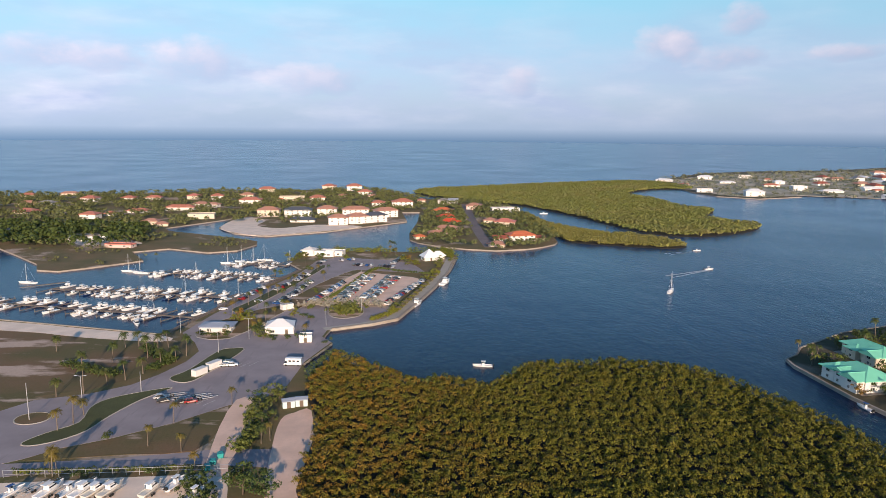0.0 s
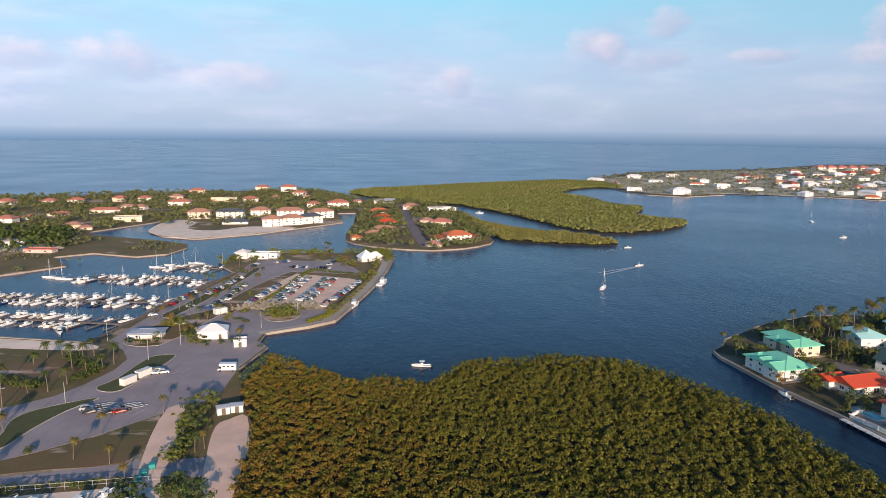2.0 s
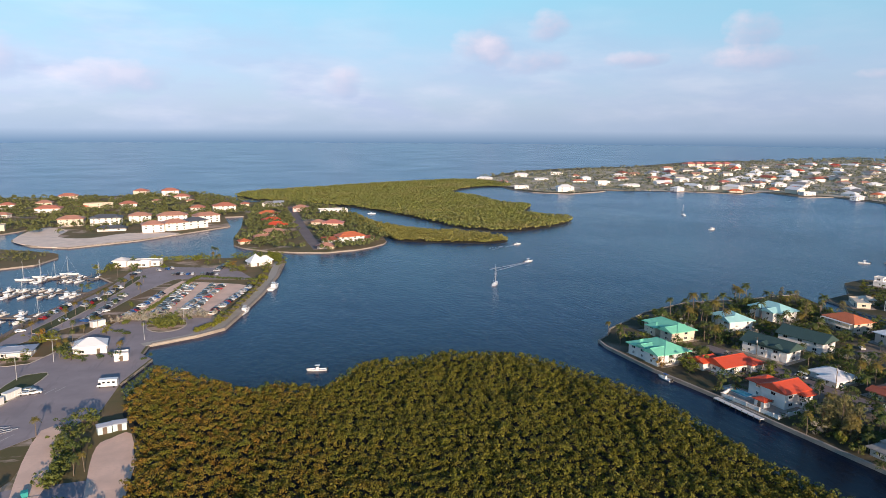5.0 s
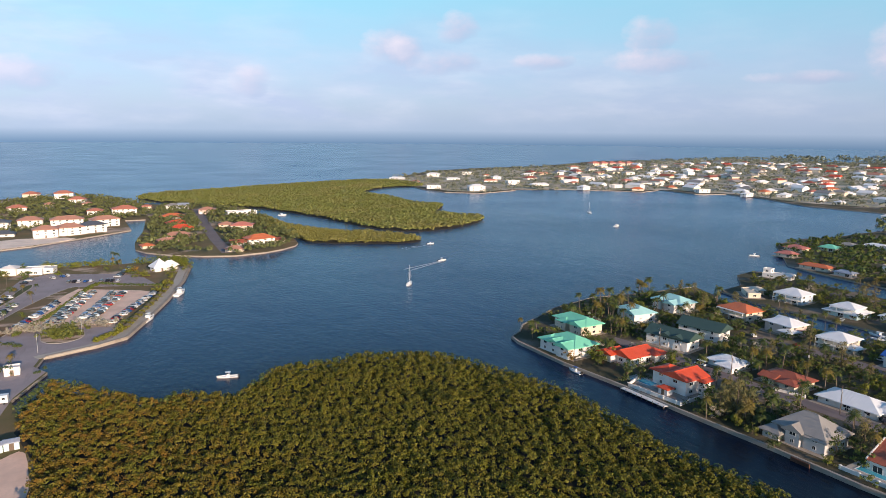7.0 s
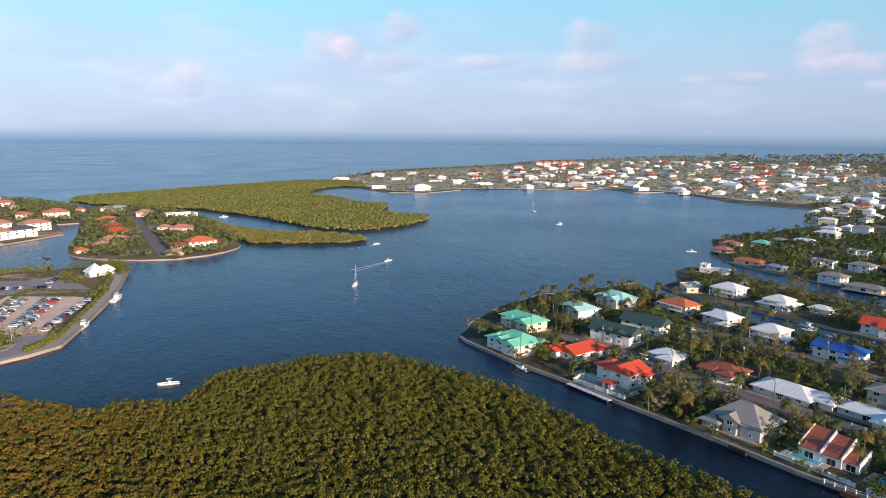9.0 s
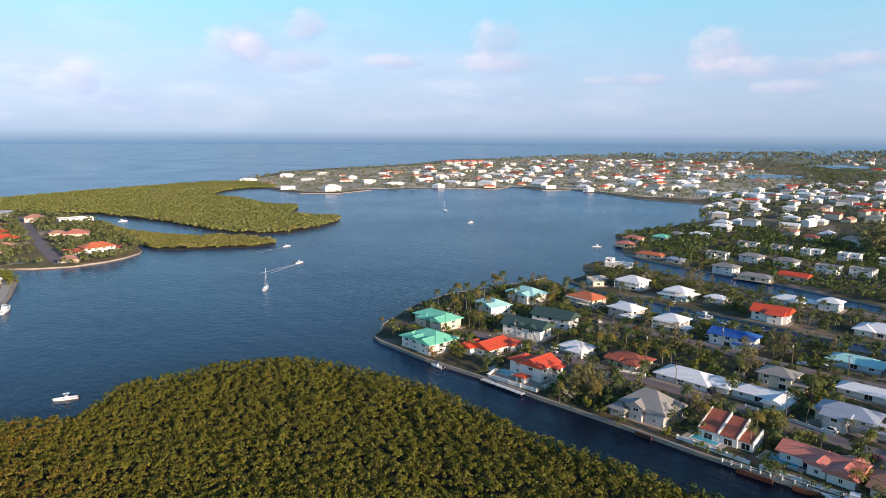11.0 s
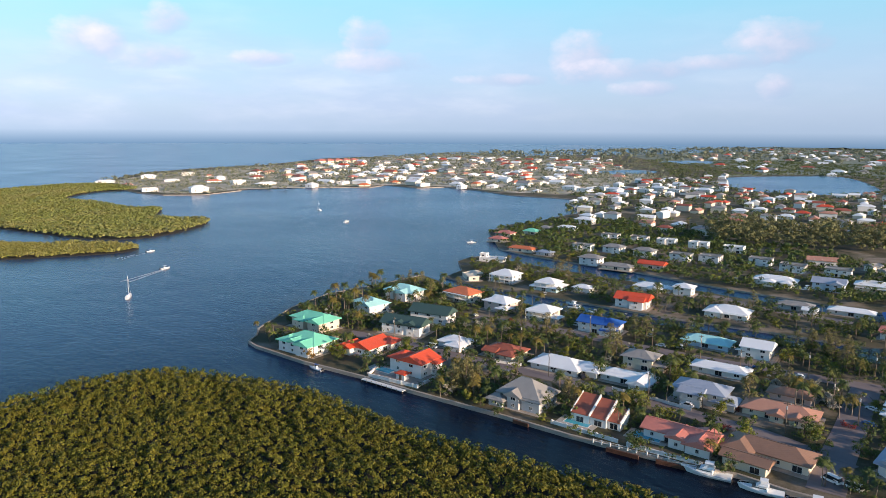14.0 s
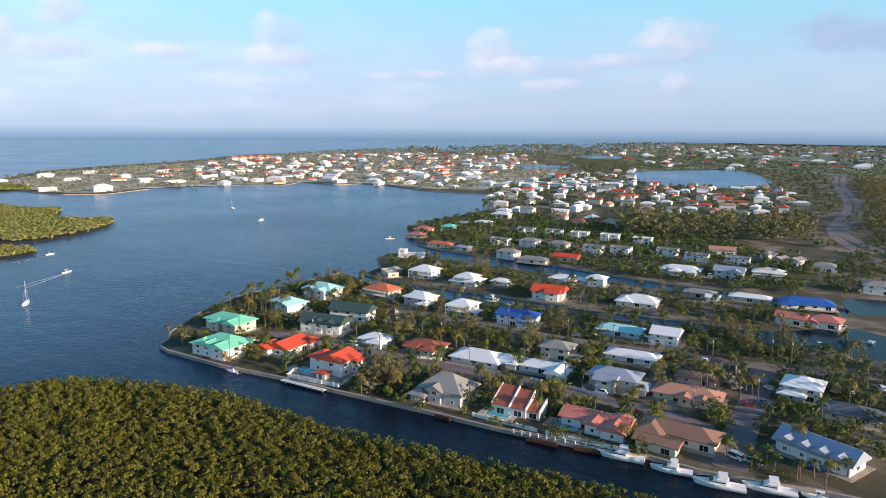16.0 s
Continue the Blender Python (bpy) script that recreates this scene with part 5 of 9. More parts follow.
house("house", "white three-storey block with slate roof and gables", -147.1, 703.1, 4, 26.4, 12.3, 3, "hip", R_DARK, WHITE, group="waterfront condominium blocks", fine=True, wings=((-9.7, -3.5, 6.2, 8.8, 3, "gable"), (9.7, -3.5, 6.2, 8.8, 3, "gable")))
house("house", "white three-storey waterfront block with terracotta roof", -98.4, 645.8, 12, 17.6, 12.3, 3, "hip", R_TERRA, WHITE, group="waterfront condominium blocks", fine=True)
house("house", "white three-storey waterfront block with terracotta roof", -81.7, 655.7, 22, 19.4, 12.3, 3, "hip", R_TERRA, WHITE, group="waterfront condominium blocks", fine=True, wings=((0.0, -4.4, 7.0, 6.2, 3, "hip"),))
house("house", "white three-storey waterfront block with slate roof", -65.5, 665.9, 30, 19.4, 12.3, 3, "hip", R_DARK, WHITE, group="waterfront condominium blocks", fine=True)
house("house", "low white building with slate roof and tent", -134.1, 660.2, 4, 22.9, 10.6, 1, "hip", R_DARK, WHITE, fine=False, group="houses of the far peninsula")
house("house", "large white three-storey villa with red roofs", -46.2, 791.1, 10, 21.1, 14.1, 3, "hip", R_FADED, WHITE, group="waterfront condominium blocks", fine=True, wings=((-8.8, 1.8, 7.0, 8.8, 3, "hip"), (7.9, 2.6, 5.3, 7.0, 3, "gable")))

# villa island
house("house", "cream villa with pale orange roof among trees", 0.2, 746.2, -15, 21.1, 12.3, 1, "hip", R_ORANGE, CREAM, group="villas of the point")
house("house", "villa with rust red tile roof among trees", 3.0, 691.9, 10, 17.6, 10.6, 1, "hip", R_RED, CREAM, group="villas of the point")
house("house", "villa with bright red tile roof among trees", 7.2, 657.2, 2, 19.4, 10.6, 1, "hip", R_RED, CREAM, group="villas of the point")
house("house", "pink villa with terracotta roof among trees", 3.8, 610.5, -12, 21.1, 10.6, 1, "hip", R_TERRA, PINKISH, group="villas of the point")
house("house", "low pink wing with terracotta roof among trees", -4.5, 585.8, 15, 15.8, 7.0, 1, "hip", R_TERRA, PINKISH, group="villas of the point")
house("house", "small gazebo-like house with orange roof among trees", -19.5, 562.5, 18, 7.9, 7.0, 1, "hip", R_ORANGE, CREAM, group="villas of the point")
house("house", "pink two-storey villa among trees", 34.3, 777.9, -9, 15.8, 11.4, 2, "hip", R_TERRA, PINKISH, group="villas of the point")
house("house", "villa with faded terracotta roof among trees", 45.5, 668.2, -8, 12.3, 8.8, 1, "hip", R_TERRA, CREAM, group="villas of the point")
house("house", "cream villa with salmon roof among trees", 57.4, 642.1, -14, 17.6, 11.4, 2, "hip", R_PINK, CREAM, group="villas of the point")
house("house", "white villa wing with brown-red roof among trees", 46.0, 557.1, 5, 10.6, 7.9, 1, "gable", R_BROWNRED, WHITE, group="villas of the point")
house("house", "pavilion with faded red roof among trees", 41.6, 528.4, -20, 12.3, 7.9, 1, "hip", R_TERRA, CREAM, group="villas of the point")
house("house", "white villa with grey roof among trees", 0.1, 832.2, -15, 12.3, 8.8, 2, "hip", R_GREY, WHITE, group="villas of the point")
house("house", "white villa with blue-grey gable among trees", 11.6, 833.2, -2, 10.6, 8.8, 2, "gable", R_BLUEGREY, WHITE, group="villas of the point")
house("house", "small house with brown-red roof among trees", 78.7, 562.0, -5, 7.9, 6.2, 1, "hip", R_BROWNRED, CREAM, group="villas of the point")
house("house", "white two-storey villa with orange tile roof on the point", 62.8, 560.6, 14, 21.1, 12.3, 2, "hip", R_ORANGE, WHITE, group="villas of the point", wings=((7.0, 2.6, 7.9, 10.6, 2, "hip"), (-3.5, -4.4, 7.0, 6.2, 2, "gable")))
house("house", "long white modern flat-roofed villa", 66.9, 751.9, 6, 29.9, 12.3, 2, "flat", None, WHITE, group="villas of the point", wings=((8.8, 2.6, 12.3, 8.8, 2, "flat"),))

# far shore
house("house", "white shore house with pale roof", 391.5, 1238.8, -25, 28.8, 10.8, 1, "hip", R_WHITE, WHITE, fine=False, group="houses along the far shore")
house("house", "white shore house with pale roof", 486.5, 1301.3, -22, 26.1, 12.6, 2, "hip", R_WHITE, WHITE, fine=False, group="houses along the far shore")
house("house", "white shore house with pale roof", 578.0, 1341.0, -19, 24.3, 12.6, 2, "flat", None, WHITE, fine=False, group="houses along the far shore")
house("house", "white shore house with pale roof", 487.8, 1200.1, -16, 24.3, 9.0, 1, "hip", R_WHITE, WHITE, fine=False, group="houses along the far shore")
house("house", "white shore house with pale roof", 383.2, 1024.6, -13, 21.6, 12.6, 2, "flat", None, WHITE, fine=False, group="houses along the far shore")
house("house", "white shore house with pale roof", 431.7, 968.3, -10, 24.3, 15.3, 3, "hip", R_WHITE, WHITE, fine=False, group="houses along the far shore")
house("house", "white shore house with red roof", 535.7, 1142.1, -7, 24.3, 10.8, 1, "hip", R_FADED, WHITE, fine=False, group="houses along the far shore")
house("house", "white shore house with pale roof", 572.1, 1192.5, -4, 16.2, 10.8, 2, "hip", R_WHITE, WHITE, fine=False, group="houses along the far shore")
house("house", "white shore house with pale roof", 543.8, 1068.7, -1, 21.6, 13.5, 3, "flat", None, WHITE, fine=False, group="houses along the far shore")
house("house", "white shore house with pale roof", 683.1, 1279.4, 2, 24.3, 13.5, 1, "hip", R_WHITE, WHITE, fine=False, group="houses along the far shore")
house("house", "beige shore house with tan roof", 736.0, 1307.7, 5, 31.5, 13.5, 1, "hip", R_TERRA, CREAM, fine=False, group="houses along the far shore")
house("house", "white shore house with pale roof", 575.1, 1034.1, 8, 34.2, 10.8, 1, "hip", R_WHITE, WHITE, fine=False, group="houses along the far shore")
house("house", "beige shore house with tan roof", 696.0, 1164.2, 11, 24.3, 12.6, 2, "hip", R_TERRA, CREAM, fine=False, group="houses along the far shore")
house("house", "white shore house with pale roof", 728.7, 1123.1, 14, 24.3, 12.6, 2, "hip", R_WHITE, WHITE, fine=False, group="houses along the far shore")
house("house", "white shore house with pale roof", 780.0, 1162.6, 17, 21.6, 12.6, 2, "flat", None, WHITE, fine=False, group="houses along the far shore")
house("house", "white shore house with pale roof", 606.0, 944.2, 20, 17.1, 12.6, 2, "hip", R_WHITE, WHITE, fine=False, group="houses along the far shore")
house("house", "white shore house with pale roof", 678.9, 962.2, 23, 24.3, 10.8, 2, "flat", None, WHITE, fine=False, group="houses along the far shore")
house("house", "cream shore house with orange roof", 682.2, 909.5, -24, 18.9, 10.8, 1, "hip", R_ORANGE, CREAM, fine=False, group="houses along the far shore")
house("house", "white shore house with pale roof", 890.2, 1176.3, -21, 19.8, 12.6, 1, "hip", R_WHITE, WHITE, fine=False, group="houses along the far shore")
house("house", "white shore house with pale roof", 947.9, 1220.7, -18, 21.6, 12.6, 2, "hip", R_WHITE, WHITE, fine=False, group="houses along the far shore")
house("house", "white shore house with pale roof", 775.4, 977.4, -15, 14.4, 10.8, 2, "flat", None, WHITE, fine=False, group="houses along the far shore")
house("house", "white shore house with pale roof", 827.1, 992.5, -12, 19.8, 12.6, 2, "hip", R_WHITE, WHITE, fine=False, group="houses along the far shore")
house("house", "cream shore house with orange roof", 759.7, 924.5, -9, 16.2, 10.8, 1, "hip", R_ORANGE, CREAM, fine=False, group="houses along the far shore")
house("house", "cream shore house with orange roof", 809.0, 936.5, -6, 18.9, 10.8, 1, "hip", R_ORANGE, CREAM, fine=False, group="houses along the far shore")
house("house", "white shore house with pale roof", 756.1, 848.7, -3, 19.8, 12.6, 2, "flat", None, WHITE, fine=False, group="houses along the far shore")
house("house", "white shore house with pale roof", 928.3, 1048.1, 0, 28.8, 13.5, 1, "hip", R_WHITE, WHITE, fine=False, group="houses along the far shore")
house("house", "beige shore house with tan roof", 1048.7, 1140.4, 3, 28.8, 13.5, 1, "hip", R_TERRA, CREAM, fine=False, group="houses along the far shore")
house("house", "white shore house with pale roof", 1069.6, 1134.5, 6, 21.6, 15.3, 2, "hip", R_WHITE, WHITE, fine=False, group="houses along the far shore")
house("house", "beige shore house with tan roof", 994.6, 1032.2, 9, 28.8, 13.5, 1, "hip", R_TERRA, CREAM, fine=False, group="houses along the far shore")
house("house", "white shore house with pale roof", 871.4, 888.6, 12, 24.3, 13.5, 2, "hip", R_WHITE, WHITE, fine=False, group="houses along the far shore")
house("house", "white shore house with pale roof", 1009.5, 982.5, 15, 31.5, 15.3, 1, "hip", R_WHITE, WHITE, fine=False, group="houses along the far shore")
house("house", "white shore house with pale roof", 770.0, 773.4, 18, 19.8, 9.0, 2, "hip", R_WHITE, WHITE, fine=False, group="houses along the far shore")
house("house", "cream shore house with orange roof", 827.9, 797.9, 21, 17.1, 10.8, 2, "hip", R_ORANGE, CREAM, fine=False, group="houses along the far shore")
house("house", "white shore house with pale roof", 820.8, 754.7, 24, 21.6, 12.6, 1.5, "hip", R_WHITE, WHITE, fine=False, group="houses along the far shore")
house("house", "white shore house with pale roof", 1024.5, 935.5, -23, 19.8, 13.5, 1, "hip", R_WHITE, WHITE, fine=False, group="houses along the far shore")
house("house", "white shore house with pale roof", 1073.6, 947.1, -20, 17.1, 12.6, 2, "hip", R_WHITE, WHITE, fine=False, group="houses along the far shore")
house("house", "white shore house with red roof", 1136.6, 951.5, -17, 28.8, 13.5, 1, "hip", R_FADED, WHITE, fine=False, group="houses along the far shore")
house("house", "cream shore house with orange roof", 984.2, 815.4, -14, 21.6, 12.6, 1.5, "hip", R_ORANGE, CREAM, fine=False, group="houses along the far shore")
house("house", "white shore house with red roof", 920.8, 791.9, -11, 18.9, 12.6, 1, "hip", R_FADED, WHITE, fine=False, group="houses along the far shore")
house("house", "white shore house with pale roof", 943.6, 754.9, -8, 24.3, 12.6, 1, "hip", R_WHITE, WHITE, fine=False, group="houses along the far shore")
house("house", "white shore house with pale roof", 1031.6, 803.1, -5, 21.6, 12.6, 1.5, "hip", R_WHITE, WHITE, fine=False, group="houses along the far shore")
house("house", "white shore house with pale roof", 1089.0, 827.4, -2, 24.3, 13.5, 1, "hip", R_WHITE, WHITE, fine=False, group="houses along the far shore")
house("house", "white shore house with pale roof", 827.4, 699.0, 1, 14.4, 9.0, 1.5, "hip", R_WHITE, WHITE, fine=False, group="houses along the far shore")
house("house", "white shore house with pale roof", 814.6, 658.6, 4, 9.9, 9.0, 1, "hip", R_WHITE, WHITE, fine=False, group="houses along the far shore")
house("house", "small pink shore house", 395.2, 1146.6, 7, 12.6, 9.0, 1, "hip", R_PINK, PINKISH, fine=False, group="houses along the far shore")
house("house", "white shore house with red roof", 591.7, 1280.6, 10, 14.4, 9.0, 1, "hip", R_FADED, WHITE, fine=False, group="houses along the far shore")
house("house", "white shore house with red roof", 655.9, 1054.7, 13, 16.2, 9.0, 1, "hip", R_FADED, WHITE, fine=False, group="houses along the far shore")
house("house", "small pink shore house", 785.5, 1082.3, 16, 18.9, 10.8, 1, "hip", R_PINK, PINKISH, fine=False, group="houses along the far shore")
house("house", "pale pink seafront hotel block with hip roof", 1073.4, 1624.3, 10, 30.6, 21.6, 3, "hip", R_PINK, CREAM, fine=False, group="seafront hotel")
house("house", "pale pink seafront hotel block with hip roof", 1097.8, 1620.3, 10, 30.6, 21.6, 3, "hip", R_PINK, CREAM, fine=False, group="seafront hotel")
house("house", "pale pink seafront hotel block with hip roof", 1122.3, 1616.3, 10, 30.6, 21.6, 3, "hip", R_PINK, CREAM, fine=False, group="seafront hotel")
house("house", "pale pink seafront hotel block with hip roof", 1146.9, 1612.3, 10, 30.6, 21.6, 3, "hip", R_PINK, CREAM, fine=False, group="seafront hotel")
house("house", "pale pink seafront hotel block with hip roof", 1171.7, 1608.2, 10, 30.6, 21.6, 3, "hip", R_PINK, CREAM, fine=False, group="seafront hotel")

# townhouse rows further off
house("house", "white townhouse in a long row", 889.0, 652.4, 91, 23.4, 12.6, 2, "hip", R_WHITE, WHITE, fine=False, group="white townhouse row")
house("house", "white townhouse in a long row", 876.7, 616.5, 91, 23.4, 12.6, 2, "flat", None, WHITE, fine=False, group="white townhouse row")
house("house", "white townhouse in a long row", 920.8, 620.4, 91, 23.4, 12.6, 2, "flat", None, WHITE, fine=False, group="white townhouse row")
house("house", "white townhouse in a long row", 907.4, 585.3, 91, 23.4, 12.6, 2, "hip", R_WHITE, WHITE, fine=False, group="white townhouse row")
house("house", "white townhouse in a long row", 952.7, 588.1, 91, 23.4, 12.6, 2, "flat", None, WHITE, fine=False, group="white townhouse row")
house("house", "white townhouse in a long row", 938.4, 553.8, 91, 23.4, 12.6, 2, "flat", None, WHITE, fine=False, group="white townhouse row")
house("house", "white townhouse in a long row", 984.9, 555.6, 91, 23.4, 12.6, 2, "hip", R_WHITE, WHITE, fine=False, group="white townhouse row")
house("house", "white townhouse in a long row", 969.6, 522.2, 91, 23.4, 12.6, 2, "flat", None, WHITE, fine=False, group="white townhouse row")
house("house", "white townhouse in a long row", 1017.3, 522.9, 91, 23.4, 12.6, 2, "flat", None, WHITE, fine=False, group="white townhouse row")
house("house", "white townhouse in a long row", 1001.0, 490.4, 91, 23.4, 12.6, 2, "hip", R_WHITE, WHITE, fine=False, group="white townhouse row")
house("house", "white townhouse in a long row", 1049.9, 490.0, 91, 23.4, 12.6, 2, "flat", None, WHITE, fine=False, group="white townhouse row")

# ---- roads, car parks and open ground ----
APRON = [(-180.0, 196.0), (-139.1, 207.4), (-133.6, 216.3), (-118.3, 222.6), (-108.5, 230.7), (-102.9, 240.9), (-98.1, 256.0), (-97.6, 268.4), (-103.4, 280.2), (-113.5, 293.0), (-110.5, 320.9), (-103.5, 362.0), (-93.8, 398.6), (-87.9, 426.6), (-85.5, 462.6), (-72.5, 477.9), (-56.1, 472.3), (-32.2, 465.1), (-18.2, 449.8), (-9.4, 423.1), (-51.6, 433.5), (-61.9, 406.1), (-71.0, 349.6), (-52.3, 342.1), (-29.3, 339.6), (-24.4, 323.7), (-37.3, 311.5), (-51.0, 303.6), (-51.9, 289.8), (-46.7, 281.8), (-52.8, 257.2), (-54.2, 227.7), (-61.1, 218.4), (-69.1, 213.5), (-81.5, 199.6), (-95.6, 188.4), (-106.1, 182.4), (-113.0, 175.5), (-117.3, 172.5), (-190.0, 172.0)]
CAR_PARK = [(-52.4, 428.2), (-18.4, 412.8), (-11.0, 405.1), (-28.8, 344.1), (-41.5, 347.1), (-55.9, 346.6), (-68.4, 343.9), (-60.3, 395.4)]
MEDIAN_LONG = [(-119.0, 185.0), (-115.9, 191.7), (-110.1, 199.4), (-112.3, 210.7), (-109.8, 218.3), (-100.7, 225.0), (-92.9, 228.3), (-99.0, 217.6), (-103.1, 204.2), (-104.9, 193.5), (-109.8, 186.6), (-115.7, 183.3)]
MEDIAN_STORE = [(-97.5, 238.7), (-93.8, 246.6), (-90.0, 268.6), (-85.0, 272.4), (-80.2, 271.0), (-83.8, 251.2), (-88.3, 235.0), (-94.2, 234.3)]
MEDIAN_OFFICE = [(-81.8, 283.2), (-83.4, 298.2), (-79.0, 321.9), (-68.7, 324.3), (-60.9, 314.6), (-60.1, 294.6), (-69.9, 283.5)]
MEDIAN_HUT = [(-104.4, 286.6), (-106.8, 294.9), (-103.9, 311.3), (-97.7, 321.3), (-90.3, 334.2), (-75.5, 343.6), (-81.9, 312.0), (-90.8, 285.3)]
MEDIAN_QUAY = [(-104.1, 333.7), (-99.8, 348.6), (-91.5, 388.3), (-83.2, 411.7), (-81.5, 432.2), (-79.0, 447.1), (-75.9, 439.7), (-84.8, 387.1), (-94.8, 340.7), (-99.8, 328.5)]
MEDIAN_HEDGE = [(-81.2, 343.4), (-72.2, 389.0), (-60.8, 422.6), (-54.4, 433.4), (-51.0, 428.2), (-60.7, 398.4), (-68.8, 346.2), (-73.6, 334.7)]
VERGE_LOW = [(-112.6, 174.9), (-105.7, 181.7), (-95.3, 187.6), (-81.2, 198.8), (-68.8, 212.6), (-66.2, 195.1), (-68.8, 181.0), (-86.1, 178.7), (-101.1, 176.1)]
SAND_PATH = [(-67.9, 218.3), (-61.5, 219.4), (-56.8, 198.5), (-57.0, 174.0), (-55.1, 167.5), (-61.7, 167.4), (-62.9, 173.5), (-66.7, 196.7)]
SAND_LOT = [(-49.6, 202.8), (-46.7, 208.1), (-41.5, 210.0), (-36.0, 181.3), (-31.1, 150.9), (-41.4, 150.7), (-47.7, 183.5)]
LOW_ROAD = [(-124.1, 169.3), (-117.3, 172.5), (-89.0, 176.3), (-68.6, 180.7), (-65.6, 181.8), (-47.7, 182.8), (-45.3, 172.0), (-64.3, 173.5), (-86.6, 171.2), (-120.5, 164.0)]
BOAT_YARD = [(-119.0, 161.8), (-97.5, 163.9), (-84.1, 165.8), (-55.3, 168.7), (-50.4, 150.6), (-110.9, 146.0)]
FIELD_PLAN = [(-420.0, 335.0), (-202.4, 308.1), (-118.6, 287.0), (-101.8, 266.1), (-105.0, 246.3), (-120.0, 226.1), (-135.6, 219.7), (-140.8, 210.0), (-420.0, 180.0)]
BEACH_STRIP = [(-300.0, 322.0), (-203.0, 309.1), (-158.8, 298.5), (-119.2, 288.6), (-117.7, 280.6), (-152.0, 285.2), (-194.1, 294.8), (-300.0, 300.0)]
CONDO_SAND = [(-200.2, 619.7), (-178.2, 586.6), (-148.1, 572.5), (-101.2, 601.2), (-74.6, 631.3), (-117.5, 639.9), (-143.5, 616.0), (-169.6, 629.0), (-171.9, 668.5), (-199.4, 688.3)]
SPIT_SAND = [(-307.0, 554.3), (-296.8, 579.6), (-247.4, 543.2), (-230.6, 524.9), (-255.2, 513.3), (-281.1, 522.2)]
STREET_ONE = [(175.7, 247.3), (182.8, 221.7), (185.9, 204.2), (191.2, 177.6), (197.0, 151.4), (202.9, 114.0), (203.7, 93.4), (204.8, 76.7), (201.9, 60.1), (199.6, 51.5)]
STREET_TWO = [(236.8, 227.4), (246.8, 193.3), (252.4, 156.8), (259.1, 120.1), (267.8, 88.4), (275.7, 59.6), (290.8, 31.2)]
STREET_THREE = [(347.8, 282.4), (354.5, 242.3), (352.4, 200.7), (365.7, 168.0), (358.3, 141.7), (363.5, 99.5)]
STREET_FOUR = [(440.5, 323.4), (443.6, 273.0), (450.5, 229.9), (469.9, 191.7), (477.9, 151.4)]
STREET_CROSS = [(181.6, 51.9), (205.2, 56.3), (229.7, 60.3), (252.7, 64.7), (269.6, 67.5)]
HIGHWAY = [(559.8, 44.9), (597.3, 73.4), (627.7, 92.0), (665.1, 110.4), (720.1, 124.4), (795.6, 129.7), (872.5, 136.6), (1018.1, 163.9), (1202.3, 208.6), (1325.3, 235.8), (1557.5, 275.7)]
HIGHWAY_WEST = [(528.2, 41.8), (555.5, 67.6), (603.5, 95.6), (658.2, 118.0), (713.3, 131.8), (819.8, 143.2), (921.6, 155.7), (1059.0, 184.1), (1194.2, 217.0), (1316.3, 245.1), (1545.8, 287.2)]
ISLAND_ROAD = [(36.1, 523.4), (31.7, 589.2), (28.9, 661.2), (26.6, 752.8), (25.1, 826.9)]



def kerbed(name, outline, mat, label, height=0.14):
    """A raised planted island inside a pale kerb."""
    ob = ground(name, outline, LAND - 0.1, LAND + height, mat, KERB, label, "traffic island")
    v, f = beam(list(outline) + [outline[0]], 0.34, LAND - 0.1, LAND + height + 0.05)
    k = new("kerb", mesh_of("kerb", v, f, KERB))
    tagged(k, "pale concrete kerb round a planted island", "kerb", kind="structure")
    return ob


def paved(name, outline, mat, lift, label, category="road"):
    return ground(name, outline, LAND - 0.3, LAND + lift, mat, None, label, category)


paved("field", soften(FIELD_PLAN, 2), FIELD, 0.02, "dry brown field with sandy patches", "field")
paved("beach_strip", soften(BEACH_STRIP, 3), PALE_SAND, 0.05, "strip of pale sand along the seawall", "ground")
paved("apron", APRON, ASPHALT, 0.05, "wide grey asphalt apron and marina road")
paved("low_road", LOW_ROAD, ASPHALT, 0.035, "narrow grey service road beside the boat yard")
paved("car_park", CAR_PARK, SAND, 0.07, "sandy unpaved car park", "car park")
paved("verge", soften(VERGE_LOW, 2), FIELD, 0.075, "dry grass verge between two roads", "verge")
paved("sand_path", soften(SAND_PATH, 2), SAND, 0.09, "worn sandy track across the verge", "path")
paved("sand_lot", soften(SAND_LOT, 3), SAND, 0.05, "long bare sand clearing beside the mangrove", "ground")
paved("boat_yard", BOAT_YARD, PALE_SAND, 0.045, "gravel boat storage yard", "yard")
paved("condo_sand", soften(CONDO_SAND, 3), PALE_SAND, 0.05, "cleared pale sand lot on the waterfront", "ground")
paved("spit_sand", soften(SPIT_SAND, 3), PALE_SAND, 0.05, "cleared sandy building ground", "ground")
kerbed("traffic_island", soften(MEDIAN_LONG, 3), LAWN, "long mown grass island between two roads")
kerbed("traffic_island", soften(MEDIAN_STORE, 3), LAWN, "grass island carrying white storage units")
kerbed("traffic_island", soften(MEDIAN_HUT, 2), FIELD, "planted island beside the marina hut")
kerbed("traffic_island", soften(MEDIAN_QUAY, 2), LAWN, "narrow planted strip along the quay road")
kerbed("traffic_island", soften(MEDIAN_HEDGE, 2), FIELD, "planted strip with clipped hedge by the car park")
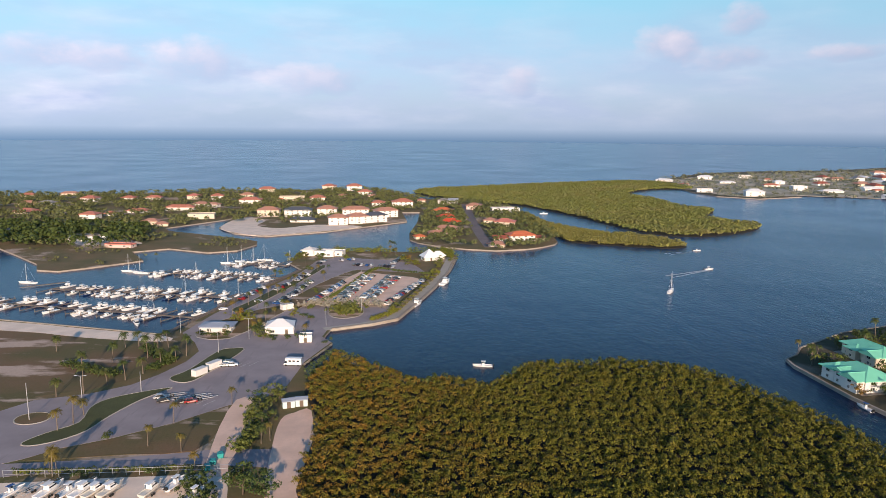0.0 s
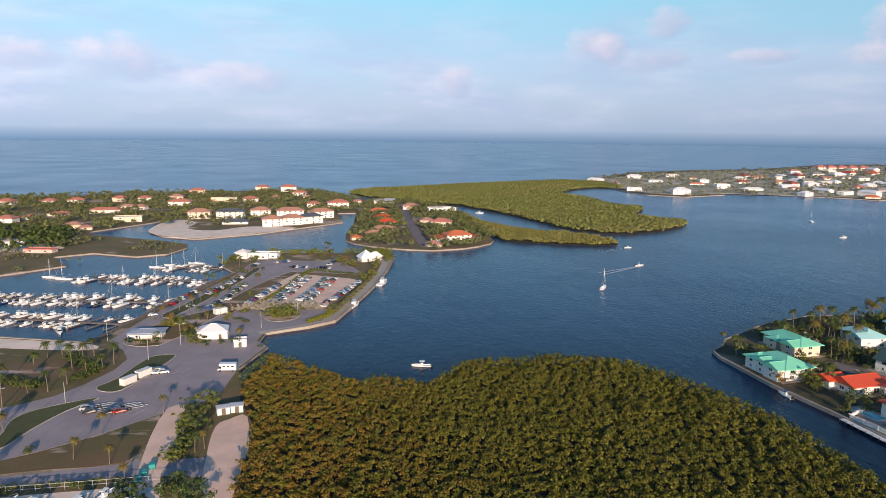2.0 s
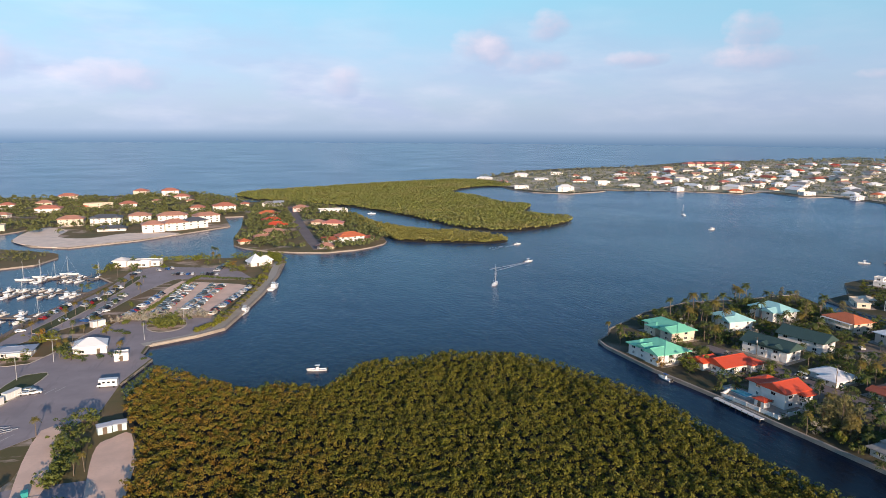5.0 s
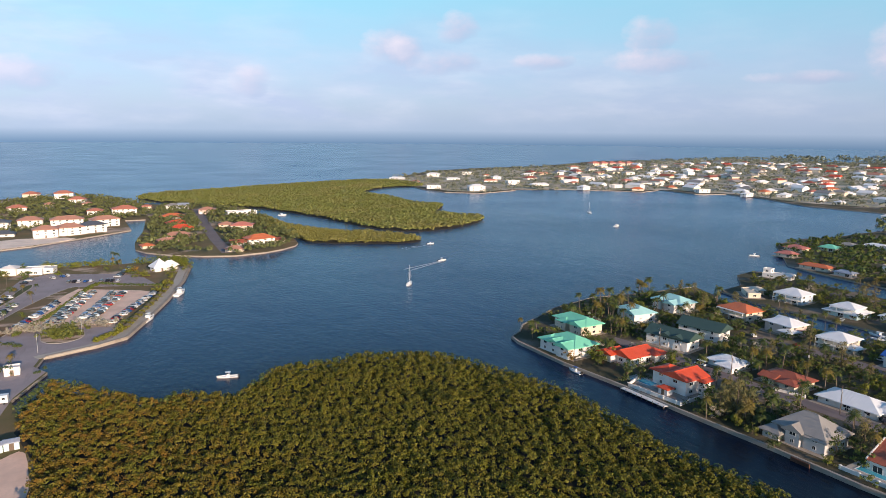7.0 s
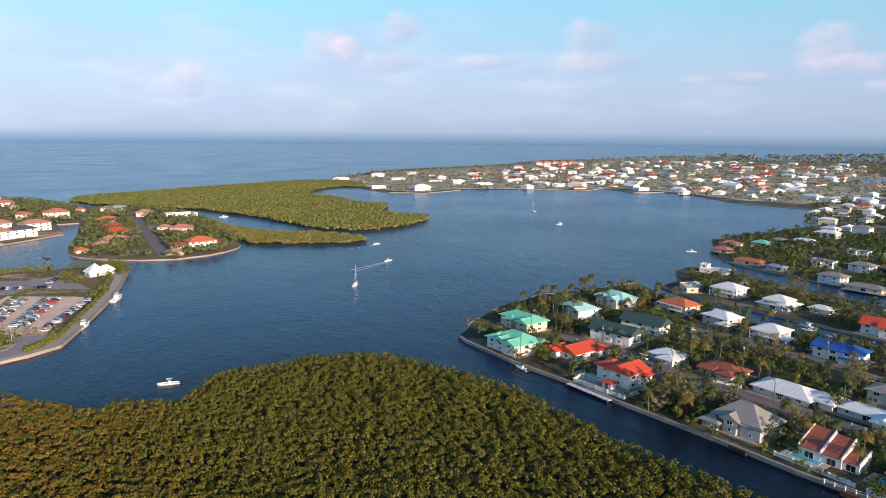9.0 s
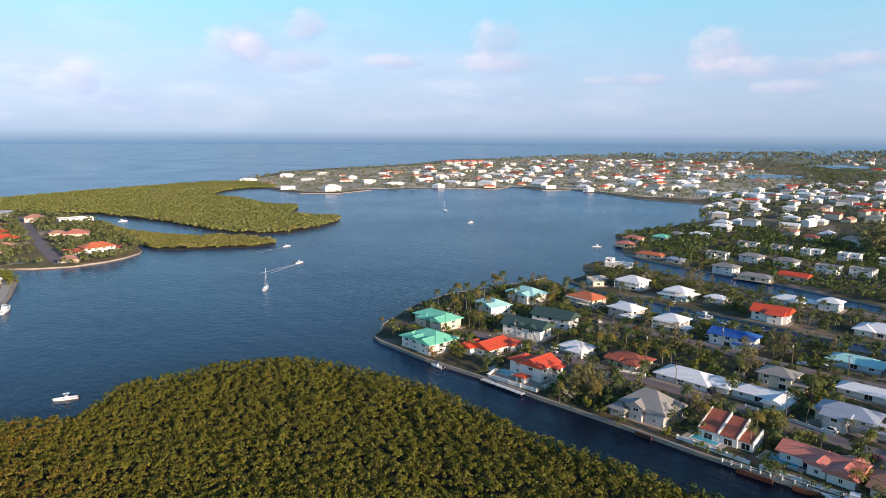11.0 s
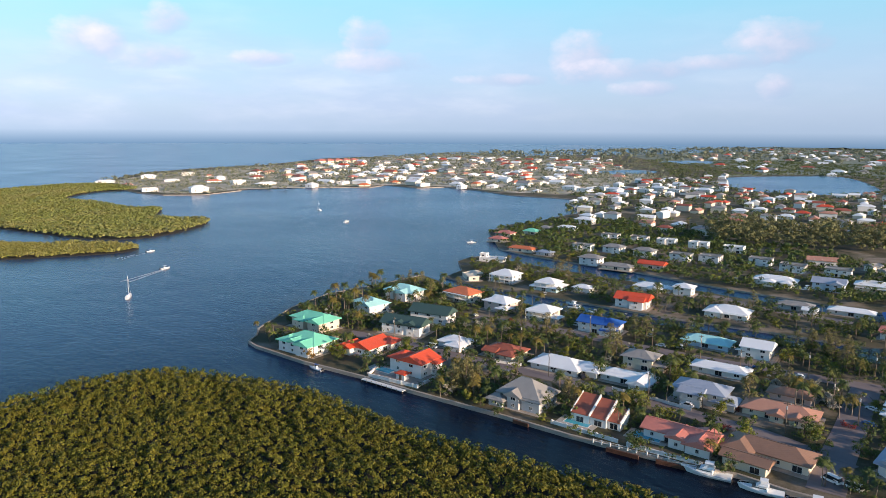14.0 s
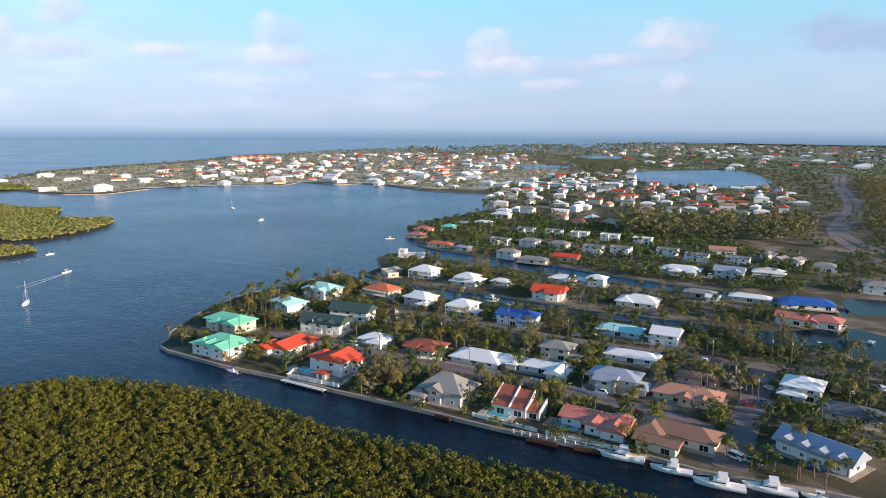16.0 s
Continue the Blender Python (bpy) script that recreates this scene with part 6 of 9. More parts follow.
for cx, cy, rx, ry, label in ((-47, 330, 8.5, 11, "round traffic island with dense bushes"), (-125.7, 202, 5.2, 4.6, "small round traffic island with a flagpole")):
    kerbed("roundabout", [(cx + rx * math.cos(k * math.pi / 14), cy + ry * math.sin(k * math.pi / 14)) for k in range(28)], FIELD, label)
for step, (line, width, name) in enumerate(((STREET_ONE, 7.5, "street"), (STREET_TWO, 7.5, "street"), (STREET_THREE, 6.5, "street"), (STREET_FOUR, 6.5, "street"), (STREET_CROSS, 9.0, "street"), (HIGHWAY, 9.0, "highway"), (HIGHWAY_WEST, 8.5, "highway"), (ISLAND_ROAD, 9.0, "street"))):
    paved("road", strip(soften(line, 3, False), width), STREET, 0.05 + 0.006 * step, "pale worn asphalt " + name + " between houses")

# grass and car-park markings
LINE = plain("road_paint", (0.62, 0.60, 0.55), 0.8, 0.1)
marks = [beam([(-84.5 + 2.9 * k, 246.6 + 1.2 * k), (-82.2 + 2.9 * k, 251.6 + 1.2 * k)], 0.16, LAND + 0.02, LAND + 0.058) for k in range(5)]
marks += [beam([(-96 + 2.7 * k, 219.5 - 0.9 * k), (-93.5 + 2.7 * k, 224 - 0.9 * k)], 0.16, LAND + 0.02, LAND + 0.058) for k in range(8)]
tagged(new("parking_lines", mesh_of("parking_lines", *joined(marks), LINE)), "faded white parking bay lines", "road marking", kind="structure")

# quay: stone coping and low wall round the peninsula, posts along the walkway
quay = [(8.5, 478), (4.2, 436), (-4.6, 387), (-14.4, 346), (-21.4, 319.6), (-32, 310.8), (-49.6, 301.6)]
tagged(new("quay_wall", mesh_of("quay_wall", *beam(quay, 1.3, LAND - 1.6, LAND + 0.35), CONCRETE)), "pale concrete quay wall along the lagoon", "seawall", kind="structure")
walk_line = [(x - 3.4, y - 0.5) for x, y in quay]
paved("promenade", strip(walk_line, 4.6), KERB, 0.085, "pale paved promenade along the quay", "promenade")
tagged(new("quay_wall", mesh_of("quay_wall", *beam([(-420, 340.3)] + [(x, y + 0.4) for x, y in SHORE_MARINA[1:4]], 0.8, LAND - 1.6, LAND + 0.3), CONCRETE)), "long concrete seawall of the marina basin", "seawall", kind="structure")
basin = SHORE_MARINA[3:9]
tagged(new("boardwalk", mesh_of("boardwalk", *beam([(x - 1.4, y) for x, y in basin], 2.8, LAND - 0.25, LAND + 0.12), DOCK)), "timber boardwalk along the marina basin", "boardwalk", kind="structure")
shore = [(x - 0.3, y) for x, y in SHORE_SUBURB[:20]]
tagged(new("quay_wall", mesh_of("quay_wall", *beam(shore, 0.8, LAND - 1.8, LAND + 0.28), CONCRETE)), "weathered concrete seawall along the canal", "seawall", kind="structure")


def fence(name, line, gap, height, posts, rail, label, category="fence", boards=False):
    """Posts and rails (or a mesh of boards) along a line, each a part."""
    root = new(name)
    pts = [np.array(p, float) for p in soften(line, 1, False)]
    x0, y0 = pts[0]
    root.location = (x0, y0, LAND)
    for a, b in zip(pts[:-1], pts[1:]):
        n = max(int(np.linalg.norm(b - a) / gap), 1)
        for k in range(n):
            p = a + (b - a) * k / n - pts[0]
            part("post", POST_MESHES[posts], root, at=pose(p[0], p[1], 0) @ Matrix.Diagonal((1, 1, height, 1)))
        for z in (0.45, 0.95) if not boards else (0.5,):
            v, f = beam([a - pts[0], b - pts[0]], 0.07 if not boards else 0.05, height * z - (0.04 if not boards else height * 0.45), height * z + (0.04 if not boards else height * 0.45))
            part("rail" if not boards else "panel", mesh_of("rail", v, f, rail), root)
    return tagged(root, label, category)


POST_MESHES = {"wood": mesh_of("post", *block(-0.09, 0.09, -0.09, 0.09, 0, 1.0), POLEWOOD), "steel": mesh_of("post", *block(-0.05, 0.05, -0.05, 0.05, 0, 1.0), METAL),
               "white": mesh_of("post", *joined([block(-0.16, 0.16, -0.16, 0.16, 0, 0.94), block(-0.22, 0.22, -0.22, 0.22, 0.94, 1.0)]), FRAME)}
fence("quay_fence", [(x + 0.4, y) for x, y in basin[:-1]], 3.2, 1.0, "wood", POLEWOOD, "timber post fence beside the marina road")
fence("yard_fence", [(-112, 165.5), (-98, 166.0), (-78, 167.6), (-62, 169.2), (-55, 169.8)], 3.0, 2.0, "steel", METAL, "wire mesh fence of the boat yard with steel posts")
fence("garden_wall", [(203, 128), (205, 112), (205.5, 100)], 3.4, 1.2, "white", FRAME, "low white garden wall with square pillars", "wall", True)
fence("garden_wall", [(186, 176), (190, 160)], 3.4, 1.0, "white", CREAM, "low cream garden wall by the street", "wall", True)
fence("pool_fence", [(162.5, 108), (166, 96), (169, 84.5)], 2.4, 1.2, "white", FRAME, "white balustrade along the canal wall", "balustrade")

# hedges: clipped, of many leaves
def hedge(line, width, height, leaves, label, seed):
    pts = np.array(soften(line, 12, False))
    rng = np.random.default_rng(seed)
    n = max(int(sum(np.linalg.norm(np.diff(pts, axis=0), axis=1)) * width * 2.2), 20)
    p = pts[rng.integers(0, len(pts), n)] + rng.uniform(-width / 2, width / 2, (n, 2))
    return thicket("hedge", p, LAND + rng.uniform(0.2, height - 0.3, n), np.full(n, 0.55), leaves, 16, seed, label, "hedge", 0.4)


hedge([(-66, 337), (-58, 365), (-52, 395), (-46, 425), (-42, 436)], 2.2, 1.6, L_MID, "long clipped green hedge beside the car park", 21)
hedge([(-40, 437), (-25, 428), (-8, 422)], 2.0, 1.4, L_MID, "clipped green hedge at the end of the car park", 22)
hedge([(-110, 167.3), (-97, 167.9), (-80, 169.2), (-66, 170.6)], 1.2, 1.6, L_MID, "overgrown green hedge along the yard fence", 23)
hedge([(-79.5, 289), (-73, 288.5)], 2.0, 1.4, L_BRIGHT, "square clipped hedge before the office", 24)
hedge([(-106, 292.5), (-97, 290.5)], 1.6, 1.2, L_MID, "low hedge in front of the marina hut", 25)
g = np.random.default_rng(5).normal(size=(90, 2)) * (4.0, 5.0) + (-47, 331)
thicket("roundabout_bushes", g, LAND + np.random.default_rng(6).uniform(0.5, 3.0, 90), np.full(90, 1.1), L_MID, 22, 26, "dense green bushes on the round traffic island", "bushes", 0.34)
hedge([(-74, 499), (-55, 500), (-35, 497)], 3.5, 3.2, L_BRIGHT, "bushes along the north shore of the peninsula", 27)
hedge([(-25, 498), (-5, 499), (4, 494), (5, 478)], 4.5, 4.0, L_BRIGHT, "tall bushes round the point of the peninsula", 28)
hedge([(-33, 316), (-25, 328), (-19, 350), (-10, 390), (-3, 425)], 2.6, 1.8, L_BRIGHT, "flowering hedge beside the promenade", 29)
hedge([(-100, 470), (-96, 485), (-98, 493)], 4.0, 3.6, L_MID, "bushes beside the clubhouse", 30)
hedge([(-120, 272), (-112, 262), (-104, 256), (-108, 246)], 5.0, 1.8, L_DARK, "low dark undergrowth below the palms", 31)
hedge([(-142, 252), (-128, 245), (-118, 240)], 5.0, 1.5, L_DARK, "low dark undergrowth below the palms", 32)
hedge([(-60, 205), (-56, 196), (-55, 186), (-58, 182)], 4.5, 3.0, L_MID, "dense bushes between the sand track and the clearing", 33)
hedge([(-62, 164), (-60, 158), (-56, 152)], 7.0, 3.4, L_DARK, "dense dark bushes at the yard corner", 34)

# ---- boats, cars and marina furniture ----
def hull_mesh(length, beam_w, free, mat, sailing=False):
    """A moulded hull with a raked bow, chine, gunwale and sunken deck; bow to +x, waterline at z = 0."""
    verts, faces, n = [], [], 9
    for i in range(n):
        u = i / (n - 1)
        x = -length / 2 + length * u
        full = (1 - max(0, (u - 0.45) / 0.55) ** 2.2) if not sailing else math.sin(math.pi * (0.18 + 0.80 * u)) ** 0.7
        full = max(full, 0.02)
        b, sheer = beam_w / 2 * full, free * (0.78 + 0.5 * u * u)
        rake = 0.07 * length * u**4
        for y, z, dx in ((0, -0.5, -rake * 0.6), (b * 0.78, -0.05, 0), (b, sheer * 0.55, rake * 0.5), (b, sheer, rake), (b * 0.86, sheer, rake * 0.95), (b * 0.84, sheer - 0.25, rake * 0.9), (0, sheer - 0.22, rake * 0.9)):
            verts.append((x + dx, y, z))
        for y, z, dx in ((b * 0.84, sheer - 0.25, rake * 0.9), (b * 0.86, sheer, rake * 0.95), (b, sheer, rake), (b, sheer * 0.55, rake * 0.5), (b * 0.78, -0.05, 0)):
            verts.append((x + dx, -y, z))
    m = 12
    for i in range(n - 1):
        for k in range(m):
            faces.append((i * m + k, i * m + (k + 1) % m, (i + 1) * m + (k + 1) % m, (i + 1) * m + k))
    faces.append(tuple(range(m)))
    faces.append(tuple(range((n - 1) * m, n * m))[::-1])
    return mesh_of("hull", verts, faces, mat)


def wedge(x0, x1, y, z0, z1, front=0.6, back=0.15, narrow=0.86):
    """A cabin-like block: raked front and back, sides leaning in; front to +x."""
    h = z1 - z0
    v = [(x0, -y, z0), (x1, -y * 0.9, z0), (x1, y * 0.9, z0), (x0, y, z0), (x0 + back * h, -y * narrow, z1), (x1 - front * h, -y * narrow * 0.92, z1), (x1 - front * h, y * narrow * 0.92, z1), (x0 + back * h, y * narrow, z1)]
    return v, [(4, 5, 6, 7), (0, 1, 5, 4), (1, 2, 6, 5), (2, 3, 7, 6), (3, 0, 4, 7), (3, 2, 1, 0)]


def leg_frame(x0, x1, y, low, high):
    """Four legs and their top rail as one bent tube."""
    legs = [(x1, -y), (x0, -y), (x0, y), (x1, y)]
    line = []
    for lx, ly in legs:
        line += [(lx, ly, high - 0.03), (lx, ly, low), (lx + 0.01, ly, high - 0.03)]
    return tube(line, [0.045] * len(line), 4)


def cruiser(name, length, label, hull=None, fly=True):
    """A sport cruiser: hull, cabin with a dark window band, flybridge or hardtop, rails."""
    root, b, f = new(name), length * 0.30, length * 0.115
    part("hull", hull_mesh(length, b, f, hull or GEL), root)
    cabin = part("cabin", mesh_of("cabin", *wedge(-length * 0.12, length * 0.28, b * 0.38, f * 0.7, f + 1.25, 1.2, 0.1), GEL), root)
    part("cabin_window", mesh_of("cabin_window", *wedge(-length * 0.10, length * 0.23, b * 0.372, f + 0.40, f + 0.98, 1.25, 0.1), DARKGLASS), cabin, "dark cabin windows")
    z = f + 1.25
    if fly:
        bridge = part("flybridge", mesh_of("flybridge", *joined([wedge(-length * 0.16, length * 0.10, b * 0.40, z, z + 0.16, 0.5, 0.0, 0.97), wedge(-length * 0.13, length * 0.08, b * 0.33, z + 0.16, z + 0.75, 0.7, -0.1)]), GEL), root)
        part("hardtop", mesh_of("hardtop", *wedge(-length * 0.13, length * 0.06, b * 0.33, z + 1.75, z + 1.86, 0.3, 0.3), GEL), bridge)
        part("top_frame", mesh_of("top_frame", *leg_frame(length * -0.11, length * 0.03, b * 0.27, z + 0.6, z + 1.76), METAL), bridge)
    else:
        part("hardtop", mesh_of("hardtop", *wedge(-length * 0.22, length * 0.10, b * 0.36, z + 0.35, z + 0.46, 0.3, 0.3), GEL), root)
        part("top_frame", mesh_of("top_frame", *leg_frame(length * -0.2, length * 0.05, b * 0.30, f * 0.7, z + 0.36), METAL), root)
    part("bow_rail", mesh_of("bow_rail", *joined([beam([(length * 0.12, s * b * 0.44), (length * 0.35, s * b * 0.33), (length * 0.53, s * 0.08)], 0.05, f * 1.25 + 0.5, f * 1.25 + 0.56) for s in (-1, 1)]), METAL), root)
    return tagged(root, label, "boat", "boats in the marina")


def console_boat(name, length, label, top=None, hull=None):
    """An open boat with a centre console, T-top and outboards."""
    root, b, f = new(name), length * 0.31, length * 0.10
    part("hull", hull_mesh(length, b, f, hull or GEL), root)
    console = part("console", mesh_of("console", *wedge(-length * 0.08, length * 0.10, b * 0.18, f * 0.6, f + 0.95, 0.4, 0.0), GEL), root)
    part("windscreen", mesh_of("windscreen", *wedge(-length * 0.02, length * 0.075, b * 0.17, f + 0.95, f + 1.35, 0.5, 0.2), DARKGLASS), console)
    part("t_top", mesh_of("t_top", *wedge(-length * 0.15, length * 0.13, b * 0.30, f + 1.75, f + 1.85, 0.3, 0.3), top or GEL), root)
    part("top_frame", mesh_of("top_frame", *leg_frame(length * -0.07, length * 0.07, b * 0.2, f * 0.6, f + 1.76), METAL), root)
    for sy in (-0.35, 0.35):
        part("outboard", mesh_of("outboard", *moved(wedge(-0.35, 0.35, 0.22, f * 0.4, f + 0.55, 0.2, 0.2), -length / 2 - 0.25, sy), RUBBER), root)
    return tagged(root, label, "boat", "boats in the marina")


def sailboat(name, length, label):
    """A sloop with furled sails: hull, coachroof, mast, boom, stays."""
    root, b, f = new(name), length * 0.28, length * 0.085
    part("hull", hull_mesh(length, b, f, GEL, True), root)
    coach = part("coachroof", mesh_of("coachroof", *wedge(-length * 0.12, length * 0.22, b * 0.30, f * 0.7, f + 0.55, 1.0, 0.3), GEL), root)
    part("cabin_window", mesh_of("cabin_window", *wedge(-length * 0.08, length * 0.15, b * 0.292, f + 0.15, f + 0.38, 1.0, 0.3), DARKGLASS), coach)
    mast = length * 1.25
    pole = part("mast", mesh_of("mast", *tube([(length * 0.08, 0, f), (length * 0.08, 0, mast)], [0.13, 0.10], 8), METAL), root)
    boom = part("boom", mesh_of("boom", *tube([(length * 0.08, 0, f + 1.3), (-length * 0.28, 0, f + 1.25)], [0.07, 0.07], 6), METAL), root)
    part("furled_sail", mesh_of("furled_sail", *tube([(length * 0.06, 0, f + 1.5), (-length * 0.12, 0, f + 1.48), (-length * 0.27, 0, f + 1.4)], [0.10, 0.18, 0.08], 8), CANVAS if length < 12 else GEL), boom)
    for end in ((length * 0.5, 0, f * 1.25), (-length * 0.48, 0, f), (length * 0.06, b * 0.45, f), (length * 0.06, -b * 0.45, f)):
        part("stay", mesh_of("stay", *tube([end, (length * 0.08, 0, mast * 0.97)], [0.022, 0.022], 4), METAL), root)
    for s in (-1, 1):
        part("spreader", mesh_of("spreader", *tube([(length * 0.08, 0, mast * 0.55), (length * 0.08, s * 0.9, mast * 0.55)], [0.04, 0.03], 4), METAL), pole)
    return tagged(root, label, "sailboat", "boats in the marina")


BOAT_MAKERS = [lambda: cruiser("motor_yacht", 11.5, "white flybridge motor yacht moored at a jetty"), lambda: cruiser("motor_cruiser", 9.0, "white hardtop motor cruiser moored at a jetty", fly=False),
               lambda: console_boat("console_boat", 8.0, "white open fishing boat with T-top"), lambda: cruiser("motor_yacht", 13.5, "large white flybridge yacht at its berth"),
               lambda: console_boat("console_boat", 7.2, "open boat with blue canvas top", CANVAS), lambda: cruiser("motor_cruiser", 10.0, "navy-hulled motor cruiser with hardtop", NAVYGEL, False),
               lambda: sailboat("sailboat", 11.5, "white sailing sloop with furled sails"), lambda: cruiser("motor_cruiser", 8.4, "cream motor cruiser at a finger jetty", CREAMGEL, False)]
BOAT_DRAFT = [None] * len(BOAT_MAKERS)


def boat(k, x, y, heading, z=0.0, label="", group="", size=0.9):
    """Boat of one sort; heading in degrees counter-clockwise from +x."""
    m = pose(x, y, z, 0, 0, heading) @ Matrix.Diagonal((size, size, size * 0.9, 1))
    if BOAT_DRAFT[k] is None:
        BOAT_DRAFT[k] = BOAT_MAKERS[k]()
        ob = BOAT_DRAFT[k]
        ob.matrix_basis = m
    else:
        ob = copy_thing_free(BOAT_DRAFT[k], m)
    return tagged(ob, label, group=group)


def car_body(length, width, high, van=False):
    """A car's body shell: bonnet, tail and roof; front to +x."""
    hw, l = width / 2, length / 2
    side = [(-l, 0.35), (-l, 0.95), (-l + 0.1, 1.0), (-l * 0.45 if not van else -l + 0.2, high), (l * 0.22 if not van else l * 0.55, high), (l * 0.52 if not van else l * 0.78, 1.02), (l - 0.12, 0.88), (l, 0.7), (l, 0.35)]
    verts, n = [], len(side)
    for s in (-1, 1):
        for x, z in side:
            verts.append((x, s * hw * (1 if z < 1.01 else 0.84), z))
    faces = [tuple(range(n)), tuple(range(2 * n - 1, n - 1, -1))] + [(k, (k + 1) % n, n + (k + 1) % n, n + k) for k in range(n)]
    return verts, [tuple(reversed(q)) for q in faces]


def car_glass(length, width, high, van=False):
    """The glazed band round the cabin, a hair proud of the shell."""
    hw, l = width / 2, length / 2
    a, b = (-l * 0.45, l * 0.22) if not van else (-l + 0.2, l * 0.55)
    c, d = (-l + 0.16, l * 0.51) if not van else (-l + 0.06, l * 0.77)
    ring = lambda x0, x1, y, z: [(x0, -y, z), (x1, -y, z), (x1, y, z), (x0, y, z)]
    v = ring(c, d, hw * 0.985, 1.05) + ring(a - 0.03, b + 0.03, hw * 0.862, high - 0.08)
    return v, [(0, 1, 5, 4), (1, 2, 6, 5), (2, 3, 7, 6), (3, 0, 4, 7)]


def wheel_mesh(r):
    v, f = tube([(0, -0.11, 0), (0, 0.11, 0)], [r, r], 12)
    return mesh_of("wheel", v, f + [tuple(range(11, -1, -1))], RUBBER)


WHEEL = wheel_mesh(0.33)
PAINTS = {"white": (0.78, 0.78, 0.77), "silver": (0.42, 0.43, 0.45), "grey": (0.13, 0.14, 0.15), "black": (0.02, 0.02, 0.025), "red": (0.30, 0.02, 0.02), "blue": (0.03, 0.09, 0.26), "tan": (0.34, 0.27, 0.19)}
CAR_DRAFT, CAR_COUNT = {}, 0


def car(x, y, heading, paint=None, form=None, z=LAND + 0.07, group="parked cars", far=False):
    global CAR_COUNT
    CAR_COUNT += 1
    paint = paint or ("white", "grey", "black", "silver", "blue", "grey", "black", "white", "grey", "silver", "red", "black", "silver")[(CAR_COUNT * 5 + CAR_COUNT // 7) % 13]
    form = form or ("saloon", "suv", "saloon", "suv", "suv")[CAR_COUNT % 5]
    m = pose(x, y, z, 0, 0, heading) @ Matrix.Scale(0.92, 4)
    if (paint, form, far) not in CAR_DRAFT:
        l, w, h, van = {"saloon": (4.5, 1.8, 1.45, False), "suv": (4.6, 1.88, 1.75, False), "van": (5.2, 2.0, 2.15, True)}[form]
        mat = PAINT_MATS.get(paint) or PAINT_MATS.setdefault(paint, plain("car_paint_" + paint, PAINTS[paint], 0.25, 0.04))
        root = new("car" if form != "van" else "van")
        part("body", mesh_of("body", *car_body(l, w, h, van), mat), root)
        part("glazing", mesh_of("glazing", *car_glass(l, w, h, van), DARKGLASS), root, "dark tinted car windows")
        for sx in (-0.31, 0.32):
            if far:
                part("axle", mesh_of("axle", *tube([(l * sx, -w / 2 + 0.01, 0.33), (l * sx, w / 2 - 0.01, 0.33)], [0.33, 0.33], 10), RUBBER), root)
                continue
            for sy in (-1, 1):
                part("wheel", WHEEL, root, at=pose(l * sx, sy * (w / 2 - 0.1), 0.33))
        CAR_DRAFT[paint, form, far] = tagged(root, f"{paint} parked {'estate car' if form == 'suv' else form + ' car' if form == 'saloon' else 'passenger van'} on the lot", "car" if form != "van" else "van", group)
        root.matrix_basis = m
        return root
    return copy_thing_free(CAR_DRAFT[paint, form, far], m)


PAINT_MATS = {}


def car_row(x0, y0, x1, y1, slant, fill, seed, z=LAND + 0.07, gap=2.75):
    """Cars side by side along a line, turned by slant from its direction, some bays empty."""
    rng = random.Random(seed)
    n, a = int(math.hypot(x1 - x0, y1 - y0) / gap), math.degrees(math.atan2(y1 - y0, x1 - x0))
    for k in range(n):
        if rng.random() < fill:
            u = (k + 0.5) / n
            car(x0 + (x1 - x0) * u + rng.uniform(-0.3, 0.3), y0 + (y1 - y0) * u + rng.uniform(-0.3, 0.3), a + slant + rng.choice((0, 180)) + rng.uniform(-4, 4), z=z, far=True)


def dock(x0, y0, x1, y1, side_a, side_b, reach, boats, seed, gap=9.5, finger_turn=90):
    """A jetty with finger piers and mooring posts; boats lie between the fingers."""
    rng = random.Random(seed)
    root = new("jetty")
    root.location = (x0, y0, 0)
    long, a = math.hypot(x1 - x0, y1 - y0), math.atan2(y1 - y0, x1 - x0)
    root.rotation_euler = (0, 0, a)
    part("deck", mesh_of("deck", *block(0, long, -0.9, 0.9, 0.45, 0.7), DOCK), root)
    n = int(long / gap)
    for k in range(n + 1):
        for s in (-1, 1):
            if (s > 0 and not side_a) or (s < 0 and not side_b):
                continue
            x, t = (k + 0.1) * gap, math.radians(finger_turn)
            tip = (x + math.cos(t) * reach * s, math.sin(t) * reach * s)
            finger = part("finger_pier", mesh_of("finger_pier", *beam([(x, s * 0.9), tip], 1.0, 0.42, 0.66), DOCK), root)
            part("mooring_post", mesh_of("mooring_post", *tube([(*tip, -1.0), (*tip, 1.9)], [0.15, 0.14], 8), POLEWOOD), finger)
            for j in range(2):
                if k < n and rng.random() < boats:
                    kind = rng.choices(range(8), (5, 5, 5, 3, 2, 2, 2, 3))[0]
                    off = gap * (0.30 if j == 0 else 0.72)
                    r = 6.6 + rng.uniform(-0.4, 0.8)
                    lx, ly = x + off + math.cos(t) * r * s, math.sin(t) * r * s
                    wx, wy = x0 + lx * math.cos(a) - ly * math.sin(a), y0 + lx * math.sin(a) + ly * math.cos(a)
                    boat(kind, wx, wy, math.degrees(a + t) + (0 if s > 0 else 180) + (180 if rng.random() < 0.35 else 0) + rng.uniform(-3, 3), size=rng.uniform(0.68, 0.84))
    return tagged(root, "weathered timber jetty with finger piers", "jetty", "marina jetties")


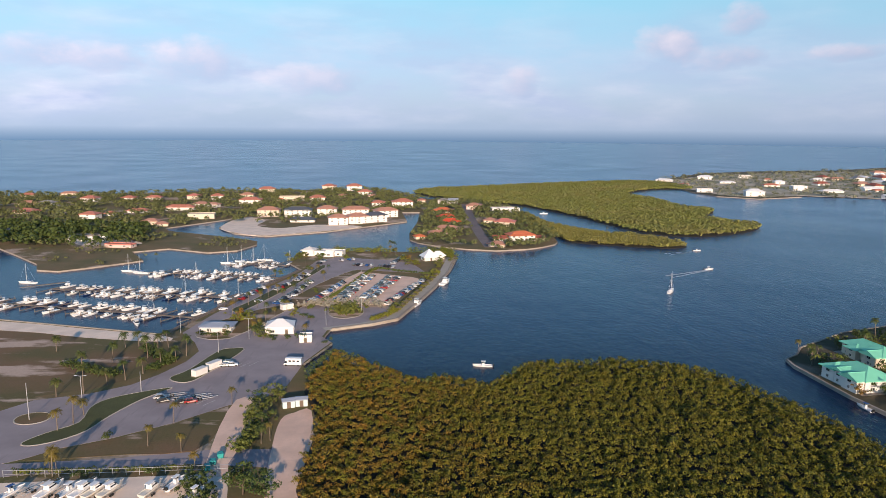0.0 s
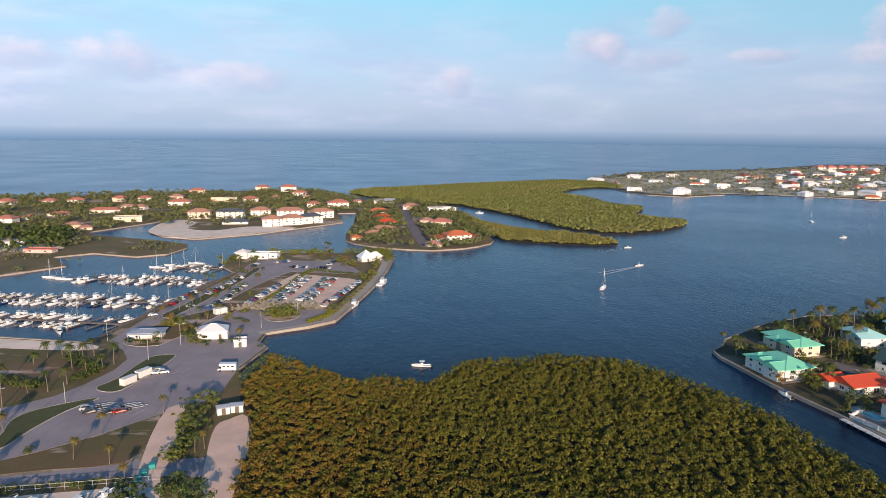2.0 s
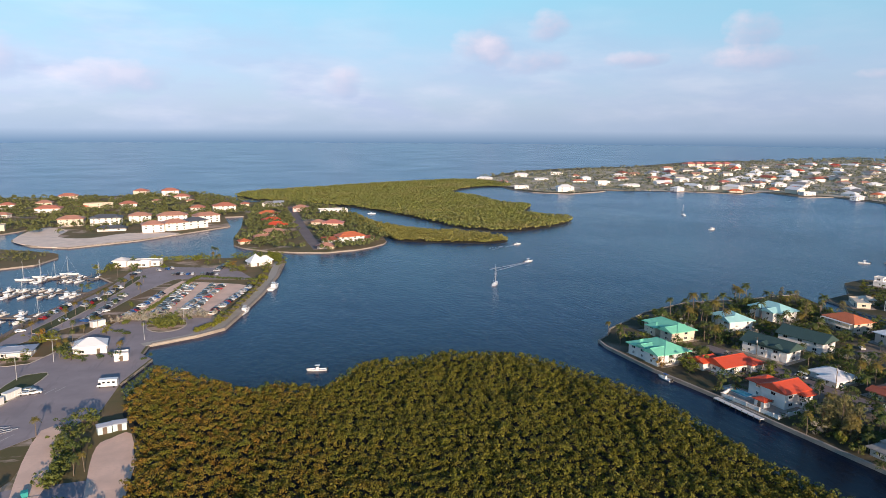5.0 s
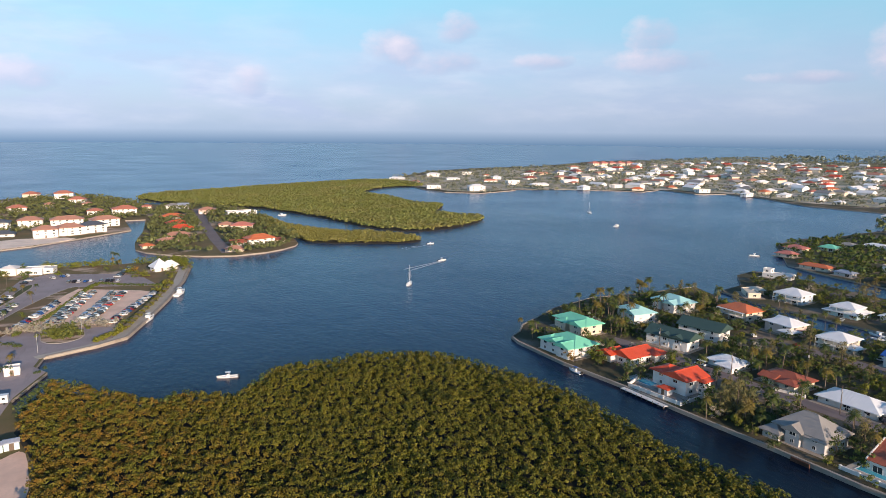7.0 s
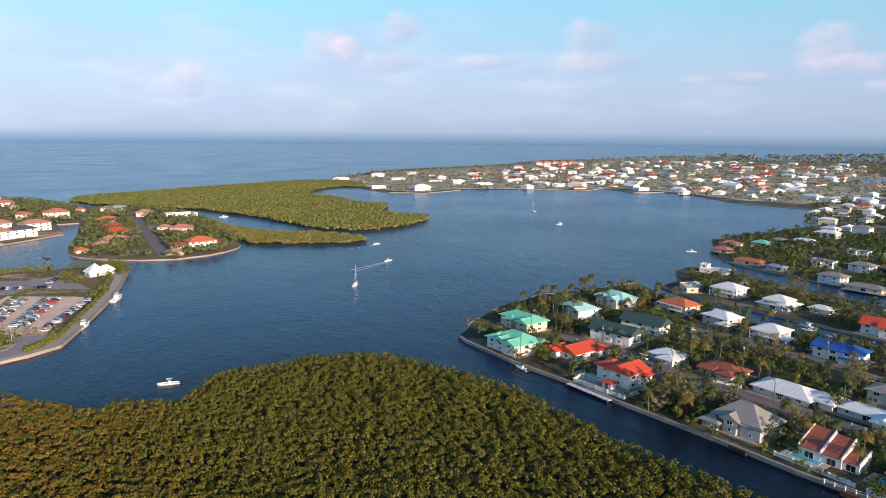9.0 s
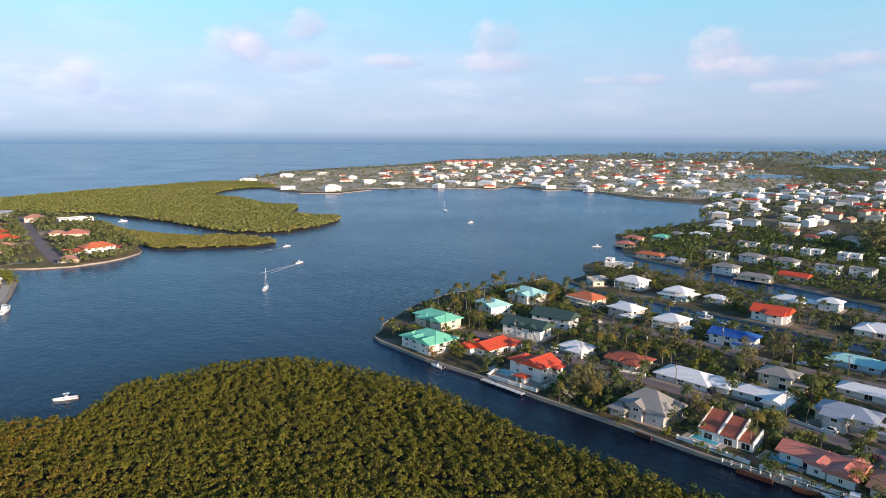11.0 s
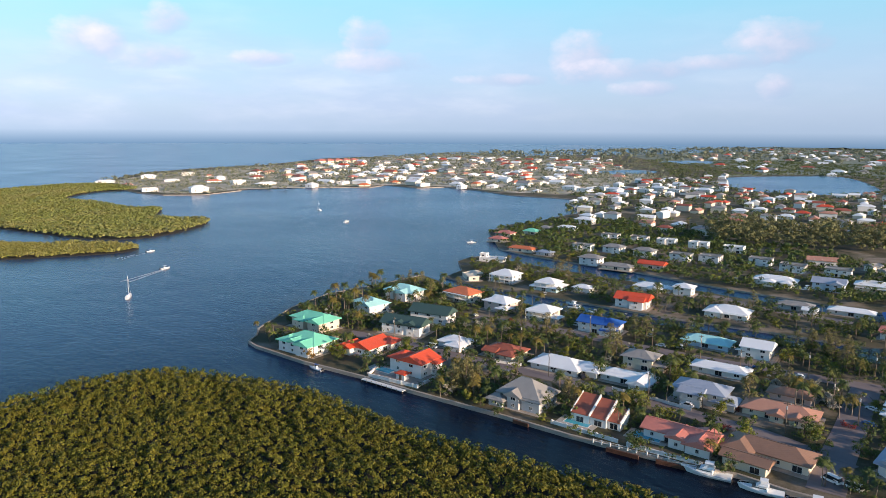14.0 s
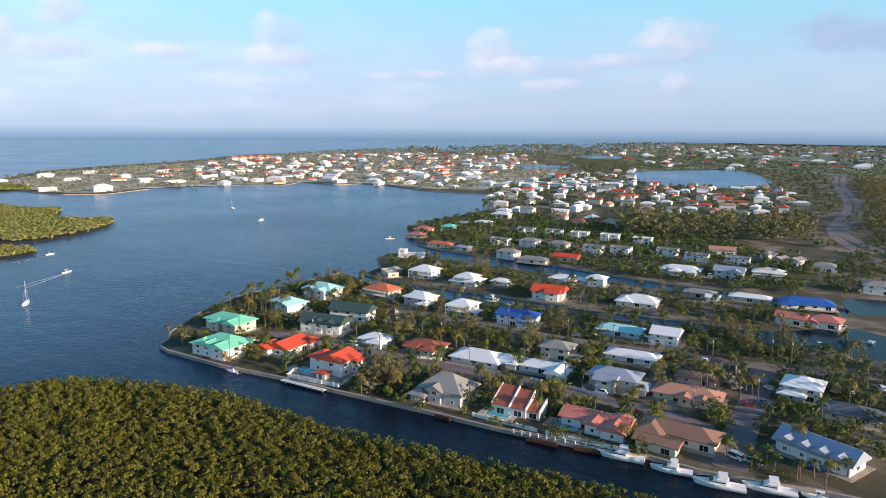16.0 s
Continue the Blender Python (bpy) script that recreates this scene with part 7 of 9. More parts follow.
def lamp_post(x, y, height, label, arms=2):
    root = new("street_lamp")
    root.location = (x, y, LAND)
    part("pole", mesh_of("pole", *tube([(0, 0, 0), (0, 0, height)], [0.13, 0.08], 8), METAL), root)
    for s in (-1, 1)[:arms]:
        arm = part("arm", mesh_of("arm", *tube([(0, 0, height - 0.15), (s * 1.3, 0, height + 0.1)], [0.06, 0.05], 6), METAL), root)
        part("lamp_head", mesh_of("lamp_head", *moved(wedge(-0.4, 0.4, 0.16, 0, 0.14, 0.5, 0.5), s * 1.6, 0, height + 0.04), METAL), arm)
    return tagged(root, label, "street lamp", "street lamps")


POLE_DRAFT = []


def utility_pole(x, y, turn):
    if POLE_DRAFT:
        return copy_thing(POLE_DRAFT[0], pose(x, y, LAND, 0, 0, turn))
    root = new("utility_pole")
    part("pole", mesh_of("pole", *tube([(0, 0, 0), (0, 0, 10.0)], [0.17, 0.12], 8), POLEWOOD), root)
    bar = part("crossarm", mesh_of("crossarm", *block(-1.1, 1.1, -0.07, 0.07, 9.3, 9.45), POLEWOOD), root)
    part("transformer", mesh_of("transformer", *tube([(0.0, 0.35, 7.8), (0.0, 0.35, 8.7)], [0.26, 0.26], 10), METAL), root)
    for sx in (-0.95, 0.0, 0.95):
        part("insulator", mesh_of("insulator", *tube([(sx, 0, 9.45), (sx, 0, 9.65)], [0.06, 0.04], 6), FRAME), bar)
    root.matrix_basis = pose(x, y, LAND, 0, 0, turn)
    POLE_DRAFT.append(tagged(root, "wooden utility pole with crossarm beside the street", "utility pole", "utility poles"))
    return root


def trailer(x, y, heading):
    """A galvanised road trailer for a boat."""
    root = new("boat_trailer")
    root.matrix_basis = pose(x, y, LAND + 0.045, 0, 0, heading)
    part("frame", mesh_of("frame", *joined([block(-3.6, 3.4, s * 0.8 - 0.06, s * 0.8 + 0.06, 0.42, 0.56) for s in (-1, 1)] + [block(q - 0.05, q + 0.05, -0.8, 0.8, 0.43, 0.55) for q in (-3.4, -1.6, 0.2, 2.0, 3.3)] + [block(3.3, 4.9, -0.06, 0.06, 0.43, 0.55)]), METAL), root)
    for q in (-1.2, -0.4):
        for s in (-1, 1):
            part("wheel", WHEEL, root, at=pose(q, s * 1.0, 0.33))
    return tagged(root, "galvanised boat trailer standing empty or under a boat", "trailer", "boat trailers")


def trailer_boat(k, x, y, heading):
    """A boat laid up on a road trailer."""
    trailer(x, y, heading)
    return boat(k, x, y, heading, LAND + 1.12, "white boat laid up on a trailer", "boats in the yard")


PARASOLS = []


def parasol(x, y):
    """A palm-thatch shade on one post."""
    if PARASOLS:
        return copy_thing(PARASOLS[0], pose(x, y, LAND + 0.085, 0, 0, x * 40))
    root = new("thatch_parasol")
    part("post", mesh_of("post", *tube([(0, 0, 0), (0, 0, 2.6)], [0.09, 0.08], 8), POLEWOOD), root)
    n, v = 14, [(0, 0, 3.1)]
    v += [(1.9 * math.cos(k * 6.283 / n), 1.9 * math.sin(k * 6.283 / n), 2.15 + 0.08 * (k % 2)) for k in range(n)]
    v += [(1.8 * math.cos(k * 6.283 / n), 1.8 * math.sin(k * 6.283 / n), 2.05) for k in range(n)] + [(0, 0, 2.8)]
    f = [(0, 1 + k, 1 + (k + 1) % n) for k in range(n)] + [(1 + (k + 1) % n, 1 + k, 1 + n + k, 1 + n + (k + 1) % n) for k in range(n)] + [(1 + 2 * n, 1 + n + (k + 1) % n, 1 + n + k) for k in range(n)]
    part("thatch", mesh_of("thatch", v, f, THATCH), root)
    root.matrix_basis = pose(x, y, LAND + 0.085)
    PARASOLS.append(tagged(root, "round palm-thatch shade on the promenade", "parasol", "promenade shades"))
    return root


THATCH = plain("thatch", (0.17, 0.15, 0.09), 0.95, 0.3, 2.0)


def pool(x, y, turn, w, d):
    root = new("swimming_pool")
    root.matrix_basis = pose(x, y, LAND, 0, 0, turn)
    part("terrace", mesh_of("terrace", *block(-w / 2 - 2.2, w / 2 + 2.2, -d / 2 - 1.6, d / 2 + 1.6, -0.2, 0.10), KERB), root)
    part("rim", mesh_of("rim", *joined([block(-w / 2 - 0.3, w / 2 + 0.3, s * (d / 2 + 0.15) - 0.15, s * (d / 2 + 0.15) + 0.15, 0.10, 0.2) for s in (-1, 1)] + [block(s * (w / 2 + 0.15) - 0.15, s * (w / 2 + 0.15) + 0.15, -d / 2, d / 2, 0.10, 0.2) for s in (-1, 1)]), FRAME), root)
    part("water", mesh_of("water", *block(-w / 2, w / 2, -d / 2, d / 2, 0.101, 0.14), POOL), root, "turquoise pool water")
    return tagged(root, "small turquoise garden pool in a pale terrace", "pool", "garden pools")


# marina buildings
house("marina_office", "white marina office with white hip roof", -71.5, 297, 8, 12, 9.5, 1, "hip", R_WHITE, WHITE, storey=3.1, pitch=0.5, over=0.3)
house("marina_hut", "low white hut with grey metal roof and veranda", -99, 297.5, 2, 13, 7, 1, "hip", R_BLUEGREY, WHITE, storey=2.7, pitch=0.25, porch=-1)
house("marina_clubhouse", "white flat-roofed clubhouse on the basin", -82, 486, -6, 24, 9, 1, "flat", None, WHITE, storey=2.8, wings=((-12, -3, 8, 8, 1.4, "hip"), (3, -5, 7, 6, 1, "flat")))
house("pavilion", "open white pavilion with steep pointed roof", -9.5, 470, 20, 9, 9, 1, "hip", R_WHITE, WHITE, storey=2.4, pitch=1.1, wings=((7, 2, 8, 5, 1, "hip"),))
house("ramp_kiosk", "small white flat-roofed kiosk by the boat ramp", -57.5, 283, 6, 5, 4, 1, "flat", None, WHITE, storey=2.6)


def storage_unit(x, y, turn, w, d, h):
    """A white plant container with ribs, doors and a base."""
    root = new("storage_unit")
    root.matrix_basis = pose(x, y, LAND + 0.14, 0, 0, turn)
    part("body", mesh_of("body", *block(-w / 2, w / 2, -d / 2, d / 2, 0.15, h), WHITE), root)
    part("base", mesh_of("base", *block(-w / 2 - 0.15, w / 2 + 0.15, -d / 2 - 0.15, d / 2 + 0.15, 0, 0.149), KERB), root)
    part("lid", mesh_of("lid", *block(-w / 2 - 0.1, w / 2 + 0.1, -d / 2 - 0.1, d / 2 + 0.1, h, h + 0.12), FRAME), root)
    for k in range(int(w / 1.2)):
        part("rib", mesh_of("rib", *moved(block(-0.05, 0.05, -d / 2 - 0.05, -d / 2, 0.2, h - 0.05), -w / 2 + 0.6 + 1.2 * k, 0), FRAME), root)
    return tagged(root, "white boxy plant container on a grass island", "container", "white containers")


storage_unit(-88.0, 241.5, 62, 5.6, 2.3, 2.3)
storage_unit(-85.2, 249.0, 62, 5.8, 2.3, 2.3)
storage_unit(-77.0, 335.0, 40, 6.0, 2.8, 2.6)


def camper(x, y, turn):
    """A white motor home: box body, cab, windows, wheels."""
    root = new("motor_home")
    root.matrix_basis = pose(x, y, LAND + 0.05, 0, 0, turn)
    part("body", mesh_of("body", *block(-3.4, 1.9, -1.15, 1.15, 0.55, 3.0), GEL), root)
    part("cab", mesh_of("cab", *joined([wedge(1.9, 3.5, 1.05, 0.5, 1.9, 0.9, 0.0), block(1.9, 2.7, -1.1, 1.1, 2.1, 2.95)]), GEL), root)
    part("windscreen", mesh_of("windscreen", *wedge(1.92, 3.2, 1.06, 1.15, 1.85, 0.9, 0.0, 0.9), DARKGLASS), root)
    for q in (-2.2, -0.6, 0.9):
        for s in (-1, 1):
            part("window", mesh_of("window", *moved(block(-0.45, 0.45, -0.02, 0.02, 1.7, 2.3), q, s * 1.16), DARKGLASS), root)
    for q in (-2.2, 2.4):
        for s in (-1, 1):
            part("wheel", WHEEL, root, at=pose(q, s * 1.0, 0.33))
    return tagged(root, "white motor home parked on the apron", "motor home")


camper(-56.5, 252.6, 178)


def shed(x, y, turn, roof, label):
    root = new("shed")
    root.matrix_basis = pose(x, y, LAND, 0, 0, turn)
    part("wall", mesh_of("wall", *block(-1.9, 1.9, -1.4, 1.4, -0.2, 2.2), roof), root)
    part("roof", mesh_of("roof", *hip_roof(3.8, 2.8, 2.45, 0.5, 0.25, True), R_BLUEGREY), root)
    part("door", DOOR, root, at=pose(0, -1.4, 0))
    return tagged(root, label, "shed")


shed(-49.5, 213, 20, AQUAWALL, "weathered pale green shed at the trees' edge")
shed(-45.5, 214.5, 10, AQUAWALL, "weathered pale shed beside another shed")
BIN = plain("teal_plastic", (0.03, 0.34, 0.32), 0.5, 0.1)
for bx, by in ((-60.2, 177.6), (-61.0, 173.5), (-61.4, 170.5)):
    root = new("waste_bin")
    root.matrix_basis = pose(bx, by, LAND, 0, 0, 15)
    part("body", mesh_of("body", *wedge(-0.7, 0.7, 0.9, 0, 1.3, -0.1, -0.1, 1.1), BIN), root)
    part("lid", mesh_of("lid", *wedge(-0.8, 0.8, 1.05, 1.3, 1.42, 0.5, 0.5), BIN), root)
    tagged(root, "teal plastic waste bin beside the track", "bin", "teal bins")

# waterside of the suburb: a timber jetty, rusty sheet piling, satellite dish
dk_line = [(146.5, 197), (149.6, 176)]
jet = new("canal_jetty")
jet.location = (147.0, 196.0, 0)
part("deck", mesh_of("deck", *beam([(-1.6, 0.0), (1.6, -19.5)], 2.0, 0.75, 0.95), FRAME), jet)
for k in range(9):
    part("post", mesh_of("post", *tube([(-2.4 + 0.4 * k, -0.2 - 2.4 * k, -1), (-2.4 + 0.4 * k, -0.2 - 2.4 * k, 1.2)], [0.14, 0.13], 8), POLEWOOD), jet)
tagged(jet, "white timber jetty on piles along the canal wall", "jetty")
for line in ([(158.6, 134.5), (159.4, 129)], [(163.4, 103.5), (165.6, 94.5)], [(167.2, 90), (170.4, 79)]):
    tagged(new("sheet_piling", mesh_of("sheet_piling", *beam([(x - 0.9, y) for x, y in line], 0.5, -1.2, LAND + 0.15), RUST)), "rust-red steel sheet piling on the canal", "sheet piling", kind="structure")

deck_plan = [(148.4, 195.6), (159.2, 202.0), (162.4, 194.0), (157.0, 178.0), (153.6, 176.4)]
HOUSE_PLACES.append((154.5, 189.0, 11.0))
ground("pool_deck", deck_plan, LAND - 0.4, LAND + 0.03, TERRACE, WHITE, "pale paved pool deck above the canal", "deck")
GARDEN_WALLS = (("white pool wall along the canal", [(148.0, 196.4), (153.4, 175.2), (167.7, 178.6)], 1.1), ("white pool wall along the canal", [(148.0, 196.4), (159.0, 202.8)], 1.0),
                ("white garden wall along the street", [(194.2, 175.2), (198.4, 166.0)], 0.9), ("white garden wall along the street", [(200.2, 162.0), (203.4, 146.5)], 1.0),
                ("white seawall parapet by the pools", [(164.4, 124.5), (167.6, 103.0)], 1.0), ("white balustrade above the canal", [(168.0, 100.0), (172.2, 79.5)], 0.95))
for label, line, high in GARDEN_WALLS:
    root = new("garden_wall")
    root.location = (line[0][0], line[0][1], LAND)
    near = [(x - line[0][0], y - line[0][1]) for x, y in line]
    part("wall", mesh_of("wall", *beam(near, 0.3, -0.3, high), WHITE), root)
    part("coping", mesh_of("coping", *beam(near, 0.46, high, high + 0.1), FRAME), root)
    for (ax, ay), (bx, by) in zip(near[:-1], near[1:]):
        for k in range(int(math.hypot(bx - ax, by - ay) / 5) + 1):
            u = k * 5 / math.hypot(bx - ax, by - ay)
            px, py = ax + (bx - ax) * u, ay + (by - ay) * u
            part("pier", mesh_of("pier", *block(px - 0.28, px + 0.28, py - 0.28, py + 0.28, -0.3, high + 0.28), WHITE), root)
    tagged(root, label, "wall", "white garden walls")
cabana = new("cabana")
cabana.matrix_basis = pose(155.6, 185.6, LAND + 0.03, 0, 0, 101)
part("wall", mesh_of("wall", *block(-1.9, 1.9, -1.4, 1.4, -0.1, 2.2), WHITE), cabana)
part("roof", mesh_of("roof", *hip_roof(3.8, 2.8, 2.45, 0.9, 0.5), R_RED), cabana)
part("door", DOOR, cabana, at=pose(0, 1.4, 0, 0, 0, 180))
tagged(cabana, "small white pool cabana with red tile roof", "cabana")

# foam and wake of the running motorboat: ripples that lie on the water
FOAM = plain("foam", (0.74, 0.78, 0.82), 0.6, 0.25, 1.5)
for (ax, ay), (bx, by), n, label in (((172, 446), (142, 426), 300, "long pale wake of a motorboat"), ((190, 518), (165, 505), 30, "short pale wake of a motorboat")):
    rng, pieces = random.Random(n), []
    for k in range(n):
        u = rng.random()
        s = rng.choice((-1, 1)) * (0.4 + 2.4 * u) + rng.uniform(-0.5, 0.5)
        cx, cy, l = ax + (bx - ax) * u - 0.55 * s, ay + (by - ay) * u + 0.83 * s, rng.uniform(0.8, 2.6) * (1.25 - 0.6 * u)
        pieces.append(([(cx - l, cy - 0.3 - 0.6 * l, 0.05), (cx + l, cy + 0.6 * l, 0.05), (cx + l * 0.8, cy + 0.45 + 0.6 * l, 0.06), (cx - l * 0.9, cy + 0.1 - 0.6 * l, 0.06)], [(0, 1, 2, 3)]))
    tagged(new("wake", mesh_of("wake", *joined(pieces), FOAM)), label, "wake", kind="stuff")


# ---- things, place by place ----
# cars on the peninsula
car_row(-69.9, 341.5, -56.8, 398.6, 70, 0.95, 3, LAND + 0.08)
car_row(-55.9, 350.2, -47.5, 413.2, 100, 0.9, 4, LAND + 0.08)
car_row(-52.5, 349.1, -42.5, 415.0, 100, 0.9, 5, LAND + 0.08)
car_row(-42.6, 356.7, -32.0, 412.2, 100, 0.9, 6, LAND + 0.08)
car_row(-38.0, 355.6, -26.8, 410.8, 100, 0.9, 7, LAND + 0.08)
car_row(-29.4, 344.1, -9.1, 411.5, 80, 0.9, 8, LAND + 0.08)
car_row(-84.9, 343.3, -76.1, 397.8, 70, 0.8, 9, LAND + 0.08)
car_row(-105.2, 352.0, -99.6, 382.2, 70, 0.7, 10, LAND + 0.08)
car_row(-95.7, 357.2, -82.4, 416.7, 70, 0.45, 11, LAND + 0.08)
car_row(-70.0, 461.3, -60.2, 467.9, 90, 0.9, 12, LAND + 0.08)
car_row(-59.9, 448.0, -30.6, 441.7, 90, 0.8, 13, LAND + 0.08)
car_row(-33.6, 453.0, -27.3, 480.1, 90, 0.9, 14, LAND + 0.08)
car_row(-82.7, 446.9, -79.8, 462.8, 90, 0.8, 15, LAND + 0.08)

# jetties and moored boats
dock(-100.7, 448.1, -134.7, 454.4, True, True, 9, 0.62, 1, 8.6, 78)
dock(-97.4, 409.7, -181.7, 422.8, True, True, 10, 0.68, 2, 8.6, 78)
dock(-105.0, 358.5, -217.3, 376.6, True, True, 10, 0.7, 3, 8.6, 78)
dock(-117.5, 320.1, -245.3, 348.6, True, True, 10, 0.74, 4, 8.6, 78)
dock(-217.9, 392.4, -235.4, 378.7, False, False, 6, 0, 5, 8.6, 78)

# single boats
boat(3, 1.5, 401.2, 70, 0.0, "large white yacht moored at the quay")
boat(0, -13.2, 349.7, 68, 0.0, "white motor yacht moored at the quay")
boat(2, 15.8, 256.2, 175, 0.0, "white open boat anchored off the mangrove")
boat(6, 128.9, 384.3, 60, 0.0, "white sloop anchored in the lagoon")
boat(6, 440.7, 672.5, 80, 0.0, "distant white sloop anchored in the lagoon")
boat(1, 401.7, 564.9, 20, 0.0, "white cruiser anchored in the lagoon")
boat(2, 174.5, 449.0, 20, 0.0, "small white motorboat running with a wake")
boat(4, 192.5, 521.1, 10, 0.0, "small motorboat running in the lagoon")
boat(1, 108.0, 746.7, -10, 0.0, "white boat moored in the mangrove channel")
boat(1, -140.5, 309.6, -60, 0.0, "white cruiser moored alone near the seawall")
boat(6, -238.6, 391.6, 175, 0.0, "white sloop berthed at the jetty end")
boat(6, -186.1, 420.9, 170, 0.0, "")
boat(6, -195.2, 425.7, 172, 0.0, "")
boat(6, -121.1, 467.1, 178, 0.0, "")
boat(6, -142.1, 454.0, 175, 0.0, "")
boat(6, -134.6, 460.4, 172, 0.0, "")
boat(3, 170.3, 77.2, 108, 0.0, "white sportfishing yacht on the canal wall")
boat(0, 171.9, 63.5, 108, 0.0, "white motor yacht on the canal wall")
boat(3, 172.3, 51.0, 108, 0.0, "large white sportfishing yacht on the canal wall")
boat(3, 178.4, 40.5, 108, 0.0, "white motor yacht berthed by the palms")
boat(2, 182.1, 30.3, 100, 0.0, "")
boat(4, 139.8, 218.0, 100, 0.0, "open boat with blue cover at a small dock")
boat(0, 422.1, 141.3, 100, 0.0, "white yacht on the inner canal")
boat(2, 289.5, 194.6, 95, 0.0, "")
boat(1, 295.0, 212.1, 95, 0.0, "")
boat(1, 303.1, 103.4, 95, 0.0, "")
boat(0, 411.6, 178.3, 100, 0.0, "")
boat(2, 299.5, 234.4, 120, 0.0, "")
boat(4, 290.4, 208.0, 120, 0.0, "")
boat(2, 403.6, 393.3, 150, 0.0, "")
boat(2, 318.1, 58.9, 100, 0.0, "")
boat(1, 334.1, 42.8, 90, 0.0, "")

# boat storage yard
trailer_boat(1, -95.4, 157.2, 74)
trailer_boat(2, -90.6, 157.3, 74)
trailer_boat(1, -87.4, 157.7, 74)
trailer_boat(7, -84.2, 157.4, 68)
trailer_boat(7, -80.8, 157.8, 70)
trailer_boat(7, -71.0, 158.2, 74)
trailer_boat(2, -66.0, 161.1, 72)
trailer_boat(4, -104.0, 156.0, 68)
trailer_boat(2, -59.5, 156.0, 68)

# vehicles by the apron and in the streets
car(-90.9, 215.8, 20, "black", "suv")
car(-93.1, 218.7, 20, "silver", "suv")
car(-84.6, 215.0, 20, "black", "suv")
car(-81.9, 215.5, 20, "red", "suv")
car(-81.7, 250.6, 15, "silver", "saloon")
car(-81.6, 254.5, 15, "grey", "saloon")
car(-79.1, 251.3, 15, "white", "suv")
car(-94.7, 348.8, 30, "white", "saloon")
car(-107.9, 332.5, 30, "white", "saloon")
car(-79.3, 361.6, 40, "white", "saloon")
car(188.6, 205.7, 100, "white", "van", group="cars in the suburb")
car(193.3, 200.2, 120, "white", "saloon", group="cars in the suburb")
car(200.9, 231.7, 100, "white", "suv", group="cars in the suburb")
car(206.6, 233.5, 100, "white", "suv", group="cars in the suburb")
car(193.8, 229.1, 90, "silver", "suv", group="cars in the suburb")
car(188.0, 68.3, 10, "white", "saloon", group="cars in the suburb")
car(197.7, 58.1, 10, "black", "suv", group="cars in the suburb")
car(262.2, 37.6, 30, "white", "suv", group="cars in the suburb")
car(260.8, 34.6, 30, "red", "suv", group="cars in the suburb")
car(269.0, 37.6, 30, "white", "suv", group="cars in the suburb")
car(249.6, 60.1, 70, "white", "saloon", group="cars in the suburb")
car(235.6, 57.1, 70, "blue", "saloon", group="cars in the suburb")
car(208.0, 102.7, 100, "white", "suv", group="cars in the suburb")
car(188.6, 52.7, 75, "white", "van", group="cars in the suburb")
car(188.6, 47.7, 75, "white", "van", group="cars in the suburb")
car(196.1, 33.6, 100, "blue", "saloon", group="cars in the suburb")
car(207.2, 146.3, 60, "blue", "suv", group="cars in the suburb")
car(204.8, 142.3, 60, "black", "suv", group="cars in the suburb")
car(269.8, 152.8, 100, "white", "saloon", group="cars in the suburb")
car(260.9, 142.1, 100, "white", "saloon", group="cars in the suburb")
car(264.2, 135.7, 100, "silver", "suv", group="cars in the suburb")
car(257.3, 104.7, 100, "white", "suv", group="cars in the suburb")
car(260.3, 185.3, 100, "white", "suv", group="cars in the suburb")
car(268.0, 181.0, 100, "red", "saloon", group="cars in the suburb")
car(238.4, 228.8, 60, "white", "saloon", group="cars in the suburb")
car(264.4, 88.3, 100, "white", "saloon", group="cars in the suburb")
car(262.9, 102.5, 100, "blue", "saloon", group="cars in the suburb")
car(247.9, 148.3, 100, "blue", "saloon", group="cars in the suburb")
car(275.3, 30.4, 30, "white", "suv", group="cars in the suburb")
trailer(-89.4, 221.2, 25)
trailer(-86.8, 218.3, 25)
trailer(-81.9, 220.4, 25)
trailer(-79.2, 218.5, 25)
trailer(-67.4, 162.1, 70)
trailer(-54.6, 166.7, 70)
trailer(-100.6, 159.3, 70)

# palms and trees by the marina
tree("coconut_palm", -153.9, 266.8, 0.9)
tree("coconut_palm", -129.0, 272.6, 0.9)
tree("coconut_palm", -124.5, 275.0, 0.9)
tree("coconut_palm", -126.0, 255.2, 0.9)
tree("coconut_palm", -130.1, 240.8, 0.9)
tree("coconut_palm", -112.3, 235.5, 0.9)
tree("coconut_palm", -108.8, 242.0, 0.9)
tree("coconut_palm", -105.7, 250.6, 0.9)
tree("coconut_palm", -102.0, 255.9, 0.9)
tree("coconut_palm", -100.5, 262.7, 0.9)
tree("coconut_palm", -111.7, 273.1, 0.9)
tree("coconut_palm", -128.2, 219.8, 0.9)
tree("coconut_palm", -120.5, 222.5, 0.9)
tree("coconut_palm", -116.3, 230.5, 0.9)
tree("coconut_palm", -114.1, 258.9, 0.9)
tree("coconut_palm", -114.4, 269.4, 0.9)
tree("dry_palm", -113.5, 193.7, 0.8)
tree("dry_palm", -111.4, 198.6, 0.8)
tree("dry_palm", -111.5, 204.9, 0.8)
tree("dry_palm", -99.9, 166.4, 0.8)
tree("dry_palm", -101.5, 167.9, 0.6)
tree("dry_palm", -99.6, 167.9, 0.6)
tree("dry_palm", -82.7, 183.9, 0.6)
tree("dry_palm", -72.1, 180.6, 0.6)
tree("dry_palm", -68.1, 214.4, 0.6)
tree("dry_palm", -81.5, 200.0, 0.6)
tree("dry_palm", -65.0, 171.3, 0.6)
tree("shrub", -96.3, 188.4, 1.2)
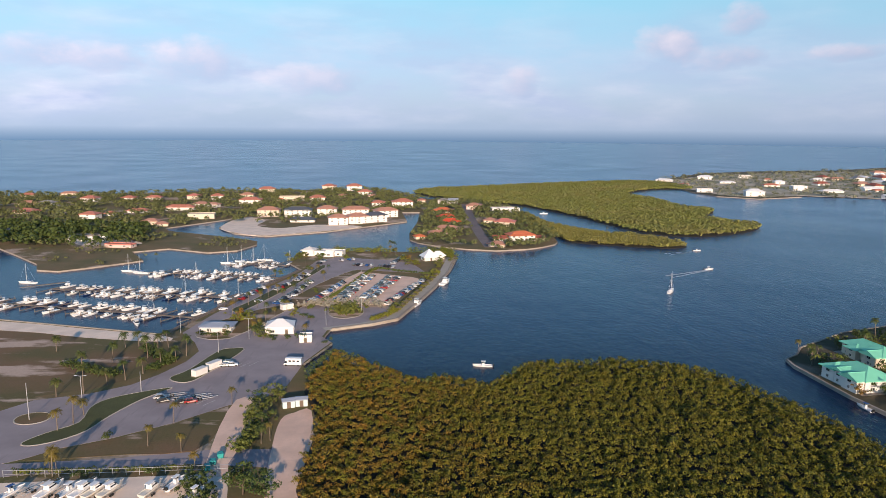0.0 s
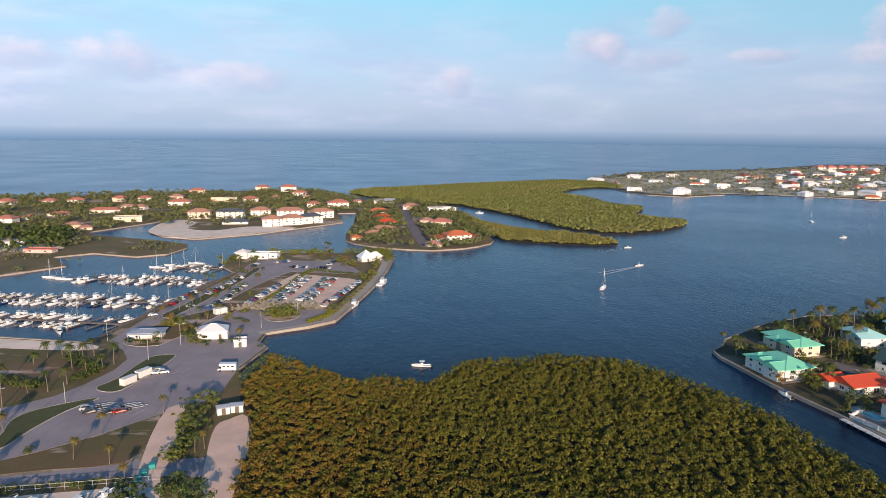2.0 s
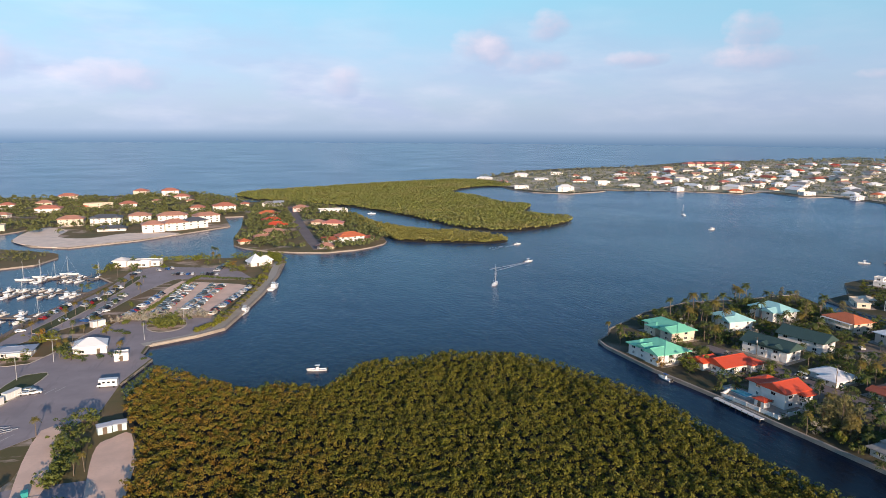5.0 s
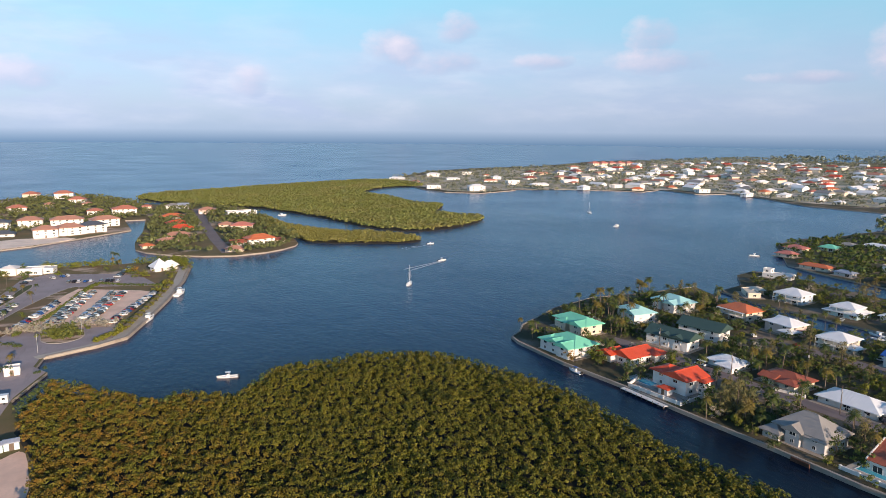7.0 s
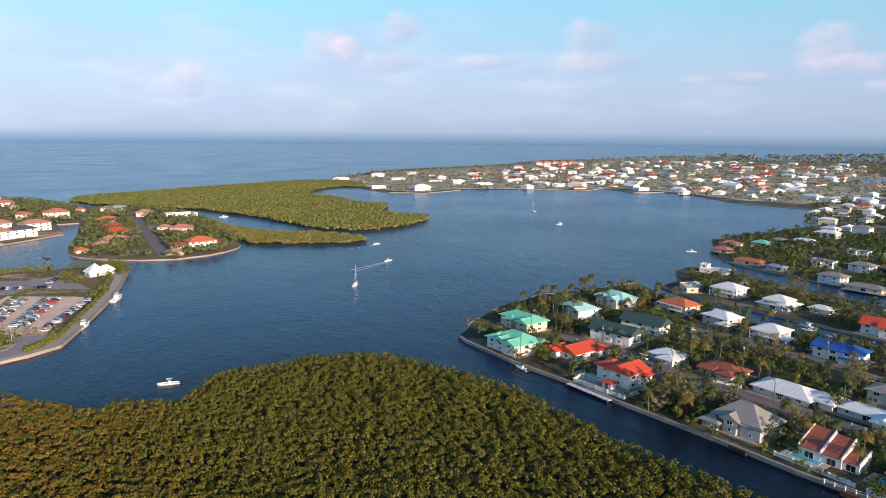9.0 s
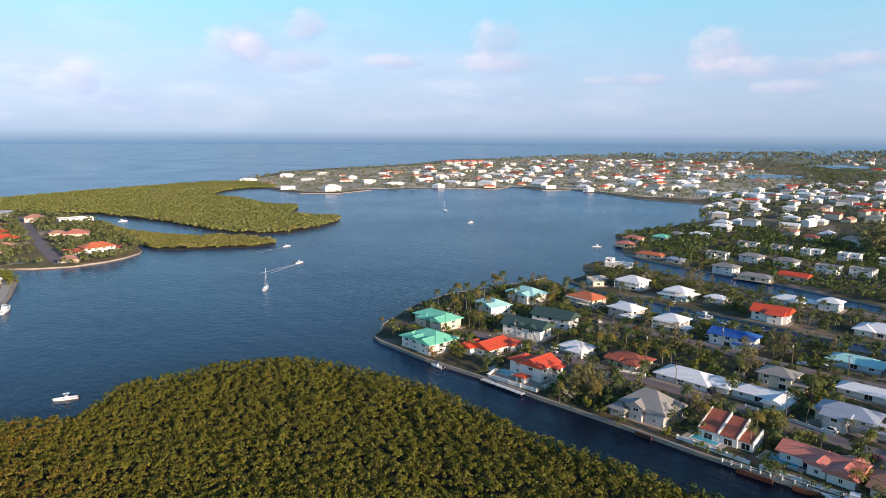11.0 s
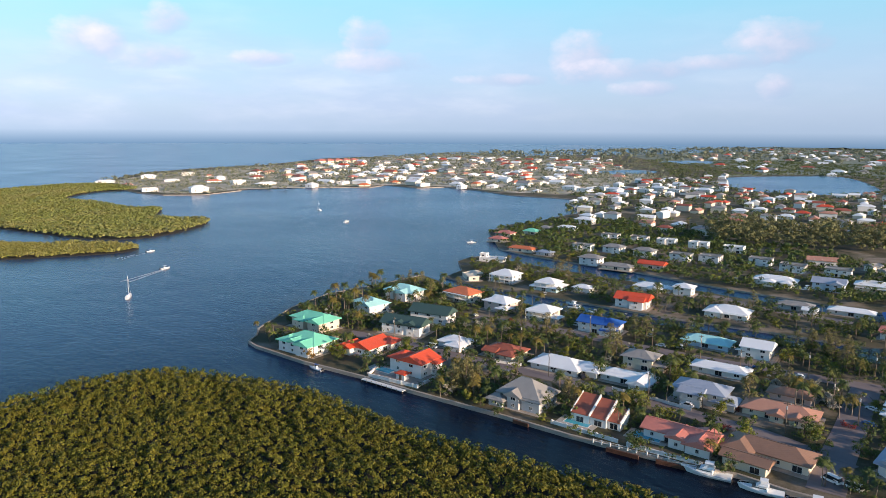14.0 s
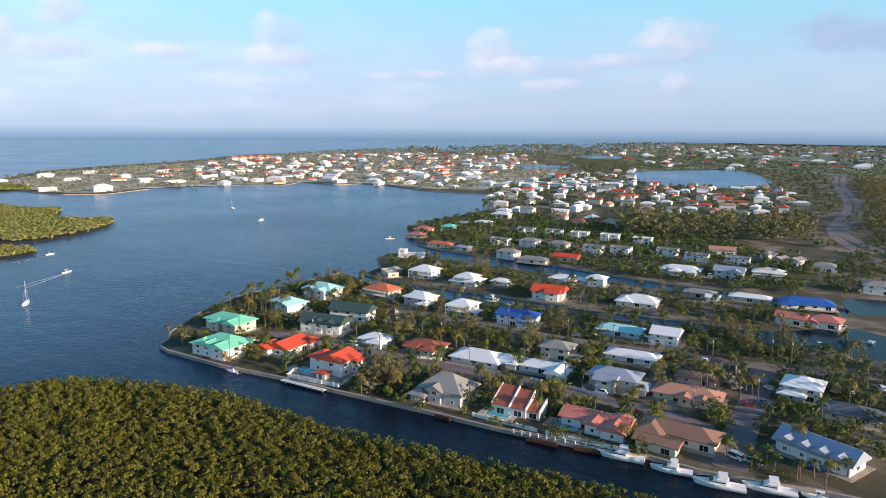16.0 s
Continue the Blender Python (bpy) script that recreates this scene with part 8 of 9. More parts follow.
tree("shrub", -75.3, 168.4, 1.2)
tree("shrub", -92.8, 166.0, 1.2)
tree("green_tree", -56.4, 206.1, 1)
tree("green_tree", -55.6, 215.2, 1)
tree("dark_tree", -60.2, 215.1, 0.9)
tree("green_tree", -54.0, 220.1, 1)
tree("dark_tree", -53.9, 197.7, 0.8)
tree("coconut_palm", -51.4, 186.3, 0.6)
tree("dry_palm", -49.3, 188.2, 0.5)
tree("dark_tree", -49.9, 165.3, 1)
tree("dark_tree", -45.5, 159.7, 1)
tree("dark_tree", -48.6, 158.3, 1.1)
tree("dark_tree", -42.8, 157.1, 1)
tree("shrub", -52.5, 166.7, 1.5)
tree("shrub", -56.1, 184.4, 1.2)
tree("green_tree", -53.2, 201.9, 0.8)
tree("green_tree", -58.4, 203.9, 0.8)
tree("coconut_palm", -108.4, 336.8, 0.62)
tree("coconut_palm", -98.3, 342.8, 0.62)
tree("coconut_palm", -95.0, 354.8, 0.62)
tree("coconut_palm", -92.5, 337.4, 0.62)
tree("coconut_palm", -79.9, 337.8, 0.62)
tree("coconut_palm", -80.7, 368.0, 0.62)
tree("green_tree", -77.1, 388.8, 0.62)
tree("coconut_palm", -101.4, 410.9, 0.62)
tree("green_tree", -98.8, 416.0, 0.62)
tree("coconut_palm", -87.3, 398.9, 0.62)
tree("coconut_palm", -71.8, 408.9, 0.62)
tree("coconut_palm", -72.4, 429.1, 0.62)
tree("green_tree", -86.8, 367.7, 0.62)
tree("coconut_palm", -85.6, 326.8, 0.62)
tree("green_tree", -68.5, 368.4, 0.62)
tree("coconut_palm", -76.1, 368.1, 0.62)
tree("green_tree", -94.5, 293.5, 0.62)
tree("coconut_palm", -81.1, 289.7, 0.62)
tree("coconut_palm", -81.9, 312.0, 0.62)
tree("coconut_palm", -104.5, 255.8, 0.62)
tree("silver_tree", -68.7, 338.2, 0.75)
tree("silver_tree", -67.0, 342.8, 0.75)
tree("silver_tree", -64.3, 341.7, 0.75)
tree("silver_tree", -61.5, 340.7, 0.75)
tree("silver_tree", -58.8, 339.7, 0.75)
tree("silver_tree", -56.1, 338.6, 0.75)
tree("silver_tree", -54.2, 343.2, 0.75)
tree("silver_tree", -51.5, 342.2, 0.75)
tree("silver_tree", -48.4, 344.6, 0.75)
tree("silver_tree", -44.1, 344.7, 0.75)
tree("silver_tree", -41.1, 343.7, 0.75)
tree("silver_tree", -38.1, 342.6, 0.75)
tree("silver_tree", -34.7, 342.8, 0.75)
tree("silver_tree", -32.0, 345.1, 0.75)
tree("silver_tree", -26.9, 345.3, 0.75)
tree("golden_tree", -94.9, 316.4, 0.8)
tree("bright_tree", -93.7, 321.4, 0.8)
tree("bright_tree", -88.9, 313.7, 0.8)
tree("green_tree", -81.0, 293.9, 0.8)
tree("dark_tree", -80.4, 298.3, 0.8)
tree("silver_tree", -77.3, 294.0, 0.8)
tree("dark_tree", -58.9, 282.3, 0.8)
tree("shrub", -58.4, 289.6, 0.8)
tree("shrub", -49.0, 280.2, 0.8)
tree("shrub", -47.5, 285.0, 0.8)
tree("bright_tree", -71.0, 322.2, 0.8)
tree("dark_tree", -84.7, 428.5, 0.8)
tree("dark_tree", -88.1, 488.2, 0.8)
tree("bright_tree", -107.6, 476.2, 0.8)
tree("green_tree", -93.3, 483.5, 0.8)
tree("bright_tree", -78.2, 488.7, 0.8)
tree("bright_tree", -75.2, 495.7, 0.8)
tree("green_tree", -83.1, 471.0, 0.8)
tree("bright_tree", -58.7, 494.2, 0.8)
tree("bright_tree", -50.8, 497.0, 0.8)
tree("green_tree", -46.9, 499.5, 0.8)
tree("coconut_palm", -38.5, 497.6, 0.8)
tree("coconut_palm", -35.7, 497.7, 0.8)
tree("bright_tree", -26.5, 465.3, 0.8)
tree("golden_tree", -22.3, 459.4, 0.8)
tree("bright_tree", -18.3, 453.7, 0.8)
tree("bright_tree", -1.5, 460.4, 0.8)
tree("bright_tree", 1.6, 481.5, 0.8)
tree("green_tree", 4.4, 481.6, 0.8)
tree("green_tree", 6.5, 492.9, 0.8)
tree("green_tree", -5.7, 496.9, 0.8)
tree("green_tree", -0.8, 499.4, 0.8)
tree("dark_tree", -9.9, 499.0, 0.8)
tree("green_tree", 8.2, 471.1, 0.8)
tree("bright_tree", -3.2, 441.1, 0.8)
tree("bright_tree", -6.6, 423.2, 0.8)
tree("bright_tree", -9.6, 406.7, 0.8)
tree("bright_tree", -24.8, 328.9, 0.8)
tree("green_tree", -23.4, 336.4, 0.8)

for x, y in ((-72.3, 340.3), (-69.5, 341.5), (-66.8, 342.8), (-62.4, 344.1), (-58.5, 346.5), (-54, 348), (-42.1, 344.8), (-38.4, 344.4), (-34.8, 343.9), (-30.7, 339.5)):
    tree("silver_tree", x, y, 0.62)
for x, y in ((-94.3, 351.8), (-89.5, 367.7), (-86.9, 385.0), (-82.0, 400.7), (-69.0, 398.0), (-100.7, 323.6), (-76.7, 333.3), (-79.9, 322.2), (-81.5, 300.3), (-82.7, 294.7), (-59.0, 290.2), (-90.4, 451.1), (-37.1, 488.7), (-33.4, 484.2), (-92.0, 359), (-84.4, 392), (-79.6, 412), (-78.3, 428)):
    tree("dry_palm", x, y, 0.62)
for k, (x, y) in enumerate(((-92.6, 311.5), (-76.8, 506.3 - 8), (-49.3, 492.8), (-23.3, 450.1), (-17.1, 450.4), (-3.1, 451.0), (4.8, 463.8), (-13.3, 480.5), (-96.5, 313.4), (-76.3, 286.2), (-61.1, 492.2), (-84.9, 463.9), (-102.1, 460), (-75, 490), (-66, 470), (-40, 478), (-28, 466), (-20, 492))):
    tree(("bright_tree", "green_tree")[k % 2], x, y, 0.8)
for x, y in ((-50, 326), (-45, 325), (-47, 331), (-43, 334), (-51, 334), (-47, 337), (-101.5, 288.9), (-97, 288), (-93, 290), (-72, 284.5), (-66, 286), (-85.5, 300), (-62, 318), (-66, 321)):
    tree("shrub", x, y, 1.25)

# promenade shades along the quay
parasol(-21.4, 332.2)
parasol(-20.0, 338.8)
parasol(-18.5, 345.6)
parasol(-16.9, 352.7)
parasol(-15.3, 360.1)
parasol(-13.6, 367.9)
parasol(-11.8, 375.9)
parasol(-10.0, 384.3)
parasol(-8.1, 393.0)
parasol(-6.1, 402.2)
parasol(-4.0, 411.7)

# suburb palms and landmark trees
for name, size, places in (
        ("dark_tree", 0.95, ((245.4, 64.9), (268.9, 78.0), (203.3, 61.4), (289.2, 98.4), (334.0, 101.1), (233.3, 124.1), (214.7, 140.5), (220.9, 53.5), (233.3, 52.6), (226.1, 44.3), (211.7, 51.8), (262.1, 131.9), (230.7, 165.5), (215.0, 199.7), (299.3, 145.3), (237.4, 28.0), (200.5, 80.4), (209.4, 66.9))),
        ("green_tree", 0.95, ((188.2, 131.0), (193.7, 110.8), (222.7, 38.9), (229.4, 31.1), (312.2, 84.5), (250.8, 158.7), (226.4, 186.7), (297.2, 132.8), (257.8, 95.8), (231.9, 245.9), (333.8, 53.4))),
        ("bright_tree", 0.90, ((211.1, 92.9), (192.5, 116.7), (262.4, 43.7), (282.8, 45.9), (282.5, 142.5), (211.7, 64.2))),
        ("dry_palm", 0.72, ((235.2, 95.3), (240.0, 63.3), (241.4, 65.6), (224.6, 215.7), (216.5, 187.9), (234.8, 65.4))),
        ("coconut_palm", 0.72, ((209.7, 98.3), (206.8, 109.6), (183.3, 81.8), (184.8, 53.0), (185.5, 47.4), (187.8, 42.3), (186.8, 36.6), (191.3, 33.6), (197.1, 26.9), (193.5, 28.8))),
        ("casuarina_tree", 0.90, ((301.5, 96.7), (297.2, 89.3), (303.7, 84.3), (296.0, 67.7), (296.9, 40.9), (344.3, 258.9), (362.6, 265.8)))):
    for x, y in places:
        tree(name, x, y, size)
for x, y, size in ((160.5, 163.0, 0.95), (163.0, 160.2, 1.1), (166.0, 157.5, 0.95), (162.0, 156.5, 0.8), (167.5, 163.0, 0.85)):
    tree("casuarina_tree", x, y, size)
for x, y, size in ((164.6, 150.0, 0.6), (165.5, 153, 0.55), (136.5 + 8, 262, 0.6), (141, 255, 0.5), (143, 258, 0.6), (142, 249, 0.5), (146, 266, 0.55), (150, 272, 0.6)):
    tree("coconut_palm", x, y, size)
tree("dry_palm", 187.1, 276.3, 1)
tree("dry_palm", 193.5, 279.9, 1.05)
tree("coconut_palm", 196.0, 278.7, 1)
tree("dry_palm", 197.9, 288.0, 1.1)
tree("coconut_palm", 194.9, 273.6, 1)
tree("dry_palm", 201.8, 278.6, 1)
tree("coconut_palm", 196.0, 266.2, 0.9)
tree("dry_palm", 200.9, 268.4, 0.9)
tree("dry_palm", 235.1, 307.2, 1.1)
tree("coconut_palm", 185.1, 256.7, 0.9)
tree("dry_palm", 182.9, 249.6, 0.9)
tree("coconut_palm", 181.0, 254.5, 0.9)
tree("coconut_palm", 240.6, 305.2, 1.1)
tree("coconut_palm", 227.0, 281.2, 0.9)
tree("coconut_palm", 228.9, 279.0, 0.9)
tree("coconut_palm", 194.6, 291.8, 0.9)
tree("dry_palm", 143.3, 269.5, 0.6)
tree("coconut_palm", 147.3, 269.7, 0.6)
tree("coconut_palm", 151.4, 270.0, 0.6)
tree("dry_palm", 205.3, 210.8, 0.8)
tree("dry_palm", 202.4, 194.5, 0.9)
tree("dry_palm", 206.8, 173.5, 0.9)
tree("coconut_palm", 191.7, 142.1, 0.9)
tree("coconut_palm", 175.5, 108.1, 0.85)
tree("coconut_palm", 182.8, 104.4, 0.85)
tree("dry_palm", 177.4, 80.0, 0.9)
tree("dry_palm", 233.8, 78.4, 1)
tree("coconut_palm", 229.9, 75.0, 0.9)
tree("dry_palm", 239.1, 76.3, 1)
tree("coconut_palm", 237.7, 73.9, 1)
tree("coconut_palm", 235.5, 93.3, 0.9)
tree("coconut_palm", 225.4, 118.6, 0.9)
tree("coconut_palm", 229.6, 118.5, 0.9)
tree("coconut_palm", 184.4, 53.6, 0.8)
tree("dry_palm", 187.2, 49.3, 0.8)
tree("coconut_palm", 189.7, 44.9, 0.8)
tree("dry_palm", 204.0, 41.0, 0.8)
tree("coconut_palm", 185.7, 35.7, 0.7)
tree("dry_palm", 186.8, 30.0, 0.7)
tree("coconut_palm", 269.7, 45.1, 0.9)
tree("coconut_palm", 258.7, 41.6, 0.9)
tree("dry_palm", 278.2, 72.4, 0.9)
tree("coconut_palm", 284.7, 64.9, 0.9)
tree("dry_palm", 153.5, 163.4, 0.7)
tree("dry_palm", 164.7, 158.3, 0.9)
tree("coconut_palm", 169.1, 153.2, 0.9)
tree("coconut_palm", 216.6, 119.6, 0.9)
tree("coconut_palm", 475.4, 111.6, 0.9)
tree("coconut_palm", 447.4, 117.5, 0.9)
tree("coconut_palm", 448.5, 111.3, 0.9)
tree("dry_palm", 346.6, 72.0, 0.8)
tree("dry_palm", 357.1, 60.1, 0.8)
tree("dry_palm", 339.7, 80.0, 0.8)
tree("casuarina_tree", 159.6, 164.2, 0.95)
tree("casuarina_tree", 164.0, 163.1, 1.0)
tree("casuarina_tree", 168.1, 169.4, 0.85)
tree("casuarina_tree", 162.2, 157.2, 0.7)
tree("casuarina_tree", 357.6, 271.4, 0.95)
tree("casuarina_tree", 348.3, 259.7, 1)
tree("casuarina_tree", 602.4, 308.9, 1)
tree("casuarina_tree", 293.3, 99.9, 1)
tree("casuarina_tree", 301.6, 96.7, 0.9)
tree("casuarina_tree", 294.7, 86.2, 1.0)
tree("casuarina_tree", 286.1, 79.0, 1.0)
tree("casuarina_tree", 308.1, 70.8, 0.9)
tree("casuarina_tree", 310.0, 93.4, 0.8)
tree("golden_tree", 143.6, 227.4, 0.7)
tree("dark_tree", 148.5, 229.9, 0.7)
tree("green_tree", 153.7, 228.1, 0.8)
tree("dark_tree", 154.3, 223.2, 0.7)
tree("green_tree", 250.2, 274.0, 1.2)
tree("green_tree", 258.9, 280.2, 1)
tree("dark_tree", 157.6, 140.3, 0.7)
tree("dark_tree", 169.5, 130.1, 0.9)
tree("bright_tree", 163.0, 127.3, 0.6)
tree("bright_tree", 239.3, 164.2, 0.8)
tree("bright_tree", 201.0, 116.3, 1.0)
tree("green_tree", 196.9, 117.1, 1)
tree("bright_tree", 215.5, 66.4, 0.9)
tree("bright_tree", 183.2, 79.0, 0.9)
tree("bright_tree", 180.3, 79.5, 0.9)
tree("dark_tree", 317.4, 127.7, 1)
tree("silver_tree", 215.1, 99.9, 0.8)
tree("silver_tree", 241.5, 69.4, 0.8)
tree("dark_tree", 276.7, 106.9, 0.8)
tree("silver_tree", 224.6, 144.5, 0.7)
tree("silver_tree", 215.5, 236.4, 0.8)
tree("silver_tree", 196.8, 223.2, 0.8)
tree("dark_tree", 368.8, 139.6, 1)
tree("green_tree", 389.5, 116.1, 1.1)
tree("flowering_shrub", 228.5, 180.5, 1.2)
tree("flowering_shrub", 216.0, 91.1, 1.2)
tree("flowering_shrub", 229.1, 61.0, 1.2)
tree("flowering_shrub", 222.7, 206.8, 1.2)
tree("flowering_shrub", 243.8, 211.7, 1.2)
tree("flowering_shrub", 199.1, 85.4, 1.2)
tree("flowering_shrub", 230.4, 127.5, 1.2)

# utility poles in the suburb
utility_pole(184.1, 225.1, 101)
utility_pole(189.2, 190.5, 101)
utility_pole(197.0, 151.4, 101)
utility_pole(216.3, 180.9, 101)
utility_pole(202.9, 114.0, 101)
utility_pole(252.9, 172.2, 101)
utility_pole(255.5, 143.2, 101)
utility_pole(250.6, 104.2, 101)
utility_pole(210.2, 72.5, 101)
utility_pole(266.5, 85.8, 101)
utility_pole(233.4, 59.6, 101)
utility_pole(241.5, 69.4, 101)
utility_pole(257.5, 123.1, 101)
utility_pole(283.3, 61.5, 101)
utility_pole(281.8, 68.2, 101)
utility_pole(325.0, 76.3, 101)

# street lamps by the marina
lamp_post(-117.2, 215.2, 9, "pale metal street lamp beside the marina road", 2)
lamp_post(-89.1, 266.5, 9, "pale metal street lamp beside the marina road", 2)
lamp_post(-82.2, 285.6, 9, "pale metal street lamp beside the marina road", 2)
lamp_post(-102.2, 225.0, 7, "pale metal street lamp beside the marina road", 0)
lamp_post(-126.0, 200.7, 12, "pale metal street lamp beside the marina road", 0)
lamp_post(-53.2, 308.2, 8, "pale metal street lamp beside the marina road", 0)
lamp_post(-39.6, 330.5, 8, "pale metal street lamp beside the marina road", 0)
lamp_post(-114.0, 292.9, 8, "pale metal street lamp beside the marina road", 0)

# pools
pool(156.4, 198.2, 101, 9, 4)
pool(170.3, 143.9, 101, 7, 4)
pool(170.9, 119.4, 101, 8, 4)
pool(177.6, 99.3, 101, 8, 4)
pool(180.7, 93.9, 101, 3, 3)

# inland lakes and the turning basin
paved("far_lots", [(500, 980), (430, 950), (390, 978), (376, 1100), (408, 1270), (565, 1445), (920, 1590), (1400, 1850), (1900, 1950), (1850, 1250), (1250, 700), (820, 610), (775, 680), (790, 800), (742, 900), (660, 925)], LOTS, 0.06, "sandy building plots and gardens along the far shore", "ground")
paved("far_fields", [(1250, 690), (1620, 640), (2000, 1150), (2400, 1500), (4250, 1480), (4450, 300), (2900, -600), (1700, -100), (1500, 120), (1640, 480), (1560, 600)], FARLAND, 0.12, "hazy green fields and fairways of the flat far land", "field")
LAKES = {
    "lake": [(1373, 627), (1536, 549), (1579, 479), (1348, 359), (1158, 311), (1081, 421), (1151, 518)],
    "basin": [(416, 67), (426, 50), (430, 32), (389, 28), (390, 45), (382, 54), (392, 62)],
    "golf": [(1340, 915), (1457, 904), (1464, 830), (1358, 806), (1289, 843)],
    "golf2": [(1921, 1091), (2114, 1095), (2073, 956), (1892, 961)],
    "canal": [(320, 83), (335, 71), (354, 55), (350, 39), (347, 24), (298, 20), (304, 33), (306, 40), (313, 52), (307, 68), (304, 79)],
}
def canal_water(n):
    n.out(Base_Color=n.mix(n.noise(0.02, 3), (0.003, 0.008, 0.016), (0.004, 0.016, 0.034)), Roughness=0.15, IOR=1.333, Specular_IOR_Level=0.10)
    n.bump(n.noise(0.6, 4, where=n.place((1, 0.45, 1), 28)), 0.35, 0.2)


CANAL = material("canal_water", canal_water)
for key, outline in LAKES.items():
    tagged(new("lake", slab("lake", soften(outline, 3), LAND - 0.5, LAND + (0.06 if key in ("basin", "canal") else 0.2), CANAL if key in ("basin", "canal") else SEA)), "still dark inland water between the gardens", "water", kind="structure")

WET = [soften(o, 3) for o in LAKES.values()]


def dry(x, y):
    return not any(inside((x, y), o) for o in WET)


# ---- garden trees of the suburb, scattered between houses and streets ----
def clear_of(x, y, margin):
    return all((x - hx) ** 2 + (y - hy) ** 2 > (r * 0.86 + margin) ** 2 for hx, hy, r in HOUSE_PLACES)


def inside_yard(x, y, hx, hy, r):
    """Whether a place lies in the yard on the south-western side of a house."""
    u = (hx - x) * 0.72 + (hy - y) * 0.69
    return 0 < u < r + 9 and abs((hx - x) * 0.69 - (hy - y) * 0.72) < r


def line_gap(x, y, line):
    best = 1e9
    for (ax, ay), (bx, by) in zip(line[:-1], line[1:]):
        vx, vy = bx - ax, by - ay
        u = min(max(((x - ax) * vx + (y - ay) * vy) / (vx * vx + vy * vy + 1e-9), 0), 1)
        best = min(best, math.hypot(x - ax - u * vx, y - ay - u * vy))
    return best


def road_gap(x, y):
    best = 1e9
    for line in (STREET_ONE, STREET_TWO, STREET_THREE, STREET_FOUR, STREET_CROSS, ISLAND_ROAD):
        for (ax, ay), (bx, by) in zip(line[:-1], line[1:]):
            vx, vy = bx - ax, by - ay
            u = min(max(((x - ax) * vx + (y - ay) * vy) / (vx * vx + vy * vy + 1e-9), 0), 1)
            best = min(best, math.hypot(x - ax - u * vx, y - ay - u * vy))
    return best


suburb_near = [(176, 45), (168, 90), (158, 150), (148, 215), (145, 262), (185, 297), (270, 312), (276, 260), (280, 200), (300, 120), (315, 50), (300, 10), (215, 20)]
inner_bank = [(303, 285), (330, 322), (362, 330), (357, 300), (361, 230), (368, 130), (372, 70), (340, 60), (324, 120), (308, 190)]
outer_bank = [(398, 345), (420, 385), (460, 415), (540, 430), (600, 420), (600, 300), (560, 180), (500, 90), (402, 90), (396, 190)]
rng = random.Random(14)
kinds = ["dark_tree"] * 6 + ["green_tree"] * 5 + ["coconut_palm"] * 4 + ["bright_tree"] * 3 + ["casuarina_tree"] + ["dry_palm"] + ["silver_tree"]
for outline, step, seed in ((suburb_near, 6.3, 31), (inner_bank, 7.4, 32)):
    for x, y in scatter(outline, step, seed):
        kind = rng.choice(kinds)
        open_side = any(inside_yard(x, y, *h) for h in HOUSE_PLACES)   # front yards stay mostly open
        if clear_of(x, y, 0.7) and road_gap(x, y) > 4.7 and rng.random() < (0.40 if open_side else 0.95) and dry(x, y):
            tree(kind, round(x, 1), round(y, 1), round(rng.uniform(0.6, 1.1) * (0.7 if open_side else 1.0), 2))

# woods and gardens too many to count
def free_land(g, margin):
    wet = [soften(o, 3) for o in LAKES.values()]
    hp = np.array(HOUSE_PLACES)
    keep = np.ones(len(g), bool)
    for hx, hy, r in hp:
        keep &= (g[:, 0] - hx) ** 2 + (g[:, 1] - hy) ** 2 > (r * 0.8 + margin) ** 2
    for o in wet:
        keep &= ~np.array([inside(p, o) for p in g], bool) if len(g) else keep
    return keep


def woods(name, outline, step, high, size, leaves, blades, seed, label, gaps=0.0, margin=1.0, grow=None, fine=1.0):
    g = scatter(outline, step, seed)
    g = g[free_land(g, margin)]
    if gaps:
        g = g[lumps(g, 60, seed + 1) > gaps]
    if grow is not None:
        g = g[grow(g)]
    r = np.random.default_rng(seed)
    many = 7 if high > 12 else 3
    k = np.repeat(np.arange(len(g)), many)
    spots = g[k] + r.normal(scale=step * 0.30, size=(len(k), 2))
    tall = r.uniform(0.55, 1.15, len(g))[k]
    heights = LAND + high * tall * r.uniform(0.25 if many > 3 else 0.55, 1.0, len(k))
    return thicket(name, spots, heights, size * tall * r.uniform(0.75, 1.15, len(k)), leaves, int(blades * (1 if many == 3 else 2) * fine), seed, label, "trees", (0.42 if many == 3 else 0.28) / fine ** 0.5)


# mangrove islands in the lagoon
g = scatter(mangrove_island, 3.8, 41)
r = np.random.default_rng(42)
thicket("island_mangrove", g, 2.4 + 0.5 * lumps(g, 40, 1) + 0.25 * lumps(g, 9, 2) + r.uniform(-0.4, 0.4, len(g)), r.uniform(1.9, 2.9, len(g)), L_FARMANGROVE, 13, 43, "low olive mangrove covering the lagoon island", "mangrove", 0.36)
g = scatter(finger_plan, 2.5, 44)
r = np.random.default_rng(45)
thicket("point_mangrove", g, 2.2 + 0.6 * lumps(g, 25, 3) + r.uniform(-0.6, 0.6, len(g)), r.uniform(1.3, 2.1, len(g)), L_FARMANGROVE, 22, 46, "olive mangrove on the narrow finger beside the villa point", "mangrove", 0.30)

